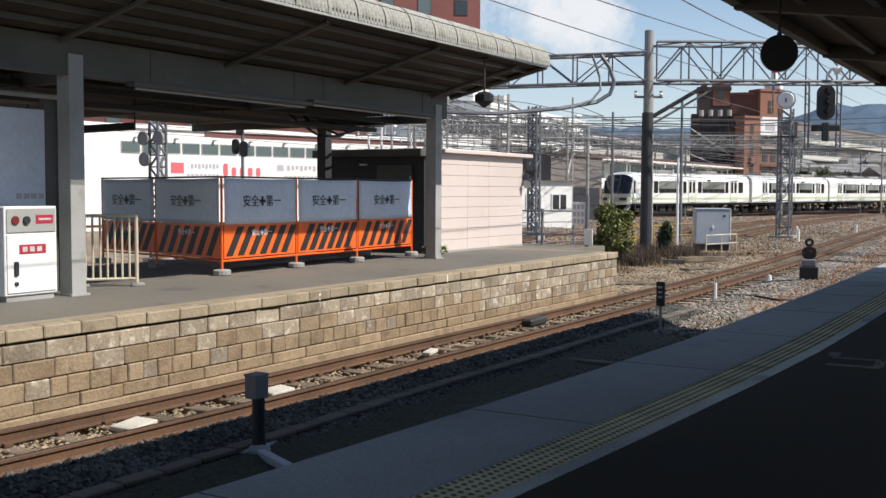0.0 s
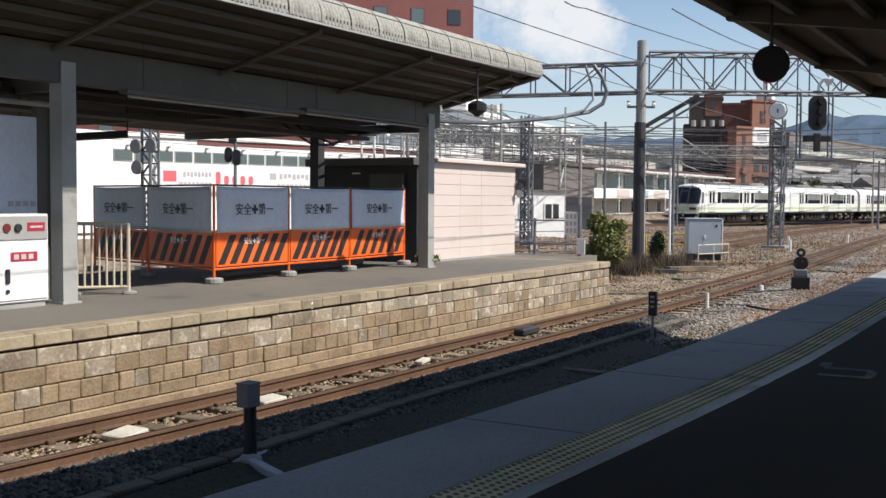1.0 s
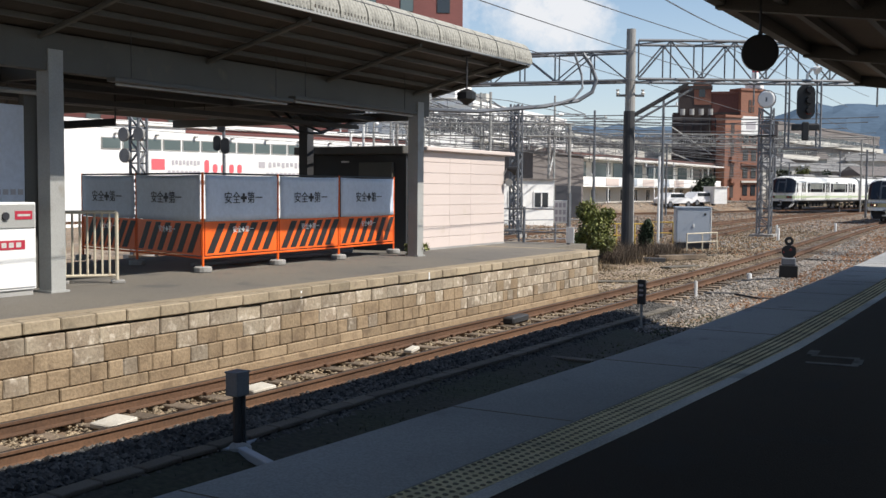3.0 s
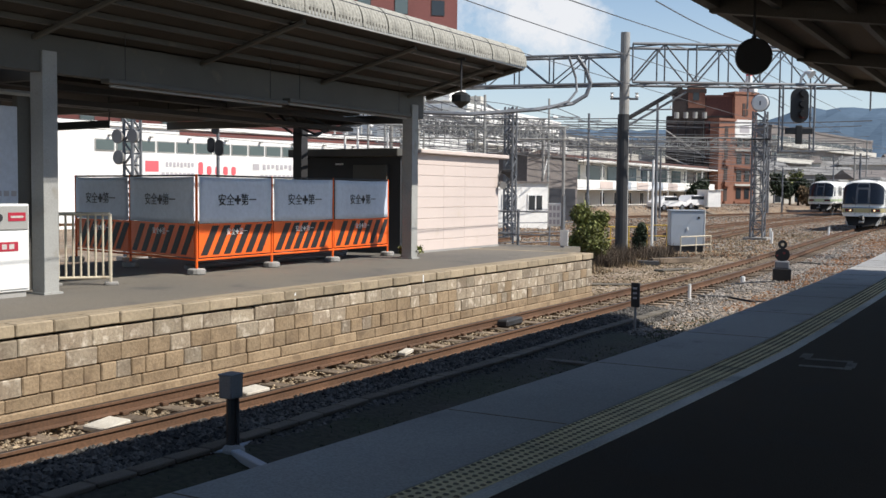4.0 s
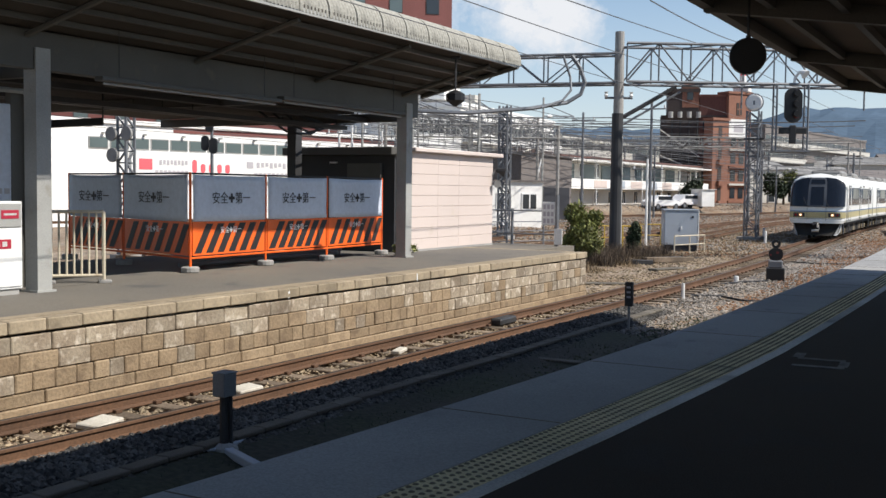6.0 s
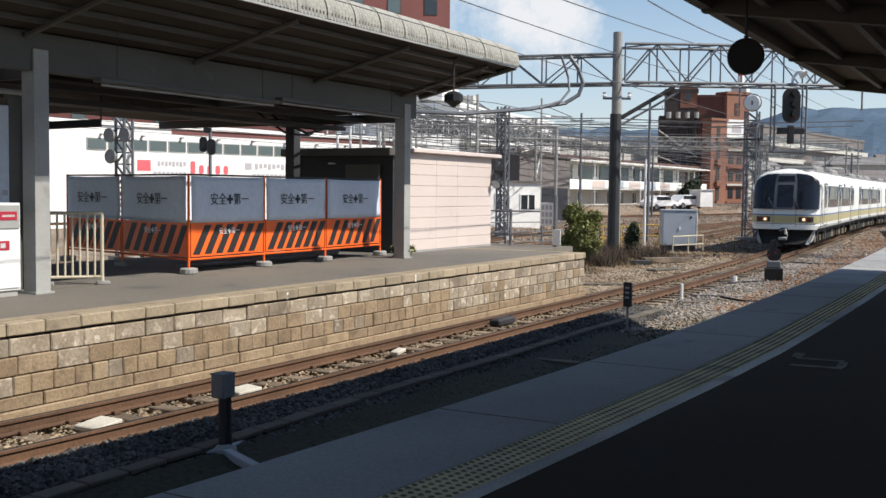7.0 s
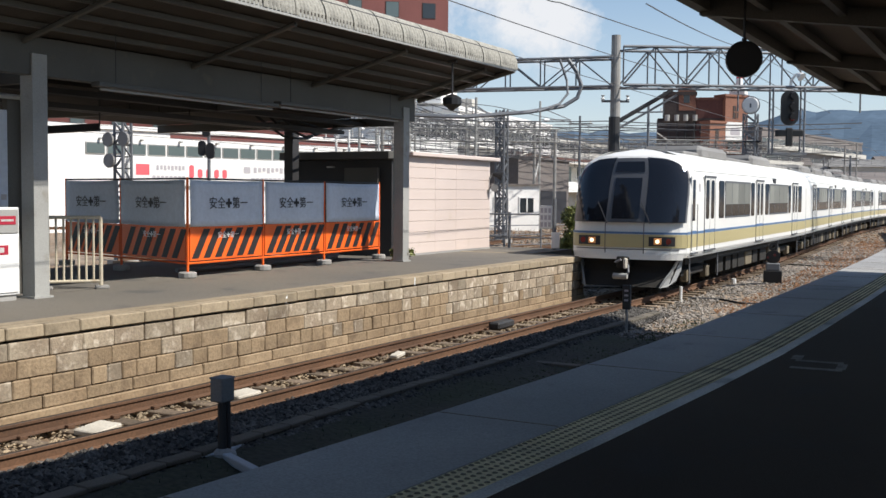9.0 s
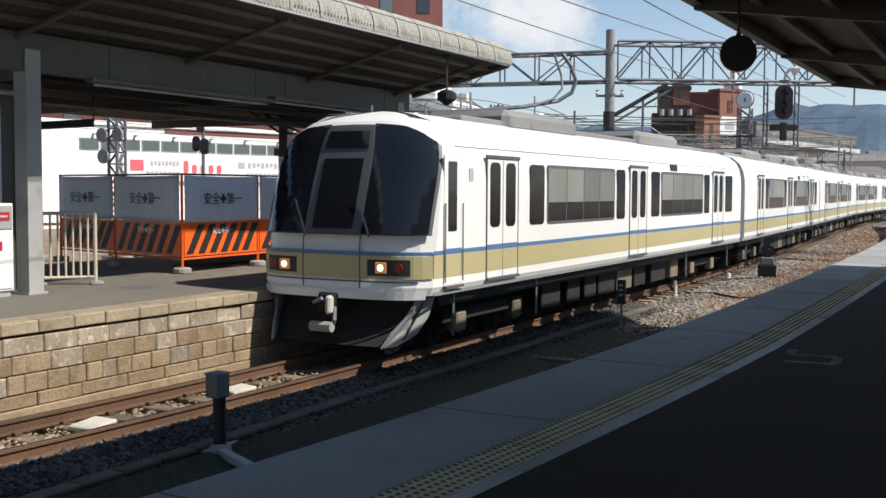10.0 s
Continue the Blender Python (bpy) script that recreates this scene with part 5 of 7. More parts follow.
def make_bogie(root, y):
    b = part("bogie", B(-1.05, 1.05, y - 1.5, y + 1.5, 0.42, 0.62, 0.03), M["under"], root, "near-black bogie frame")
    sets = []
    for dy in (-1.05, 1.05):
        ws = bmesh.new()
        tube(ws, [(-0.9, 0, 0), (0.9, 0, 0)], 0.08, 10)
        for s in (-1, 1):
            tube(ws, [(s * 0.50, 0, 0), (s * 0.53, 0, 0), (s * 0.62, 0, 0)], [0.45, 0.43, 0.42], 24)
            for k in range(6):
                a = k * math.pi / 3
                box(ws, s * 0.62, s * 0.65, -0.04, 0.04, 0.12, 0.36, 0.0, pose(0, 0, 0, math.degrees(a), 0, 0))
        w = part("wheelset", ws, M["under"], b, "steel wheelset")
        w.matrix_local = pose(0, y + dy, 0.43)
        sets.append(w)
        for s in (-1, 1):
            part("axle_box", B(s * 1.05 - 0.1, s * 1.05 + 0.1, y + dy - 0.16, y + dy + 0.16, 0.28, 0.6, 0.03), M["underbox"], b)
    return sets


def make_car(lead, band, label, group, has_blue=True):
    root = thing("train_car", pose(0, 0, 0), label, "train car", group)
    body = part("body", shell(lead), M["body"], root)
    for f in body.data.polygons:
        f.use_smooth = False
    y_start = nose(1, 1.4) + 0.02 if lead else 0.02
    for s in (-1, 1):
        def slab(name, y0, y1, z0, z1, material, t=0.006, label_="", parent=root):
            return part(name, B(*sorted((s * HW, s * (HW + t))), y0, y1, z0, z1), material, parent, label_)
        slab("colour_band", y_start, CAR_L - 0.02, 1.225 if has_blue else 1.30, 1.55 if has_blue else 1.50, M[band], 0.004, "coloured waist band")
        if has_blue:
            slab("line_band", y_start, CAR_L - 0.02, 1.556, 1.62, M["blue"], 0.004, "thin blue line")
        slab("sill", y_start, CAR_L, 0.98, 1.03, M["skirt"], 0.01)
        # doors: two leaves in a frame, with tall rounded panes
        first = 2.12 if lead else 2.2
        doors = [(first + 0.575), 9.65, 16.7] if lead else [2.9, 9.75, 16.6]
        for yc in doors:
            d = part("door", B(*sorted((s * (HW - 0.01), s * (HW + 0.012))), yc - 0.58, yc + 0.58, 1.12, 2.99), M["body"], root, "white sliding door")
            part("door_line", B(*sorted((s * (HW + 0.012), s * (HW + 0.016))), yc - 0.008, yc + 0.008, 1.12, 2.96), M["greyframe"], d)
            part("door_head", B(*sorted((s * HW, s * (HW + 0.03))), yc - 0.62, yc + 0.62, 2.99, 3.04), M["greyframe"], d, "grey door head")
            for e in (-1, 1):
                part("door_line", B(*sorted((s * (HW + 0.0), s * (HW + 0.018))), yc + e * 0.585 - 0.012, yc + e * 0.585 + 0.012, 1.1, 2.99), M["greyframe"], d)
                part("door_pane", rrect(bmesh.new(), yc + e * 0.29, 2.42, 0.37, 1.02, 0.1, s * (HW + 0.010), s * (HW + 0.018)), M["sideglass"], d, "tall dark door pane")
            part("door_band", B(*sorted((s * (HW + 0.012), s * (HW + 0.015))), yc - 0.57, yc + 0.57, 1.225, 1.55), M[band], d)
            if has_blue:
                part("door_band", B(*sorted((s * (HW + 0.012), s * (HW + 0.015))), yc - 0.57, yc + 0.57, 1.556, 1.64), M["blue"], d)
            part("door_step", B(*sorted((s * HW, s * (HW + 0.05))), yc - 0.6, yc + 0.6, 1.075, 1.11), M["greyframe"], d, "grey door step")
        # windows between the doors
        if lead:
            groups = [(3.78, 8.75), (10.6, 15.75)]
        else:
            groups = [(3.9, 8.75), (10.75, 15.6)]
        for y0, y1 in groups:
            win = [(y0, y0 + 0.62), (y1 - 0.52, y1)]
            for a, b in win:
                part("window", rrect(bmesh.new(), (a + b) / 2, 2.42, b - a, 1.02, 0.08, s * (HW - 0.005), s * (HW + 0.010)), M["sideglass"], root, "narrow dark window")
            a, b = y0 + 0.75, y1 - 0.65
            big = part("window", rrect(bmesh.new(), (a + b) / 2, 2.42, b - a, 1.04, 0.08, s * (HW - 0.005), s * (HW + 0.008)), M["greyframe"], root, "long four-pane window")
            n = 4
            for k in range(n):
                pa, pb = a + 0.04 + (b - a - 0.08) * k / n + 0.02, a + 0.04 + (b - a - 0.08) * (k + 1) / n - 0.02
                part("pane", B(*sorted((s * (HW + 0.006), s * (HW + 0.011))), pa, pb, 1.95, 2.28), M["sideglass"], big)
                part("pane", B(*sorted((s * (HW + 0.006), s * (HW + 0.011))), pa, pb, 2.284, 2.88), M["blind"], big, "pane with lowered grey blind")
        part("window", rrect(bmesh.new(), CAR_L - 1.55, 2.42, 0.8, 1.02, 0.08, s * (HW - 0.005), s * (HW + 0.010)), M["sideglass"], root, "narrow dark window")
        if lead:
            cd = part("cab_door", B(*sorted((s * (HW - 0.01), s * (HW + 0.008))), 0.72, 1.26, 1.12, 3.0), M["body"], root, "white cab door")
            part("pane", rrect(bmesh.new(), 0.97, 2.40, 0.27, 1.02, 0.03, s * (HW + 0.004), s * (HW + 0.014)), M["glass"], cd)
            part("door_band", B(*sorted((s * (HW + 0.008), s * (HW + 0.011))), 0.73, 1.25, 1.225, 1.55), M[band], cd)
            if has_blue:
                part("door_band", B(*sorted((s * (HW + 0.008), s * (HW + 0.011))), 0.73, 1.25, 1.556, 1.64), M["blue"], cd)
            for yy in (0.72, 1.27):
                part("hand_rail", T([(s * (HW + 0.03), yy, 1.15), (s * (HW + 0.03), yy, 2.3)], 0.012), M["galv"], cd)
            part("cab_step", B(*sorted((s * HW, s * (HW + 0.06))), 0.7, 1.26, 1.06, 1.1), M["greyframe"], cd)
        if lead:
            part("company_mark", B(*sorted((s * HW, s * (HW + 0.004))), 1.52, 1.66, 2.62, 2.82), M["signgrey"], root, "small grey company mark")
        part("destination_sign", B(*sorted((s * 1.385, s * 1.45)), 12.2, 12.75, 2.97, 3.12), M["ink"], root, "small dark destination sign")
        part("gutter", T([(s * 1.405, 1.2, 3.15), (s * 1.405, CAR_L, 3.15)], 0.016, 5), M["body"], root)
        # equipment hung under the floor
        rnd = random.Random(7)
        y = 5.2
        while y < 13.6:
            w = rnd.uniform(0.6, 1.5)
            dark = rnd.random() < 0.68
            # paler boxes play the few sunlit ones, near-black boxes the shaded rest
            part("equipment_box", B(*sorted((s * 0.75, s * 1.12)), y, y + w, 0.30, 0.76, 0.02), M["under" if dark else "underbox"], root, "dusty underfloor equipment box, light and shade in its tone")
            y += w + rnd.uniform(0.15, 0.5)
        for yy in (1.35, 4.5, 14.2, 18.6):
            part("step_iron", T([(s * 1.3, yy, 0.3), (s * 1.3, yy, 0.98)], 0.025), M["galv"], root)
    part("underframe", B(-1.3, 1.3, 0.9 if lead else 0.1, CAR_L - 0.1, 0.78, 0.975), M["under"], root, "dark underframe")
    # roof gear
    for y0 in ((3.4, 8.4, 13.4) if not lead else (4.2, 11.5)):
        ac = part("air_conditioner", B(-0.85, 0.85, y0, y0 + 3.4, 3.50, 3.92, 0.12), M["roofgrey"], root, "grey roof air conditioner")
        for k in range(4):
            part("grille", B(-0.55, 0.55, y0 + 0.35 + 0.7 * k, y0 + 0.75 + 0.7 * k, 3.93, 3.945), M["dark"], ac)
    part("roof_walk", B(-0.78, 0.78, 2.6 if lead else 0.3, CAR_L - 0.3, 3.50, 3.71, 0.03), M["roofgrey"], root, "grey roof covering")
    sets = make_bogie(root, 3.0) + make_bogie(root, CAR_L - 3.0)
    if lead:
        def arch(u, z, v):
            lim = 3.48 - 0.10 * abs(u) ** 2 - 0.42 * max(0, abs(u) - 0.72) ** 1.5 * 4
            return 1.86 + (lim - 1.86) * v
        mask = part("windscreen_frame", front_patch(-0.985, 0.985, 1.80, 3.4, 0.004, 30, 12, lambda u, z, v: 1.80 + (arch(u, z, v) + 0.04 - 1.86) * (1 + 0.0)), M["greyframe"], root, "grey windscreen surround")
        for u0, u1, nm in ((-0.965, -0.34, "windscreen"), (0.34, 0.965, "windscreen")):
            part(nm, front_patch(u0, u1, 1.86, 3.4, 0.016, 14, 10, arch), M["glass"], mask, "large dark windscreen pane")
        gd = part("gangway_door", front_patch(-0.325, 0.325, 1.86, 3.05, 0.022, 8, 8), M["greyframe"], root, "grey gangway door")
        part("door_pane", front_patch(-0.235, 0.235, 1.93, 2.95, 0.034, 6, 6), M["glass"], gd, "dark door pane")
        part("route_sign", front_patch(-0.27, 0.27, 3.10, 3.36, 0.034, 6, 4), M["glass"], gd, "dark route sign window")
        part("sign_frame", front_patch(-0.325, 0.325, 3.055, 3.42, 0.022, 8, 4), M["greyframe"], gd)
        part("colour_band", front_patch(-0.999, 0.999, 1.225, 1.55, 0.006, 30, 2), M[band], root, "coloured waist band")
        if has_blue:
            part("line_band", front_patch(-0.999, 0.999, 1.556, 1.61, 0.006, 30, 1), M["blue"], root, "thin blue line")
        for u in (-0.335, 0.335):
            part("door_line", front_patch(u - 0.006, u + 0.006, 1.08, 1.86, 0.010, 1, 8), M["greyframe"], root)
        part("lower_line", front_patch(-0.9, 0.9, 1.17, 1.19, 0.006, 20, 1), M["greyframe"], root)
        for s in (-1, 1):
            lb = part("lamp_case", front_patch(min(s * 0.42, s * 0.84), max(s * 0.42, s * 0.84), 1.27, 1.5, 0.012, 8, 2), M["ink"], root, "dark headlamp case")
            u = s * 0.57
            y = nose(u, 1.385)
            part("headlight", B(HW * u - 0.095, HW * u + 0.095, y - 0.035, y - 0.012, 1.305, 1.465, 0.012), M["lamp_glass"], lb, "warm lit headlight glass")
            part("bulb", tube(bmesh.new(), [(HW * u, y - 0.045, 1.385), (HW * u, y - 0.034, 1.385)], 0.05, 16), M["lamp"], lb, "lit warm bulb")
            u = s * 0.74
            part("tail_light", tube(bmesh.new(), [(HW * u, nose(u, 1.385) - 0.03, 1.385), (HW * u, nose(u, 1.385) - 0.01, 1.385)], 0.07, 16), M["lensred"], lb, "unlit red tail light")
            # wiper
            part("wiper", T([(s * 0.55 + 0.1, nose(0.4, 1.85) - 0.04, 1.82), (s * 0.55 - 0.18, nose(0.3, 2.3) - 0.035, 2.35)], 0.014, 5), M["ink"], root)
            pl = bmesh.new()
            edge = [(1.28, 0.36, 0.93), (1.28, 0.80, 0.93), (1.27, 0.66, 0.66), (1.22, 0.40, 0.42), (1.10, 0.02, 0.28), (0.98, -0.14, 0.26), (1.06, 0.0, 0.46), (1.18, 0.22, 0.68)]
            a_, b_ = [pl.verts.new((s * x, y, z)) for x, y, z in edge], [pl.verts.new((s * (x - 0.05), y, z)) for x, y, z in edge]
            pl.faces.new(a_)
            pl.faces.new(b_[::-1])
            for q in range(len(edge)):
                r = (q + 1) % len(edge)
                pl.faces.new((a_[q], a_[r], b_[r], b_[q]))
            bmesh.ops.recalc_face_normals(pl, faces=pl.faces[:])
            part("skirt", pl, M["skirt"], root, "grey front skirt end")
            part("antenna", T([(s * 0.5, 1.9, 3.6), (s * 0.5, 1.9, 3.85)], 0.02), M["galv"], root)
        part("bumper", front_patch(-0.98, 0.98, 0.93, 1.05, 0.05, 24, 1), M["body"], root, "white lower lip")
        sk = bmesh.new()
        rows = []
        for j in range(5):
            z = 0.26 + 0.68 * j / 4
            rows.append([sk.verts.new((1.28 * (0.86 + 0.14 * j / 4) * u, 0.34 + 0.16 * abs(u) ** 3 - 0.42 * (1 - j / 4) ** 1.6, z)) for u in (k / 10 for k in range(-10, 11))])
        for a, b in zip(rows[:-1], rows[1:]):
            for i in range(20):
                sk.faces.new((a[i], a[i + 1], b[i + 1], b[i]))
        ext = bmesh.ops.extrude_face_region(sk, geom=sk.faces[:])
        bmesh.ops.translate(sk, verts=[v for v in ext["geom"] if isinstance(v, bmesh.types.BMVert)], vec=(0, 0.03, 0))
        bmesh.ops.recalc_face_normals(sk, faces=sk.faces[:])
        part("snow_guard", sk, M["under"], root, "dark snow guard")
        cp = part("coupler", B(-0.16, 0.16, -0.12, 0.35, 0.72, 1.0, 0.03), M["under"], root, "black steel coupler head")
        part("knuckle", B(0.05, 0.14, -0.24, -0.1, 0.70, 0.97, 0.03), M["paleslab"], cp, "pale coupler knuckle")
        part("electric_head", tube(bmesh.new(), [(-0.2, -0.2, 0.52), (0.16, -0.2, 0.52)], 0.075, 10), M["column"], cp, "pale grey electric coupling box")
        part("release_lever", T([(-0.16, -0.2, 0.86), (0.0, -0.22, 0.93)], 0.03, 6), M["galv"], cp)
        part("air_hose", T([(0.14, -0.1, 0.8), (0.17, -0.16, 0.62), (0.12, -0.14, 0.52), (-0.15, -0.1, 0.5)], 0.035, 6), M["galv"], cp)
    # bellows and end wall
    part("end_bellows", B(-1.05, 1.05, CAR_L, CAR_L + 0.42, 1.0, 3.35, 0.03), M["ink"], root, "black gangway bellows")
    return root, sets


cars, wheelsets = [], []
for k in range(5):
    c, sets = make_car(k == 0, "beige", "white commuter train lead car with olive-beige band and lit headlights" if k == 0 else "white commuter train middle car with olive-beige band", "arriving train")
    cars.append(c)
    if k == 0:
        wheelsets = sets
green_cars = []
for k in range(5):
    c, _ = make_car(k == 0, "green", "white commuter train end car with light green band" if k == 0 else "white commuter train middle car with light green band", "departing train", False)
    green_cars.append(c)
for o in green_cars[0].children_recursive:
    if o.name.startswith(("headlight", "bulb")):
        o.data.materials[0] = M["lensred"]
        o["label"] = "dark unlit lamp"


def on_line(fx, y0, dist):
    """The point dist metres further along a line than the one at y0."""
    y, left = y0, dist
    while left > 1e-6:
        step = min(0.5, left)
        d = fx(y + 0.25) - fx(y - 0.25)
        y += step / math.hypot(1, d / 0.5)
        left -= step
    return y


def car_pose(fx, y_front, z):
    ya, yb = on_line(fx, y_front, 3.0), on_line(fx, y_front, CAR_L - 3.0)
    a, b = Vector((fx(ya), ya, z)), Vector((fx(yb), yb, z))
    d = (b - a).normalized()
    p = a - d * 3.0
    return pose(p.x, p.y, p.z, 0, 0, math.degrees(math.atan2(-d.x, d.y)))


# ---------------- gantry, masts, wires ----------------
def sight(az, el, d):
    """A place by its bearing and height angle (in thousandths, from the mid bearing over the yard) and its distance ahead."""
    a = az * d / 1000
    return Vector((0.8585 * a - 0.5128 * d, 0.5128 * a + 0.8585 * d, 2.5 + el * d / 1000))


def lattice(bm, p, q, w, h, bays, r=0.035, up=Vector((0, 0, 1))):
    """A box truss of width w and height h from p to q (q and p at the lower near chord)."""
    p, q = Vector(p), Vector(q)
    d = (q - p).normalized()
    n = d.cross(up).normalized()
    c = [[p + n * a * w + up * b * h, q + n * a * w + up * b * h] for a, b in ((0, 0), (1, 0), (1, 1), (0, 1))]
    for a, b in c:
        tube(bm, [a, b], r, 5)
    for k in range(bays):
        u, v = k / bays, (k + 1) / bays
        for (i, j) in ((0, 3), (1, 2), (3, 2), (0, 1)):
            a, b = (i, j) if k % 2 == 0 else (j, i)
            tube(bm, [c[a][0].lerp(c[a][1], u), c[b][0].lerp(c[b][1], v)], r * 0.62, 4)
        for (i, j) in ((0, 3), (1, 2)):
            tube(bm, [c[i][0].lerp(c[i][1], u), c[j][0].lerp(c[j][1], u)], r * 0.62, 4)
    return bm


def make_gantry():
    pole = Vector((-15.38, 42.45, 0))
    root = thing("overhead_line_gantry", pose(*pole), "grey steel lattice gantry carrying the overhead lines", "gantry")
    def rel(v):
        return Vector(v) - pole
    lft, rgt = rel((-33, 38.6, 7.0)), rel((2.5, 53.2, 6.95))
    mid = rel((-15.4, 42.45, 7.0))
    part("truss", lattice(bmesh.new(), lft, mid, 0.9, 1.2, 12, 0.055), M["galv"], root, "lattice truss span")
    part("truss", lattice(bmesh.new(), mid + Vector((0.05, 0.03, 0)), rgt, 1.4, 1.55, 16, 0.06), M["galv"], root, "lattice truss span")
    part("pole", tube(bmesh.new(), [(0, 0, -0.4), (0, 0, 9.2)], [0.25, 0.19], 14), M["concrete"], root, "tapered concrete pole")
    part("pole_casing", tube(bmesh.new(), [(-0.02, -0.02, -0.3), (-0.02, -0.02, 5.8)], [0.265, 0.235], 14), M["dark"], root, "dark lower pole casing")
    part("strut", tube(bmesh.new(), [(0.1, 0.05, 5.6), tuple((rgt - mid).normalized() * 2.4 + Vector((0, 0, 6.95)))], 0.09, 6), M["dark"], root, "dark slanting strut")
    part("strut", tube(bmesh.new(), [(0.1, 0.05, 5.3), tuple((rgt - mid).normalized() * 2.6 + Vector((0, 0, 6.75)))], 0.05, 6), M["galv"], root)
    part("cross_arm", T([(-0.5, -0.3, 6.45), (0.5, 0.3, 6.45)], 0.05), M["galv"], root)
    for e in (-0.45, 0.0, 0.45):
        part("insulator", tube(bmesh.new(), [(e, e * 0.6, 6.45), (e, e * 0.6, 6.55), (e, e * 0.6, 6.62), (e, e * 0.6, 6.7)], [0.03, 0.09, 0.04, 0.09], 8), M["white"], root, "white insulator")
    for k in (0.25, 0.5, 0.75):
        p = mid.lerp(rgt, k)
        part("dropper", T([p, p + Vector((0, 0, -0.9))], 0.04), M["galv"], root)
    # sagging feeder pipe that loops up to the truss
    loop = [sight(-30, 75, 42), sight(50, 73, 42), sight(110, 78, 42.5), sight(144, 84, 43), sight(157, 92, 43), sight(161, 103, 43), sight(156, 117, 43), sight(148, 128, 43)]
    part("feeder_cable", tube(bmesh.new(), [rel(v) for v in loop], 0.085, 7), M["galv"], root, "thick grey feeder cable")
    loop = [sight(120, 79, 42.2), sight(140, 86, 42.6), sight(148, 96, 42.8), sight(147, 108, 43), sight(140, 128, 43)]
    part("feeder_cable", tube(bmesh.new(), [rel(v) for v in loop], 0.05, 7), M["galv"], root)
    foot = part("footing", tube(bmesh.new(), [(0, 0, -0.6), (0, 0, -0.1)], 0.4, 10), M["concrete"], root)
    return root


make_gantry()


def make_mast(p, h, w, bays, label, material="galv", group="lattice masts in the yard"):
    root = thing("lattice_mast", pose(*p), label, "mast", group)
    bm = bmesh.new()
    lattice(bm, (-w / 2, -w / 2, 0), (-w / 2, -w / 2, h), w, w, bays, 0.06, Vector((1, 0, 0)))
    part("frame", bm, M[material], root)
    part("footing", B(-w, w, -w, w, -0.3, 0.08), M["concrete"], root)
    return root


m1 = sight(323, -40, 63)
mast = make_mast((m1.x, m1.y, -0.15), 7.6, 0.7, 14, "grey lattice mast with a round pale disc", group="")
part("top_plate", B(-0.9, 0.7, -0.4, 0.4, 5.9, 5.96), M["dark"], mast)
disc = part("round_disc", tube(bmesh.new(), [(0.05, -0.36, 8.1), (0.05, -0.3, 8.1), (0.05, -0.1, 8.1)], [0.42, 0.5, 0.4], 22), M["white"], mast, "round pale floodlight face")
part("rim", tube(bmesh.new(), [(0.05, -0.3, 8.1), (0.05, -0.2, 8.1)], 0.54, 22), M["galv"], disc)
part("disc_mark", B(0.0, 0.1, -0.375, -0.362, 7.95, 8.2), M["galv"], disc)
m2 = sight(86, -35, 55)
make_mast((m2.x, m2.y, 0.1), 6.8, 0.45, 15, "grey lattice mast behind the shed")
m3 = sight(-269, -30, 38)
sm = make_mast((m3.x, m3.y, 0.0), 5.0, 0.4, 12, "grey lattice signal mast with round signal discs")
for dx, dz in ((-0.35, 4.35), (0.4, 4.35), (-0.3, 3.6)):
    part("signal_disc", tube(bmesh.new(), [(dx, -0.4, dz), (dx, -0.3, dz)], 0.25, 18), M["roofgrey"], sm, "round grey signal back board")


def make_signal_pole(p, h, heads, label):
    root = thing("signal_post", pose(*p), label, "signal")
    part("pole", T([(0, 0, -0.2), (0, 0, h)], 0.06, 8), M["galv"], root)
    for dx, z, s in heads:
        hd = part("signal_head", rrect(bmesh.new(), 0, 0, 0.42 * s, 0.85 * s, 0.2 * s, -0.08, 0.08), M["black"], root, "black signal head")
        hd.matrix_local = pose(dx, -0.15, z, 0, 0, 90 + 30)
    return root


p4 = sight(-189, -30, 40)
make_signal_pole((p4.x, p4.y, 0.0), 5.4, [(0.0, 4.85, 0.66), (-0.2, 4.15, 0.66), (0.2, 4.05, 0.7)], "black signal heads on a slim grey post")


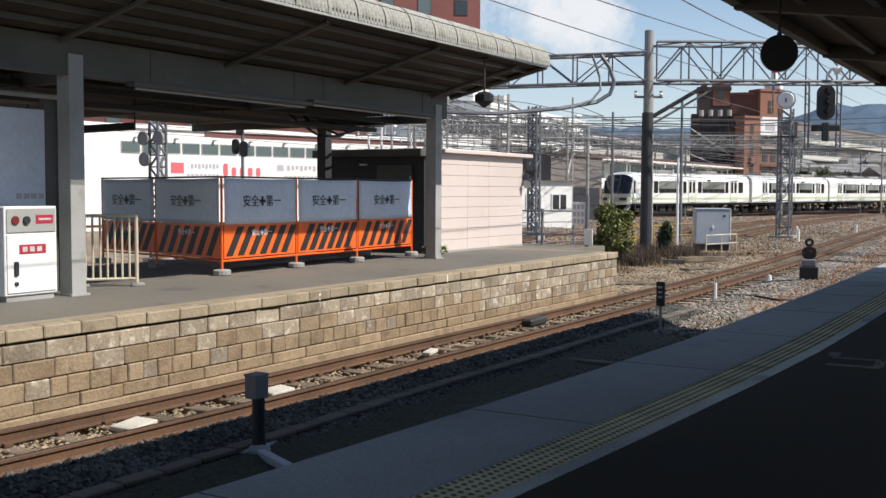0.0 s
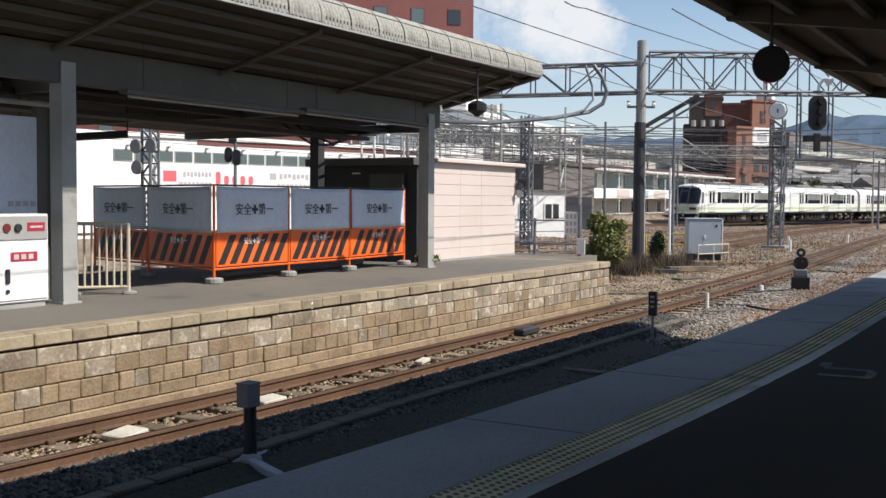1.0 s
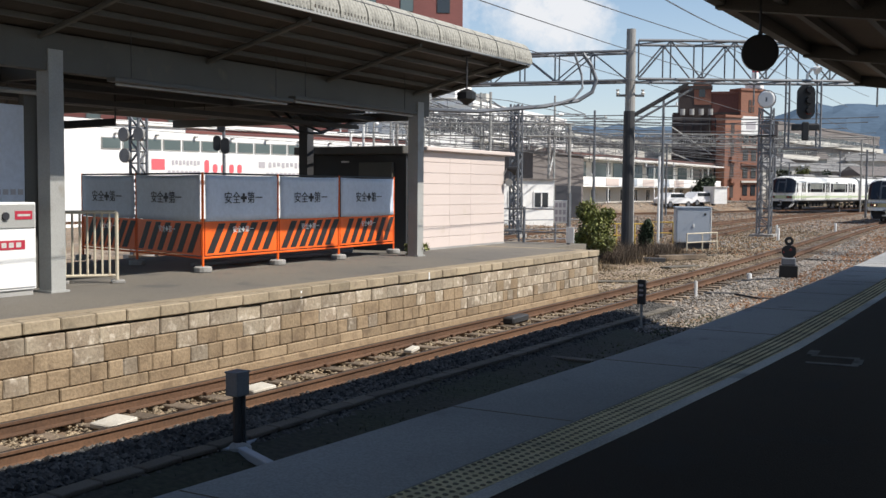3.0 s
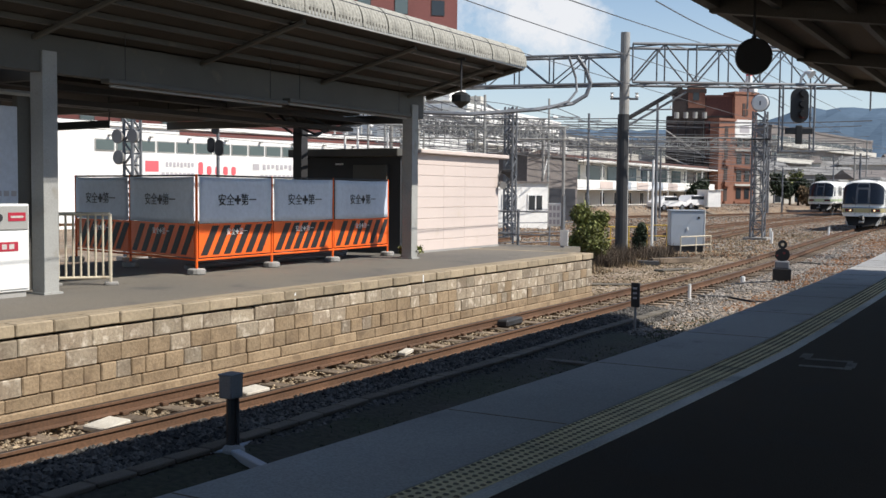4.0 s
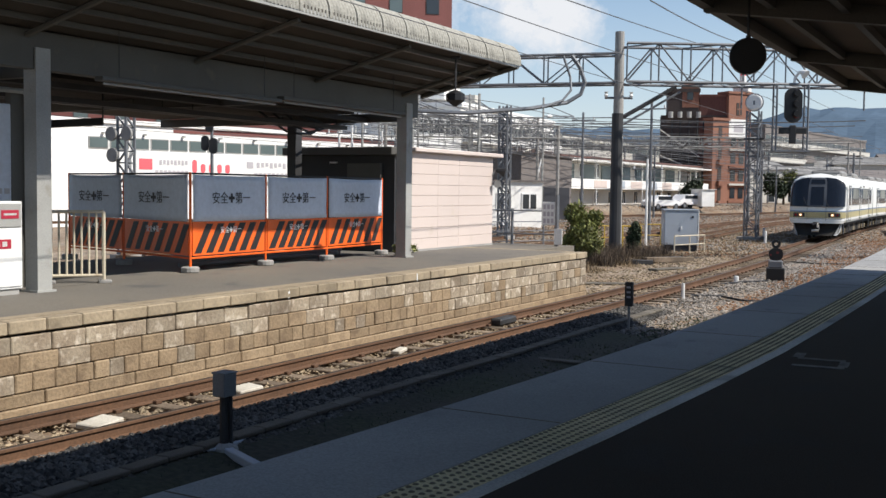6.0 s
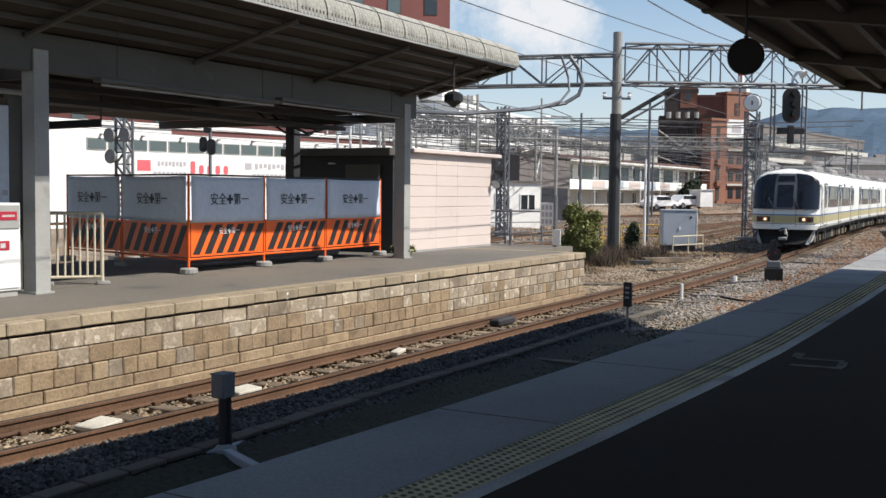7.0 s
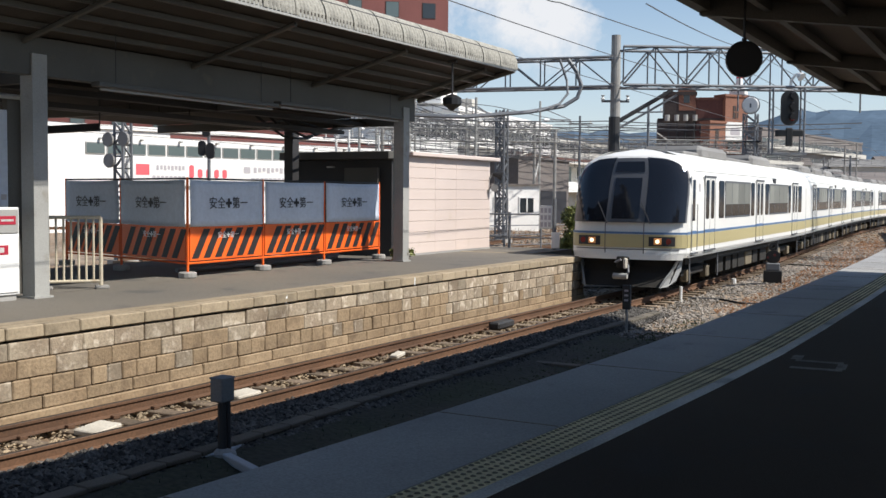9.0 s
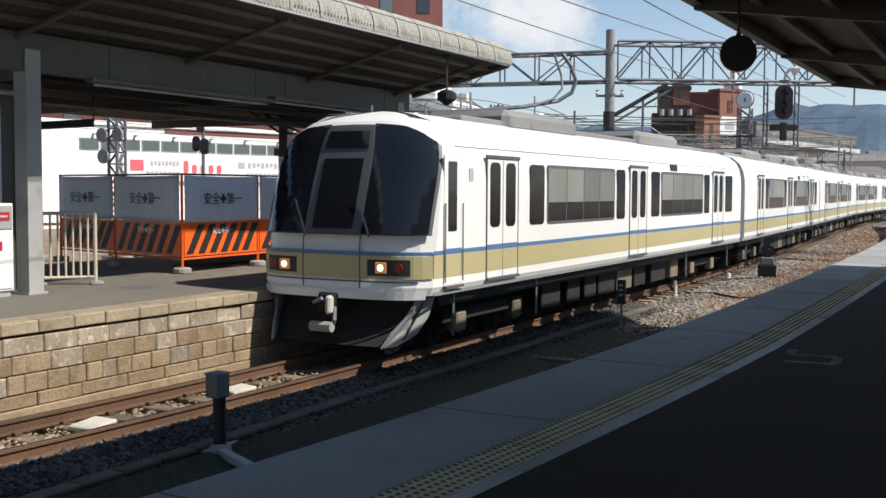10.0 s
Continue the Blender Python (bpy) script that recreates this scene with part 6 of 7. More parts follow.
def make_main_signal():
    p = sight(358, 0, 43)
    root = thing("main_signal", pose(p.x, p.y, 0, 0, 0, 22), "black colour-light signal hung in a steel cage", "signal")
    for x in (-0.62, 0.62):
        for y in (-0.3, 0.5):
            part("cage_bar", T([(x, y, 4.2), (x, y, 6.95)], 0.04), M["galv"], root)
        for k in range(7):
            part("cage_rung", T([(x, -0.3, 4.3 + 0.42 * k), (x, 0.5, 4.5 + 0.42 * k)], 0.022), M["galv"], root)
    part("platform", B(-0.7, 0.7, -0.5, 0.6, 4.22, 4.30), M["galv"], root, "small steel service platform")
    hd = part("signal_head", rrect(bmesh.new(), 0, 0, 0.70, 1.40, 0.34, -0.06, 0.06, 8), M["black"], root, "oval black signal head")
    hd.matrix_local = pose(0, -0.45, 6.1, 0, 0, 90)
    for dz, nm in ((0.42, "ink"), (0.0, "ink"), (-0.4, "lensred")):
        ln = part("signal_lens", tube(bmesh.new(), [(0.1, -0.57, 6.1 + dz), (0.1, -0.515, 6.1 + dz)], 0.12, 14), M[nm], root)
        part("hood", tube(bmesh.new(), [(0.1, -0.8, 6.14 + dz), (0.1, -0.515, 6.16 + dz)], [0.13, 0.15], 10), M["black"], ln)
    part("cross_board", B(-0.55, 0.55, -0.5, -0.42, 4.95, 5.2, 0.03), M["black"], root, "black cross board")
    part("lower_head", B(-0.14, 0.14, -0.52, -0.4, 4.55, 5.3, 0.04), M["black"], root)
    part("lamp_arm", T([(0.1, 0, 6.95), (0.12, 0, 7.25), (0.3, 0, 7.5)], 0.06, 7), M["white"], root)
    part("floodlight", tube(bmesh.new(), [(0.3, -0.1, 7.5), (0.45, -0.15, 7.42), (0.5, -0.2, 7.36)], [0.06, 0.16, 0.2], 10), M["white"], root, "white floodlight")
    return root


make_main_signal()

for az, el_top, d, r, name in ((225, 88, 58, 0.09, "slim grey steel pole"), (222, 32, 52, 0.07, "pale marker pole with base"), (160, 75, 70, 0.1, "slim grey steel pole"), (-4, 68, 60, 0.1, "slim grey steel pole"), (420, 40, 105, 0.12, "slim grey steel pole"), (-30, 55, 55, 0.06, "pale steel pole"), (-58, 62, 52, 0.07, "pale steel pole"), (-70, 62, 53, 0.07, "pale steel pole"), (332, 45, 120, 0.14, "grey concrete pole"), (338, 45, 150, 0.14, "grey concrete pole")):
    t = sight(az, el_top, d)
    o = thing("line_pole", pose(t.x, t.y, 0.1), name + " of the overhead lines", "pole", "overhead line poles")
    part("shaft", tube(bmesh.new(), [(0, 0, -0.2), (0, 0, t.z - 0.1)], [r, r * 0.8], 8), M["white" if "pale" in name else "galv"], o)
    part("cross_arm", T([(-0.8, 0, t.z - 0.6), (0.8, 0.2, t.z - 0.6)], r * 0.45, 5), M["galv"], o)
    for e in (-0.7, 0.7):
        part("insulator", tube(bmesh.new(), [(e, 0.1, t.z - 0.58), (e, 0.1, t.z - 0.4)], r * 0.6, 6), M["white"], o)


def make_wire(pts, r, label="dark overhead line wire", sag=0.0, n=10):
    out = []
    for a, b in zip(pts[:-1], pts[1:]):
        for k in range(n):
            u = k / n
            v = Vector(a).lerp(Vector(b), u)
            v.z -= sag * 4 * u * (1 - u)
            out.append(v)
    out.append(Vector(pts[-1]))
    bm = tube(bmesh.new(), [v - out[0] for v in out], r, 4)
    o = part("overhead_wire", bm, M["wire"])
    o.matrix_world = Matrix.Translation(out[0])
    return tagged(o, label, "wire", "overhead wires")


# wires along the tracks
make_wire([(-9.3, -5, 6.3), (-9.6, 44.0, 6.4), (-11.2, 90, 6.4), (-13.5, 140, 6.4)], 0.011, sag=0.3)
make_wire([(-8.8, -5, 5.3), (-9.6, 44.0, 5.3), (-11.2, 90, 5.3), (-13.5, 140, 5.3)], 0.009)
make_wire([sight(120, 187, 34), sight(139, 181, 36), sight(280, 138, 62), sight(400, 80, 110)], 0.022, sag=0.05)
make_wire([sight(221, 181, 30), sight(320, 140, 60), sight(420, 90, 110)], 0.02, sag=0.2)
wr = random.Random(21)
for k in range(9):
    x0 = -19 - 2.4 * k
    for z in (5.3, 6.2 + 0.1 * (k % 3)):
        make_wire([(x0 - 1.0, -2, z), (x0 - 0.8, 40, z), (x0 - 1 - k * 0.5, 90, z), (x0 + 2 - k, 150, z)], 0.017, sag=0.25 if z > 5.5 else 0.02)
# cross spans with droppers and light beams over the yard
for d, el0, el1, a0, a1 in ((58, 68, 66, -40, 420), (66, 58, 60, -40, 400), (74, 50, 52, -60, 420), (84, 42, 44, -20, 430), (95, 52, 50, -10, 430), (52, 74, 71, -60, 430), (110, 36, 38, 60, 430), (62, 45, 47, -60, 300)):
    make_wire([sight(a0, el0, d), sight((a0 + a1) / 2, (el0 + el1) / 2 - 2, d), sight(a1, el1, d)], 0.03, "grey cross-span wire over the yard", sag=0.15)
for k in range(16):
    d = wr.uniform(50, 130)
    e0 = wr.uniform(26, 72)
    a0 = wr.uniform(-60, 200)
    make_wire([sight(a0, e0, d), sight(a0 + wr.uniform(120, 260), e0 + wr.uniform(-5, 5), d * wr.uniform(0.9, 1.15))], 0.02 + 0.00012 * d, "grey cross-span wire over the yard", sag=wr.uniform(0.05, 0.5))
for d, el, a0, a1, h in ((60, 50, -30, 140, 0.7), (88, 44, 130, 324, 0.8), (120, 42, 150, 420, 0.9), (72, 58, -20, 120, 0.8), (150, 44, 230, 430, 1.2)):
    a, b = sight(a0, el, d), sight(a1, el, d)
    o = thing("portal_beam", pose(*a), "far grey lattice portal beam over the tracks", "gantry", "far portal beams")
    part("truss", lattice(bmesh.new(), (0, 0, 0), b - a, 0.6, h, 22, 0.034), M["column"], o)
    for v in (0.02, 0.98):
        q = (b - a) * v
        part("leg", tube(bmesh.new(), [(q.x, q.y, -a.z + 0.2), (q.x, q.y, h)], 0.1, 8), M["concrete"], o)


def make_catenary(a, b, drop, r, n):
    """A sagging carrier wire, a level contact wire and the droppers between them."""
    a, b = Vector(a), Vector(b)
    bm = bmesh.new()
    up, low = [], []
    for k in range(n + 1):
        u = k / n
        v = (b - a) * u
        low.append(v.copy())
        up.append(v + Vector((0, 0, drop * (1 - 2.6 * u * (1 - u)))))
    tube(bm, up, r, 4)
    tube(bm, low, r, 4)
    for k in range(1, n):
        tube(bm, [up[k], low[k]], r * 0.7, 4)
    o = part("overhead_catenary", bm, M["wire"])
    o.matrix_world = Matrix.Translation(a)
    return tagged(o, "grey overhead catenary wires with droppers", "wire", "overhead catenaries")


kr = random.Random(5)
for k in range(22):
    d0 = kr.uniform(44, 70)
    a0, e0 = kr.uniform(-60, 60), kr.uniform(40, 74)
    d1 = d0 * kr.uniform(1.3, 2.0)
    make_catenary(sight(a0, e0, d0), sight(a0 + kr.uniform(120, 300), e0 * d0 / d1 + kr.uniform(-3, 3), d1), kr.uniform(0.8, 1.4), 0.02, 12)
for k in range(12):
    d0 = kr.uniform(60, 110)
    a0, e0 = kr.uniform(150, 330), kr.uniform(14, 52)
    make_catenary(sight(a0, e0, d0), sight(a0 + kr.uniform(90, 200), e0 * 0.75, d0 * 1.4), kr.uniform(0.8, 1.3), 0.022, 12)
for k in range(14):
    d0, az, el = kr.uniform(48, 85), kr.uniform(-55, 130), kr.uniform(42, 72)
    p_, q_ = sight(az, el, d0), sight(az + kr.uniform(12, 40), el + kr.uniform(-3, 6), d0 * 1.02)
    o = thing("bracket_arm", pose(*p_), "grey hinged bracket arm with white insulators", "bracket", "overhead line bracket arms")
    part("arm", tube(bmesh.new(), [(0, 0, 0), q_ - p_], 0.045, 5), M["galv"], o)
    part("stay", tube(bmesh.new(), [(0, 0, 0.8), q_ - p_], 0.03, 5), M["galv"], o)
    part("post", tube(bmesh.new(), [(0, 0, -p_.z + 0.1), (0, 0, 1.2)], 0.07, 6), M["column"], o)
    part("insulator", tube(bmesh.new(), [(q_ - p_) * 0.12, (q_ - p_) * 0.2, (q_ - p_) * 0.28], [0.07, 0.11, 0.07], 7), M["white"], o, "white insulator")


sr = random.Random(77)
for k in range(10):
    d = sr.uniform(85, 135)
    v = sight(sr.uniform(-40, 440), 0, 122 if k == 6 else d)
    h = sr.uniform(5.5, 8.0)
    o = thing("line_pole", pose(v.x, v.y, 0.1), "slim overhead line pole with brackets and insulators", "pole", "overhead line poles")
    part("shaft", tube(bmesh.new(), [(0, 0, -0.3), (0, 0, h)], [0.11, 0.08], 7), M[sr.choice(("galv", "galv", "concrete", "white"))], o)
    for j in range(sr.randint(1, 3)):
        z = h - 0.3 - 0.75 * j
        L = sr.choice((-1, 1)) * sr.uniform(1.2, 2.6)
        part("bracket_arm", tube(bmesh.new(), [(0, 0, z), (L, L * 0.4, z + 0.15)], 0.04, 5), M["galv"], o)
        part("stay", tube(bmesh.new(), [(0, 0, z - 0.9), (L, L * 0.4, z + 0.1)], 0.03, 5), M["galv"], o)
        part("insulator", tube(bmesh.new(), [(L * 0.6, L * 0.24, z + 0.1), (L * 0.75, L * 0.3, z + 0.1)], 0.09, 7), M["white"], o, "white insulator")


# ---------------- buildings ----------------
def make_building(p, q, z0, z1, depth, wall, label, rows=(), cols=0, win=(1.6, 1.2), name="building", roof=None, parapet=0.4, frame="facade", pane="pane_dark", balcony=False, group=""):
    """A block whose front runs from p to q; rows are the heights of window sills."""
    p, q = Vector((p[0], p[1], 0)), Vector((q[0], q[1], 0))
    L = (q - p).length
    rz = math.degrees(math.atan2(q.y - p.y, q.x - p.x))
    root = thing(name, Matrix.Translation((p.x, p.y, z0)) @ pose(0, 0, 0, 0, 0, rz), label, "building", group)
    H = z1 - z0
    part("wall", B(0, L, 0, depth, 0, H), M[wall], root)
    rf = bmesh.new()
    box(rf, -0.15, L + 0.15, -0.15, depth + 0.15, H, H + parapet)
    part("roof", rf, M[roof or wall], root, "flat roof edge")
    for z in rows:
        if balcony:
            bl = part("balcony", B(0.2, L - 0.2, -1.0, -0.02, z - 0.35, z + 0.55), M[frame], root, "white balcony front")
            # dark strip on the wall paints the shade above the balcony front
            part("balcony_shadow_gap", B(0.3, L - 0.3, -0.012, 0.0, z + 0.56, z + 1.5), M[pane], root)
        for i in range(cols):
            c = L * (i + 0.5) / cols
            w = part("window", B(c - win[0] / 2 - 0.08, c + win[0] / 2 + 0.08, -0.05, 0.0, z - 0.08, z + win[1] + 0.08), M[frame], root, "framed window")
            part("pane", B(c - win[0] / 2, c + win[0] / 2, -0.07, -0.05, z, z + win[1]), M[pane], w)
            part("mullion", B(c - 0.04, c + 0.04, -0.09, -0.07, z, z + win[1]), M[frame], w)
    return root


def xy(az, d):
    v = sight(az, 0, d)
    return (v.x, v.y)


# white hall with a window row and a sign band behind the far platform
hall = make_building(xy(-440, 56.5), xy(-15, 80), 0.0, 6.2, 9, "facade", "long white station hall with a window row and advertising sign", (4.72,), 0, name="station_hall", parapet=0.25)
hp, hq = Vector((*xy(-440, 56.5), 0)), Vector((*xy(-15, 80), 0))
HL = (hq - hp).length
for i in range(17):
    c = 8.95 + 1.36 * i
    wdw = part("window", B(c - 0.62, c + 0.62, -0.05, 0.0, 4.72, 5.42), M["column"], hall, "grey-green framed window")
    part("pane", B(c - 0.56, c + 0.56, -0.07, -0.05, 4.78, 5.36), M["pane"], wdw)
    if i % 2 == 0:
        lampb = part("wall_lamp", B(c + 0.2, c + 0.35, -0.28, 0.0, 5.58, 5.68), M["column"], hall, "grey wall lamp")
part("upper_strip", B(14, HL, -0.02, 0.0, 5.85, 6.15), M["brownbrick"], hall, "red-brown strip below the eaves")
sign = part("advertising_sign", B(11.0, 23.6, -0.2, -0.02, 2.9, 4.62), M["white"], hall, "white advertising sign with red and grey print")
part("red_mark", B(11.5, 12.4, -0.22, -0.2, 3.55, 4.2), M["pinkred"], sign)
for i in range(5):
    c = 15.2 + 0.62 * i
    part("red_mark", rrect(bmesh.new(), 0, 0, 0.34, 0.8 if i == 0 else 0.55, 0.15, -0.01, 0.01), M["pinkred"], sign, "red rounded word shape").matrix_local = pose(c + 0.2, -0.21, 3.82 if i == 0 else 3.7, 0, 0, 90)
for x0, x1, z0, z1 in ((19.4, 19.9, 3.8, 4.2),):
    part("print_frame", B(x0, x1, -0.22, -0.2, z0, z1), M["signgrey"], sign)
for k in range(8):
    part("print_bar", B(12.9 + 0.26 * k, 13.06 + 0.26 * k, -0.22, -0.2, 3.85 + 0.05 * (k % 2), 4.15), M["signgrey"], sign)
    part("print_bar", B(20.2 + 0.36 * k, 20.42 + 0.36 * k, -0.22, -0.2, 3.82 + 0.06 * (k % 3), 4.18), M["signgrey"], sign)
    part("print_bar", B(12.6 + 0.3 * k, 12.82 + 0.3 * k, -0.22, -0.2, 3.38, 3.52), M["signgrey"], sign)
    part("print_bar", B(20.0 + 0.36 * k, 20.26 + 0.36 * k, -0.22, -0.2, 3.35, 3.5), M["signgrey"], sign)

# red-brown tower block
tw = make_building(xy(-420, 108), xy(34.5, 118), 0, 46, 22, "brownbrick", "tall red-brown tower block with small windows", (), 0, name="tower_block")
TL = (Vector((*xy(34.5, 118), 0)) - Vector((*xy(-420, 108), 0))).length
for j in range(9):
    for i in range(12):
        c = TL - 2.2 - 4.1 * i
        z = 9.2 + 3.15 * j
        wdw = part("window", B(c - 0.75, c + 0.75, -0.05, 0.0, z, z + 1.7), M["darkbrown"], tw)
        part("pane", B(c - 0.68, c + 0.68, -0.07, -0.05, z + 0.06, z + 1.64), M["pane_dark" if i in (0, 3, 4) else "pane"], wdw)

# white flats
make_building(xy(-8, 82), xy(44, 85), 0, 8.3, 5, "facade", "white apartment block with small windows", (4.4, 7.0), 5, (0.9, 1.0), "apartment_block")
fl = make_building(xy(44, 90), xy(132, 113), 0, 9.6, 12, "facade", "white apartment block with a flat roof", (1.4, 4.2, 7.0), 6, (1.5, 1.5), "apartment_block", balcony=True)
part("rooftop_hut", B(1, 4.5, 2, 6, 10.4, 11.6), M["facade"], fl)
part("rooftop_hut", B(5.6, 6.6, 1, 2, 10.4, 11.1), M["facade_grey"], fl)
make_building(xy(131, 125), xy(245, 156), 0.3, 8.8, 9, "facade_grey", "long cream-grey apartment block", (1.6, 4.3, 6.9), 11, (1.6, 1.4), "apartment_block", balcony=True, frame="facade_grey")
make_building(xy(334, 185), xy(431, 238), 0.3, 14.4, 12, "roofsheet", "far cream-grey apartment block with balcony bands", (2.5, 5.4, 8.3, 11.2), 10, (1.8, 1.5), "apartment_block", balcony=True, frame="facade_grey")

# grey warehouse with a dark open front and a small white shed
wh = make_building(xy(102, 73), xy(150, 83), 0.2, 5.1, 8, "roofsheet", "grey-brown sheeted warehouse with a black panel for the shade in an open bay", (), 0, name="warehouse", parapet=0.15)
# flat black slab shows the unlit inside of the open bay
part("open_bay", B(4.6, 10.6, -0.03, 0.0, 0.0, 2.6), M["ink"], wh, "black panel for the shade in an open bay")
part("gable", tube(bmesh.new(), [(0, -0.1, 5.0), (2.2, -0.1, 5.35), (4.4, -0.1, 5.0)], 0.08, 5), M["facade_grey"], wh)
part("drain_pipe", T([(2.6, -0.12, 2.8), (3.9, -0.12, 4.9)], 0.05), M["white"], wh)
ws = make_building(xy(74, 66), xy(122, 67), 0.1, 3.1, 4, "facade", "small white yard shed with a thin roof", (1.3,), 2, (0.9, 0.9), "yard_shed", roof="roofsheet", parapet=0.1)
# two-storey workshop with balcony
bw = make_building(xy(136, 98), xy(274, 138), 0.45, 5.6, 8, "facade_grey", "two-storey railway office with a white balcony front", (0.9, 3.6), 12, (1.0, 1.2), "railway_office", roof="facade", parapet=0.2)
BL = (Vector((*xy(274, 138), 0)) - Vector((*xy(136, 98), 0))).length
part("balcony", B(0.1, BL, -1.3, -0.1, 2.35, 3.3), M["facade"], bw, "white balcony front")
part("balcony_roof", B(-0.3, BL + 0.5, -1.7, -0.1, 5.0, 5.15), M["facade"], bw)
part("pitched_roof", B(0.0, BL + 0.3, -0.4, 7.5, 5.37, 5.56), M["russet"], bw, "dull red sheet roof")
for i in range(9):
    part("store_window", B(0.6 + BL * i / 9, 0.6 + BL * (i + 0.62) / 9, -0.12, -0.02, 3.35, 4.75), M["pane"], bw, "greenish window bay")
for i in range(8):
    part("balcony_post", B(BL * i / 7 - 0.06, BL * i / 7 + 0.06, -1.3, -1.18, 0, 5.0), M["white"], bw)
for i in range(5):
    part("hung_panel", B(6 + 5.2 * i, 9.4 + 5.2 * i, -1.33, -1.3, 2.45, 3.2), M["cabgrey" if i % 2 else "cream"], bw, "faded panel on the balcony")
kb = make_building(xy(275, 109), xy(287, 109.5), 1.15, 2.9, 2, "facade", "small white storage container", (), 0, name="storage_container", parapet=0.05)

# stepped brown building, its lit brick wing and a white sign
bb = make_building(xy(240, 141), xy(270, 140.2), 0.3, 15.9, 5, "darkbrown", "dark brown stepped building block", (), 0, name="brown_building", parapet=0.5)
part("lower_wing", B(-0.8, 0.0, 0.5, 4.5, 0, 12.6), M["darkbrown"], bb)
part("roof_room", B(1.9, 4.1, -0.05, 4, 13.6, 16.9), M["orangebrick"], bb, "lit brick stair head")
part("roof_window", B(2.5, 3.3, -0.12, -0.05, 14.6, 15.6), M["pane_dark"], bb)
for i in range(4):
    part("service_pipe", T([(0.6 + 1.1 * i, -0.15, 1), (0.6 + 1.1 * i, -0.15, 12 + (i % 2))], 0.1), M["dark"], bb)
for i in range(4):
    part("roof_tank", tube(bmesh.new(), [(0.4 + 1.2 * i, -0.5, 12.2), (0.4 + 1.2 * i, -0.5, 13.0)], 0.32, 10), M["column"], bb, "pale roof tank")
part("fire_escape", tube(bmesh.new(), [(-0.9, -0.6, 10.6), (2.0, -0.6, 8.6), (4.3, -0.6, 7.0)], 0.09, 5), M["facade_grey"], bb)
part("fire_escape", tube(bmesh.new(), [(-0.9, -0.6, 7.2), (2.0, -0.6, 6.0), (4.3, -0.6, 5.0)], 0.09, 5), M["facade_grey"], bb)
# this front's dark red-brown already holds its shade
mb = make_building(xy(270.5, 140.2), xy(298, 139.4), 0.3, 15.3, 5, "russet", "red-brown building block, shade put into its colour", (), 0, name="brown_building", parapet=0.3)
for j in range(4):
    part("ledge", B(0, 4.0, -0.2, 0.0, 3.0 + 3.1 * j, 3.25 + 3.1 * j), M["darkbrown"], mb)
    for i in range(2):
        part("window", B(0.5 + 1.8 * i, 1.6 + 1.8 * i, -0.06, 0, 1.2 + 3.1 * j, 2.6 + 3.1 * j), M["pane_dark"], mb, "dark window")
ob = make_building(xy(298.5, 139), xy(320, 140.6), 0.3, 15.7, 2.0, "orangebrick", "orange brick building wing with white sign board", (), 0, name="brick_building", parapet=0.3)
part("upper_window", B(1.3, 2.2, -0.06, 0, 12.6, 14.2), M["darkbrown"], ob, "dark four-pane window")
part("window_bar", B(1.7, 1.8, -0.1, -0.06, 12.6, 14.2), M["orangebrick"], ob)
part("window_bar", B(1.3, 2.2, -0.1, -0.06, 13.35, 13.45), M["orangebrick"], ob)
for j in range(4):
    part("ledge", B(0, 3.4, -0.4, 0.0, 1.0 + 2.3 * j, 1.25 + 2.3 * j), M["facade_grey" if j % 2 else "orangebrick"], ob)
    for i in range(2):
        part("window", B(0.5 + 1.4 * i, 1.3 + 1.4 * i, -0.06, 0, 1.6 + 2.3 * j, 3.0 + 2.3 * j), M["pane_dark"], ob, "dark window")
part("sign_board", B(-0.4, 2.7, -0.6, -0.4, 9.5, 12.0), M["white"], ob, "white sign board")
part("sign_print", B(0.4, 2.0, -0.62, -0.6, 10.3, 11.2), M["signgrey"], ob)
# low brick stair wing before both
lw = make_building(xy(284, 136), xy(299, 137.4), 0.3, 12.0, 1.6, "orangebrick", "orange brick stair wing with stacked balconies", (), 0, name="brick_building", parapet=0.3)
for j in range(4):
    # stair recesses are flat slabs coloured as dark as their shade
    part("opening", B(1.0, 1.6, -0.05, 0, 1.0 + 2.7 * j, 2.9 + 2.7 * j), M["darkbrown"], lw, "dark slab for a shaded stair opening")
    part("rail_panel", B(0.9, 1.9, -0.4, 0.0, 0.5 + 2.7 * j, 1.3 + 2.7 * j), M["orangebrick"], lw)
rt = sight(311, 110, 140.9)
rtw = thing("water_tower", pose(rt.x, rt.y, 16.0), "red and white rooftop chimney tower", "tower")
for k in range(4):
    part("band", tube(bmesh.new(), [(0, 0.1, 0.95 + 1.3 * k), (0, 0.1, 2.24 + 1.3 * k)], [0.5 - 0.08 * k, 0.43 - 0.08 * k], 8), M["pinkred" if k % 2 else "white"], rtw)
part("tank", B(-1.1, 1.0, -0.7, 0.9, 0.0, 0.95, 0.1), M["white"], rtw, "white roof tank")

# small houses filling the town behind the yard
hr = random.Random(33)
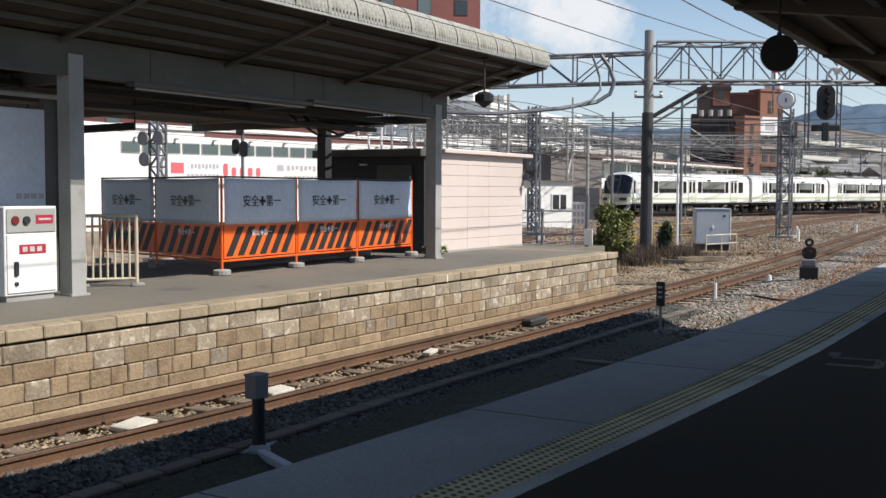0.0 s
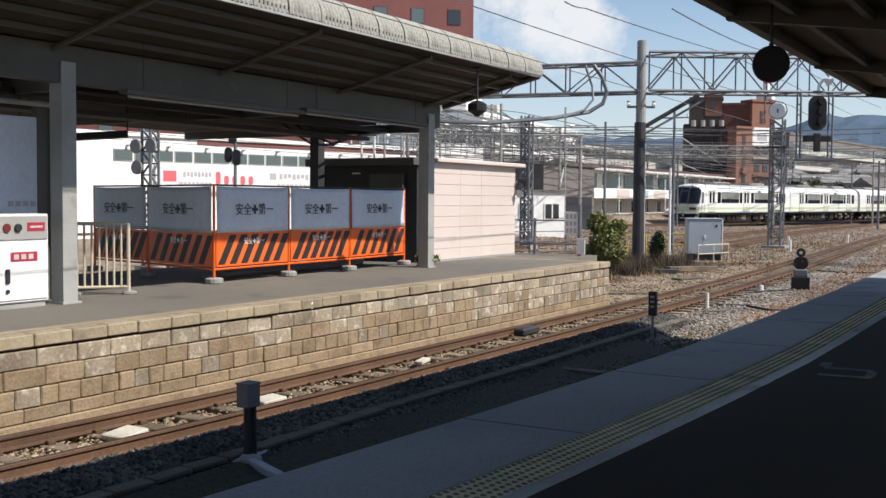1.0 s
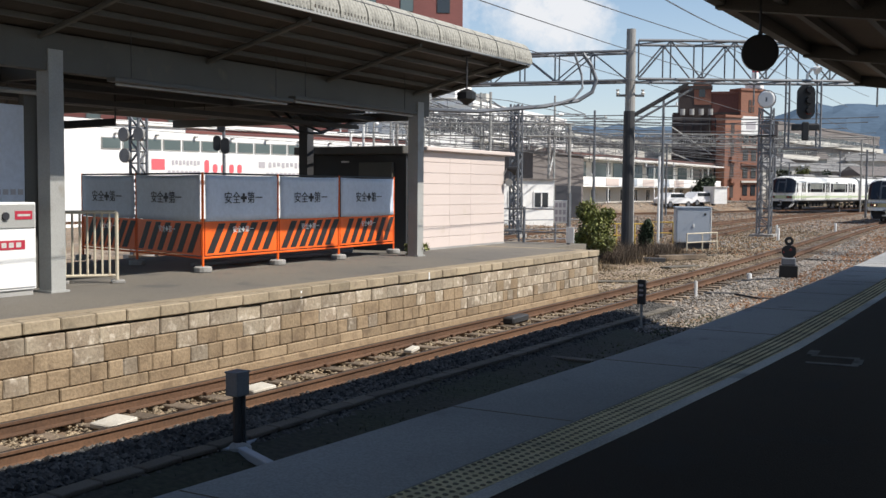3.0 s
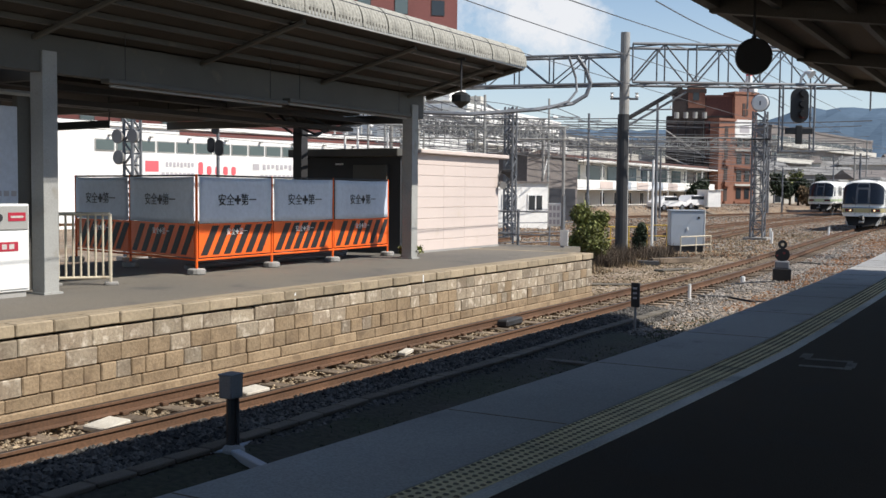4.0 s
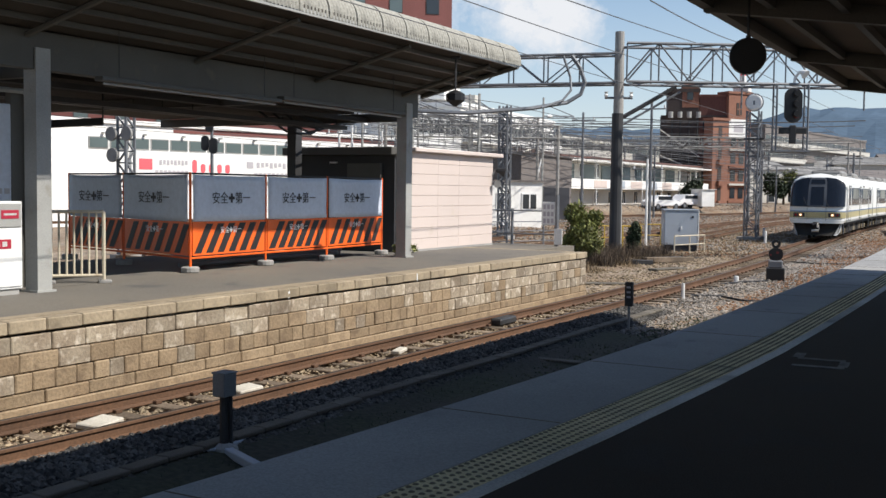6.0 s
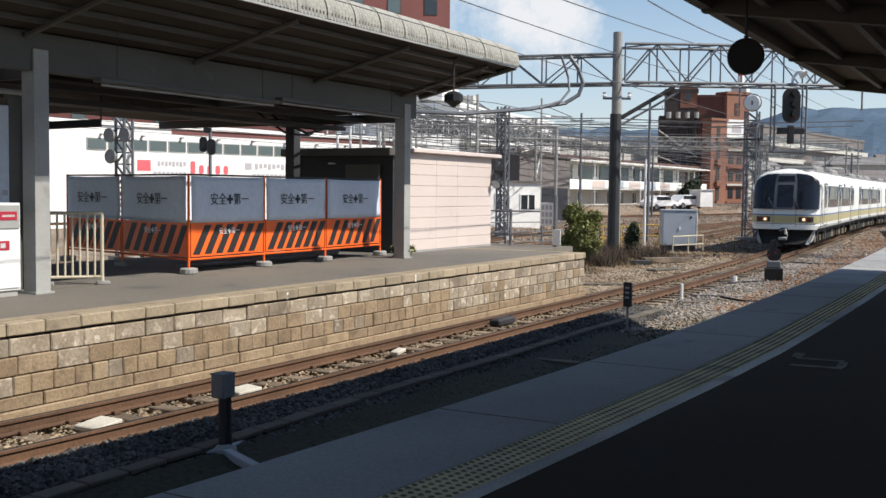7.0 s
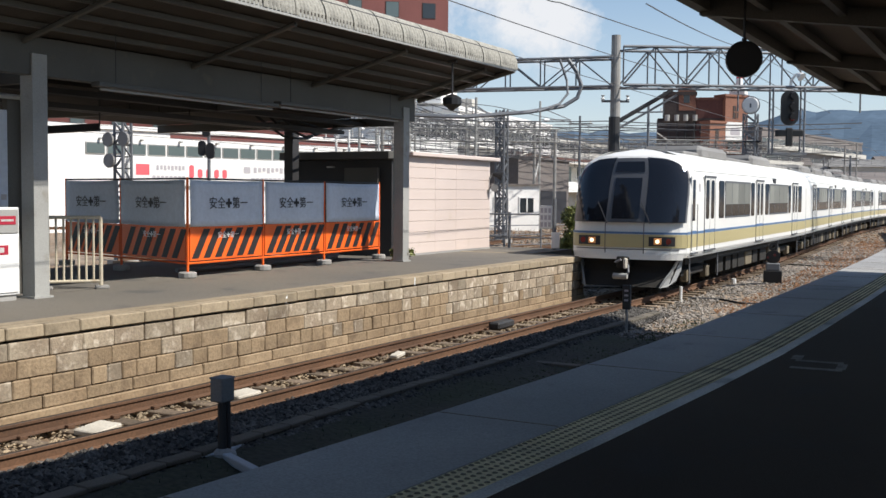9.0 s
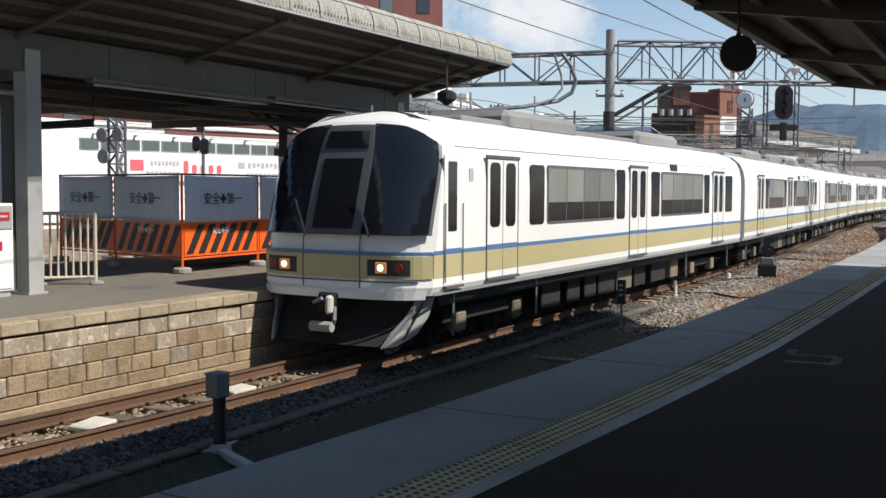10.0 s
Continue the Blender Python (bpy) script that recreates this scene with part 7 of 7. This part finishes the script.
def make_house(x, y, z, w, d, h, rz, wall, label):
    root = thing("town_house", pose(x, y, z, 0, 0, rz), label, "house", "far town houses")
    part("wall", B(0, w, 0, d, 0, h), M[wall], root)
    g = bmesh.new()
    a = [g.verts.new(v) for v in ((-0.4, -0.4, h), (w + 0.4, -0.4, h), (w + 0.4, d + 0.4, h), (-0.4, d + 0.4, h), (-0.4, d / 2, h + 1.5), (w + 0.4, d / 2, h + 1.5))]
    for f in ((0, 1, 5, 4), (2, 3, 4, 5), (0, 4, 3), (1, 2, 5), (3, 2, 1, 0)):
        g.faces.new([a[i] for i in f])
    bmesh.ops.recalc_face_normals(g, faces=g.faces[:])
    part("roof", g, M[hr.choice(("roofsheet", "roofgrey", "facade_grey"))], root)
    for zz in [1.0, 3.7, 6.4][: max(1, int(h // 2.8))]:
        for i in range(max(1, int(w // 2.6))):
            wd = part("window", B(0.7 + 2.5 * i, 2.1 + 2.5 * i, -0.05, 0, zz, zz + 1.2), M["white"], root)
            part("pane", B(0.78 + 2.5 * i, 2.02 + 2.5 * i, -0.07, -0.05, zz + 0.08, zz + 1.12), M["pane_dark"], wd)


for i in range(46):
    d = hr.uniform(150, 260)
    az = hr.uniform(135, 450)
    v = sight(az, 0, d)
    make_house(v.x, v.y, 0.3, hr.uniform(6, 11), hr.uniform(6, 9), hr.uniform(4.5, 9.5), 30 + hr.uniform(-25, 25), hr.choice(("facade_grey", "roofsheet", "facade_grey", "roofgrey", "roofsheet", "darkbrown")), "small far town house with a pitched roof")


# parked cars beside the office
def make_parked_car(p, rz):
    root = thing("parked_car", pose(*p, 0, 0, rz), "white parked hatchback car beside the office", "car", "parked cars")
    bm = bmesh.new()
    prof = [(-2.0, 0.35), (-2.05, 0.8), (-1.7, 0.95), (-1.1, 1.42), (0.5, 1.45), (1.15, 0.98), (1.95, 0.82), (2.05, 0.4)]
    L, R = [bm.verts.new((x, -0.8, z)) for x, z in prof], [bm.verts.new((x, 0.8, z)) for x, z in prof]
    bm.faces.new(L); bm.faces.new(R[::-1])
    for i in range(len(prof)):
        j = (i + 1) % len(prof)
        bm.faces.new((L[i], R[i], R[j], L[j]))
    bmesh.ops.recalc_face_normals(bm, faces=bm.faces[:])
    bmesh.ops.bevel(bm, geom=bm.edges[:], offset=0.06, segments=2, affect="EDGES")
    part("body", bm, M["carwhite"], root)
    for y in (-0.805, 0.805):
        part("side_window", B(-1.25, 0.75, min(y, y * 0.99), max(y, y * 0.99), 0.98, 1.34), M["pane_dark"], root)
        for x in (-1.3, 1.3):
            wh_ = part("wheel", tube(bmesh.new(), [(x, y * 0.8, 0.31), (x, y * 1.02, 0.31)], 0.31, 16), M["ink"], root)
            part("rim", tube(bmesh.new(), [(x, y * 1.02, 0.31), (x, y * 1.03, 0.31)], 0.19, 12), M["galv"], wh_)
    return root


for az, d in ((236, 105), (261, 110)):
    v = sight(az, 0, d)
    make_parked_car((v.x, v.y, ground_z(v.x, v.y)), 60 + az * 0.02)


# ---------------- hills and far trees ----------------
def make_hills():
    verts, faces = [], []
    n = 140
    for j in range(7):
        for i in range(n + 1):
            az = -700 + 1900 * i / n
            e = 60 + 24 * smooth(285, 375, az) - 14 * smooth(430, 700, az) + 4 * noise.noise((az * 0.008, 0, 5)) + 2.5 * noise.noise((az * 0.05, 2, 5))
            d = 800 + 130 * j
            v = sight(az, 0, d)
            k = math.sin(j / 6 * math.pi / 2)
            verts.append((v.x, v.y, -3 + k * (2.5 + e * d / 1000 + 8 * noise.noise((az * 0.03, j, 1)) + 2)))
    for j in range(6):
        for i in range(n):
            a = j * (n + 1) + i
            faces.append((a, a + 1, a + n + 2, a + n + 1))
    return joined("hills", verts, faces, M["hill"], "wooded hills with blue-grey haze in their colour", "hill", "structure")


make_hills()


def make_tree(p, h, r, seed, label, leaf="leaf_dark"):
    rnd = random.Random(seed)
    root = thing("tree", pose(*p), label, "tree", "far trees beside the line")
    tb = bmesh.new()
    tube(tb, [(0, 0, -0.3), (0.1, 0, h * 0.4), (0, 0.1, h * 0.85)], [0.2, 0.14, 0.04], 7)
    verts, faces = [], []
    for k in range(7):
        a = rnd.uniform(0, 6.28)
        c = (math.cos(a) * r * 0.5, math.sin(a) * r * 0.5, h * rnd.uniform(0.45, 0.9))
        tube(tb, [(0, 0, h * 0.35), c], [0.07, 0.02], 5)
        leaf_cloud(rnd, c, (r * 0.55, r * 0.55, r * 0.5), 500, 0.35, verts, faces)
    part("trunk", tb, M["bark"], root)
    joined("crown", verts, faces, M[leaf], parent=root)


for k, (az, d, h, r, lf) in enumerate(((346, 140, 5.2, 1.7, "leaf_dark"), (353, 143, 5.4, 1.8, "leaf"), (361, 141, 4.4, 1.5, "leaf_dark"), (371, 139, 3.0, 1.4, "dry"), (382, 150, 4.6, 1.8, "leaf_dark"), (262, 125, 3.6, 1.6, "leaf_dark"))):
    v = sight(az, 0, d)
    make_tree((v.x, v.y, 0.4), h, r, 50 + k, "far green tree beside the line", lf)


# ---------------- pieces of the platforms ----------------
def make_blocks():
    """Coping stones and block courses of the far platform's wall."""
    bl = random.Random(8)
    shapes = {}
    def block(w, h, material):
        key = (round(w, 2), round(h, 2), material)
        if key not in shapes:
            bm = box(bmesh.new(), -0.22, 0.0, 0.005, w - 0.004, 0.003, h - 0.003, 0.014)
            for v in bm.verts:
                v.co += Vector((noise.noise((v.co.y * 5, v.co.z * 5, len(shapes))) * 0.014, 0, 0))
            shapes[key] = part("coping_stone" if material == "cap" else "block", bm, M[material], far_platform)
            shapes[key].matrix_local = pose(0, -50, -5)
            return shapes[key], True
        return shapes[key], False
    rows = [(-0.055, 0.163, "block"), (0.11, 0.225, "block"), (0.337, 0.225, "block"), (0.564, 0.213, "block_pale")]
    lengths = [(0.66, 0.5), (0.30, 0.27), (0.48, 0.36), (0.50, 0.40)]
    for k, (z, h, material) in enumerate(rows):
        y = 0.8 - 0.235 * (k % 2)
        while y < FAR_END - 0.1:
            near_w, far_w = lengths[k]
            w0 = near_w + (far_w - near_w) * smooth(12, 19, y)
            w = round(min(w0 * bl.choice((0.82, 0.94, 1, 1, 1.06, 1.16)), FAR_END - y), 2)
            if FAR_END - y - w < 0.2:
                w = round(FAR_END - y, 2)
            pale = 0.12 + 0.6 * smooth(13, 22, y)
            kind = "block_pale" if bl.random() < pale and z > 0 else material
            ob, fresh = block(w, h, kind)
            m = pose(0.02 + bl.uniform(-0.008, 0.008), y, z + bl.uniform(-0.003, 0.003), 0, bl.uniform(-0.7, 0.7), bl.uniform(-0.7, 0.7))
            if fresh:
                ob.matrix_local = m
            else:
                place_piece(ob, far_platform, m, False)
            y += w
    y = 0.6
    while y < FAR_END - 0.12:
        w = round(min(0.53 + bl.choice((-0.03, 0, 0, 0.04)), FAR_END - y), 2)
        bm_key, fresh = block(w, 0.155, "cap")
        m = pose(0.05 + bl.uniform(-0.006, 0.006), y, 0.801 + bl.uniform(-0.003, 0.003), 0, bl.uniform(-0.4, 0.4), 0)
        if fresh:
            bm_key.matrix_local = m
        else:
            place_piece(bm_key, far_platform, m, False)
        y += w
    # the wall's end face
    for z, h, material in rows + [(0.801, 0.155, "cap")]:
        x = 0.0
        while x > -6:
            ob, fresh = block(0.52 if material == "cap" else 0.44, h, material)
            m = pose(x, FAR_END + 0.02, z, 0, 0, 90)
            if fresh:
                ob.matrix_local = m
            else:
                place_piece(ob, far_platform, m, False)
            x -= 0.52 if material == "cap" else 0.44
    # top surface of the coping
    for y in (13.05, 16.95):
        part("paint_mark", B(0.048, 0.056, y, y + 0.035, 0.80, 0.94), M["white"], far_platform, "white painted mark on the coping")
    part("coping_strip", B(-0.42, -0.2, -8, FAR_END, FAR_TOP - 0.1, FAR_TOP + 0.003), M["cap"], far_platform, "sandy coping strip")


make_blocks()


def make_tiles():
    """Tactile tiles with raised dots along the near platform."""
    size = 0.30
    bm = box(bmesh.new(), 0.003, size - 0.003, 0.003, size - 0.003, -0.03, 0.0, 0.003)
    for f in bm.faces:
        f.material_index = 1
    for i in range(5):
        for j in range(5):
            x, y = 0.03 + 0.06 * i, 0.03 + 0.06 * j
            tube(bm, [(x, y, -0.001), (x, y, 0.005)], [0.019, 0.013], 6)
            for f in bm.faces:
                if max(v.co.z for v in f.verts) > 0.002:
                    f.material_index = 0
    t0 = part("tactile_tile", bm, M["tilebase"], near_platform)
    t0.data.materials.append(M["tactile"])
    first = True
    y = 2.0
    while y < 46:
        x = near_edge(y) + 0.880
        m = pose(x, y, NEAR_TOP, 0, 0, -math.degrees(math.atan2(near_edge(y + size) - near_edge(y), size)))
        if first:
            t0.matrix_local = m
            first = False
        else:
            place_piece(t0, near_platform, m, False)
        y += size
    # joints between the edge slabs
    for k in range(14):
        y = 1.29 + 2.4 * k
        part("slab_joint", B(near_edge(y) + 0.01, near_edge(y) + 0.865, y, y + 0.012, NEAR_TOP - 0.01, NEAR_TOP + 0.002), M["mortar"], near_platform)


make_tiles()

# pale slabs and boards lying between the rails
for y, x, w, l, rz in ((8.27, -8.95, 0.30, 0.46, 9), (10.67, -8.9, 0.28, 0.42, -6), (14.6, -8.95, 0.14, 0.4, 12)):
    o = part("track_slab", B(-w / 2, w / 2, -l / 2, l / 2, 0, 0.06, 0.012), M["paleslab"])
    o.matrix_world = pose(x, y, -0.15, 2, 3, rz)
    tagged(o, "pale concrete slab lying between the rails", "slab", "slabs between the rails")
o = part("rail_lubricator", B(-0.12, 0.12, -0.4, 0.4, 0, 0.14, 0.03), M["dark"])
o.matrix_world = pose(-9.2, 19.0, -0.16, 0, 0, 3)
tagged(o, "dark greasy track fitting between the rails", "track fitting")
# cables across the yard gravel
for pts in ([(-8.1, 31.5), (-7.9, 32.2), (-7.75, 32.9), (-7.3, 34.2)], [(-8.9, 44), (-7.5, 43.3), (-6.0, 43.9), (-4.0, 44.5), (-2.6, 43.6)], [(-8.0, 27.6), (-7.3, 28.6), (-6.6, 28.4), (-5.2, 28.9)]):
    pts = [Vector((x, y, ground_z(x, y) + 0.04)) for x, y in pts]
    o = part("ground_cable", T([p - pts[0] for p in pts], 0.03, 6), M["black"])
    o.matrix_world = Matrix.Translation(pts[0])
    tagged(o, "black cable lying across the gravel", "cable", "cables on the ground")

# old timbers and slabs dumped in the brush by the pole
for x, y, l, w, h, rz, m in ((-13.4, 38.4, 1.9, 0.22, 0.18, 35, "dark"), (-12.5, 40.6, 2.6, 0.26, 0.2, 62, "sleeper"), (-12.9, 41.4, 2.2, 0.22, 0.16, 75, "dark"), (-11.3, 36.6, 2.0, 0.4, 0.06, 75, "trough"), (-10.9, 29.6, 1.6, 0.35, 0.05, 40, "trough")):
    o = part("slab" if m == "trough" else "timber", B(-l / 2, l / 2, -w / 2, w / 2, 0, h, 0.02), M[m])
    o.matrix_world = pose(x, y, ground_z(x, y) + 0.02, 0, 1, rz)
    tagged(o, "old dark timber lying in dry brush" if m in ("dark", "sleeper") else "weathered flat slab lying on the ground", "timber" if m in ("dark", "sleeper") else "slab", "dumped pieces beside the pole")


# ---------------- what moves ----------------
def train_front(t):
    u = 10.0 - t
    return 12.63 + 12.53 * u - 0.1035 * u * u


def tail_front(t):
    return 84.2 + 10.8 * t + 0.26 * t * t


def motions():
    steps = [0.5 * i for i in range(21)]
    for k, car in enumerate(cars):
        walk(car, [(t, car_pose(track_x, on_line(track_x, train_front(t), PITCH * k), 0.0)) for t in steps])
    for k, car in enumerate(green_cars):
        walk(car, [(t, car_pose(green_x, on_line(green_x, tail_front(t), PITCH * k), 0.5)) for t in steps])
    # wheels of the lead car roll towards the camera
    fine = [0.1 * i / 3 * 1.5 for i in range(201)]
    for w in wheelsets:
        y0 = w.location.y
        walk(w, [(t, pose(0, y0, 0.43, math.degrees((train_front(0) - train_front(t)) / 0.43) % 360, 0, 0)) for t in fine])


motions()
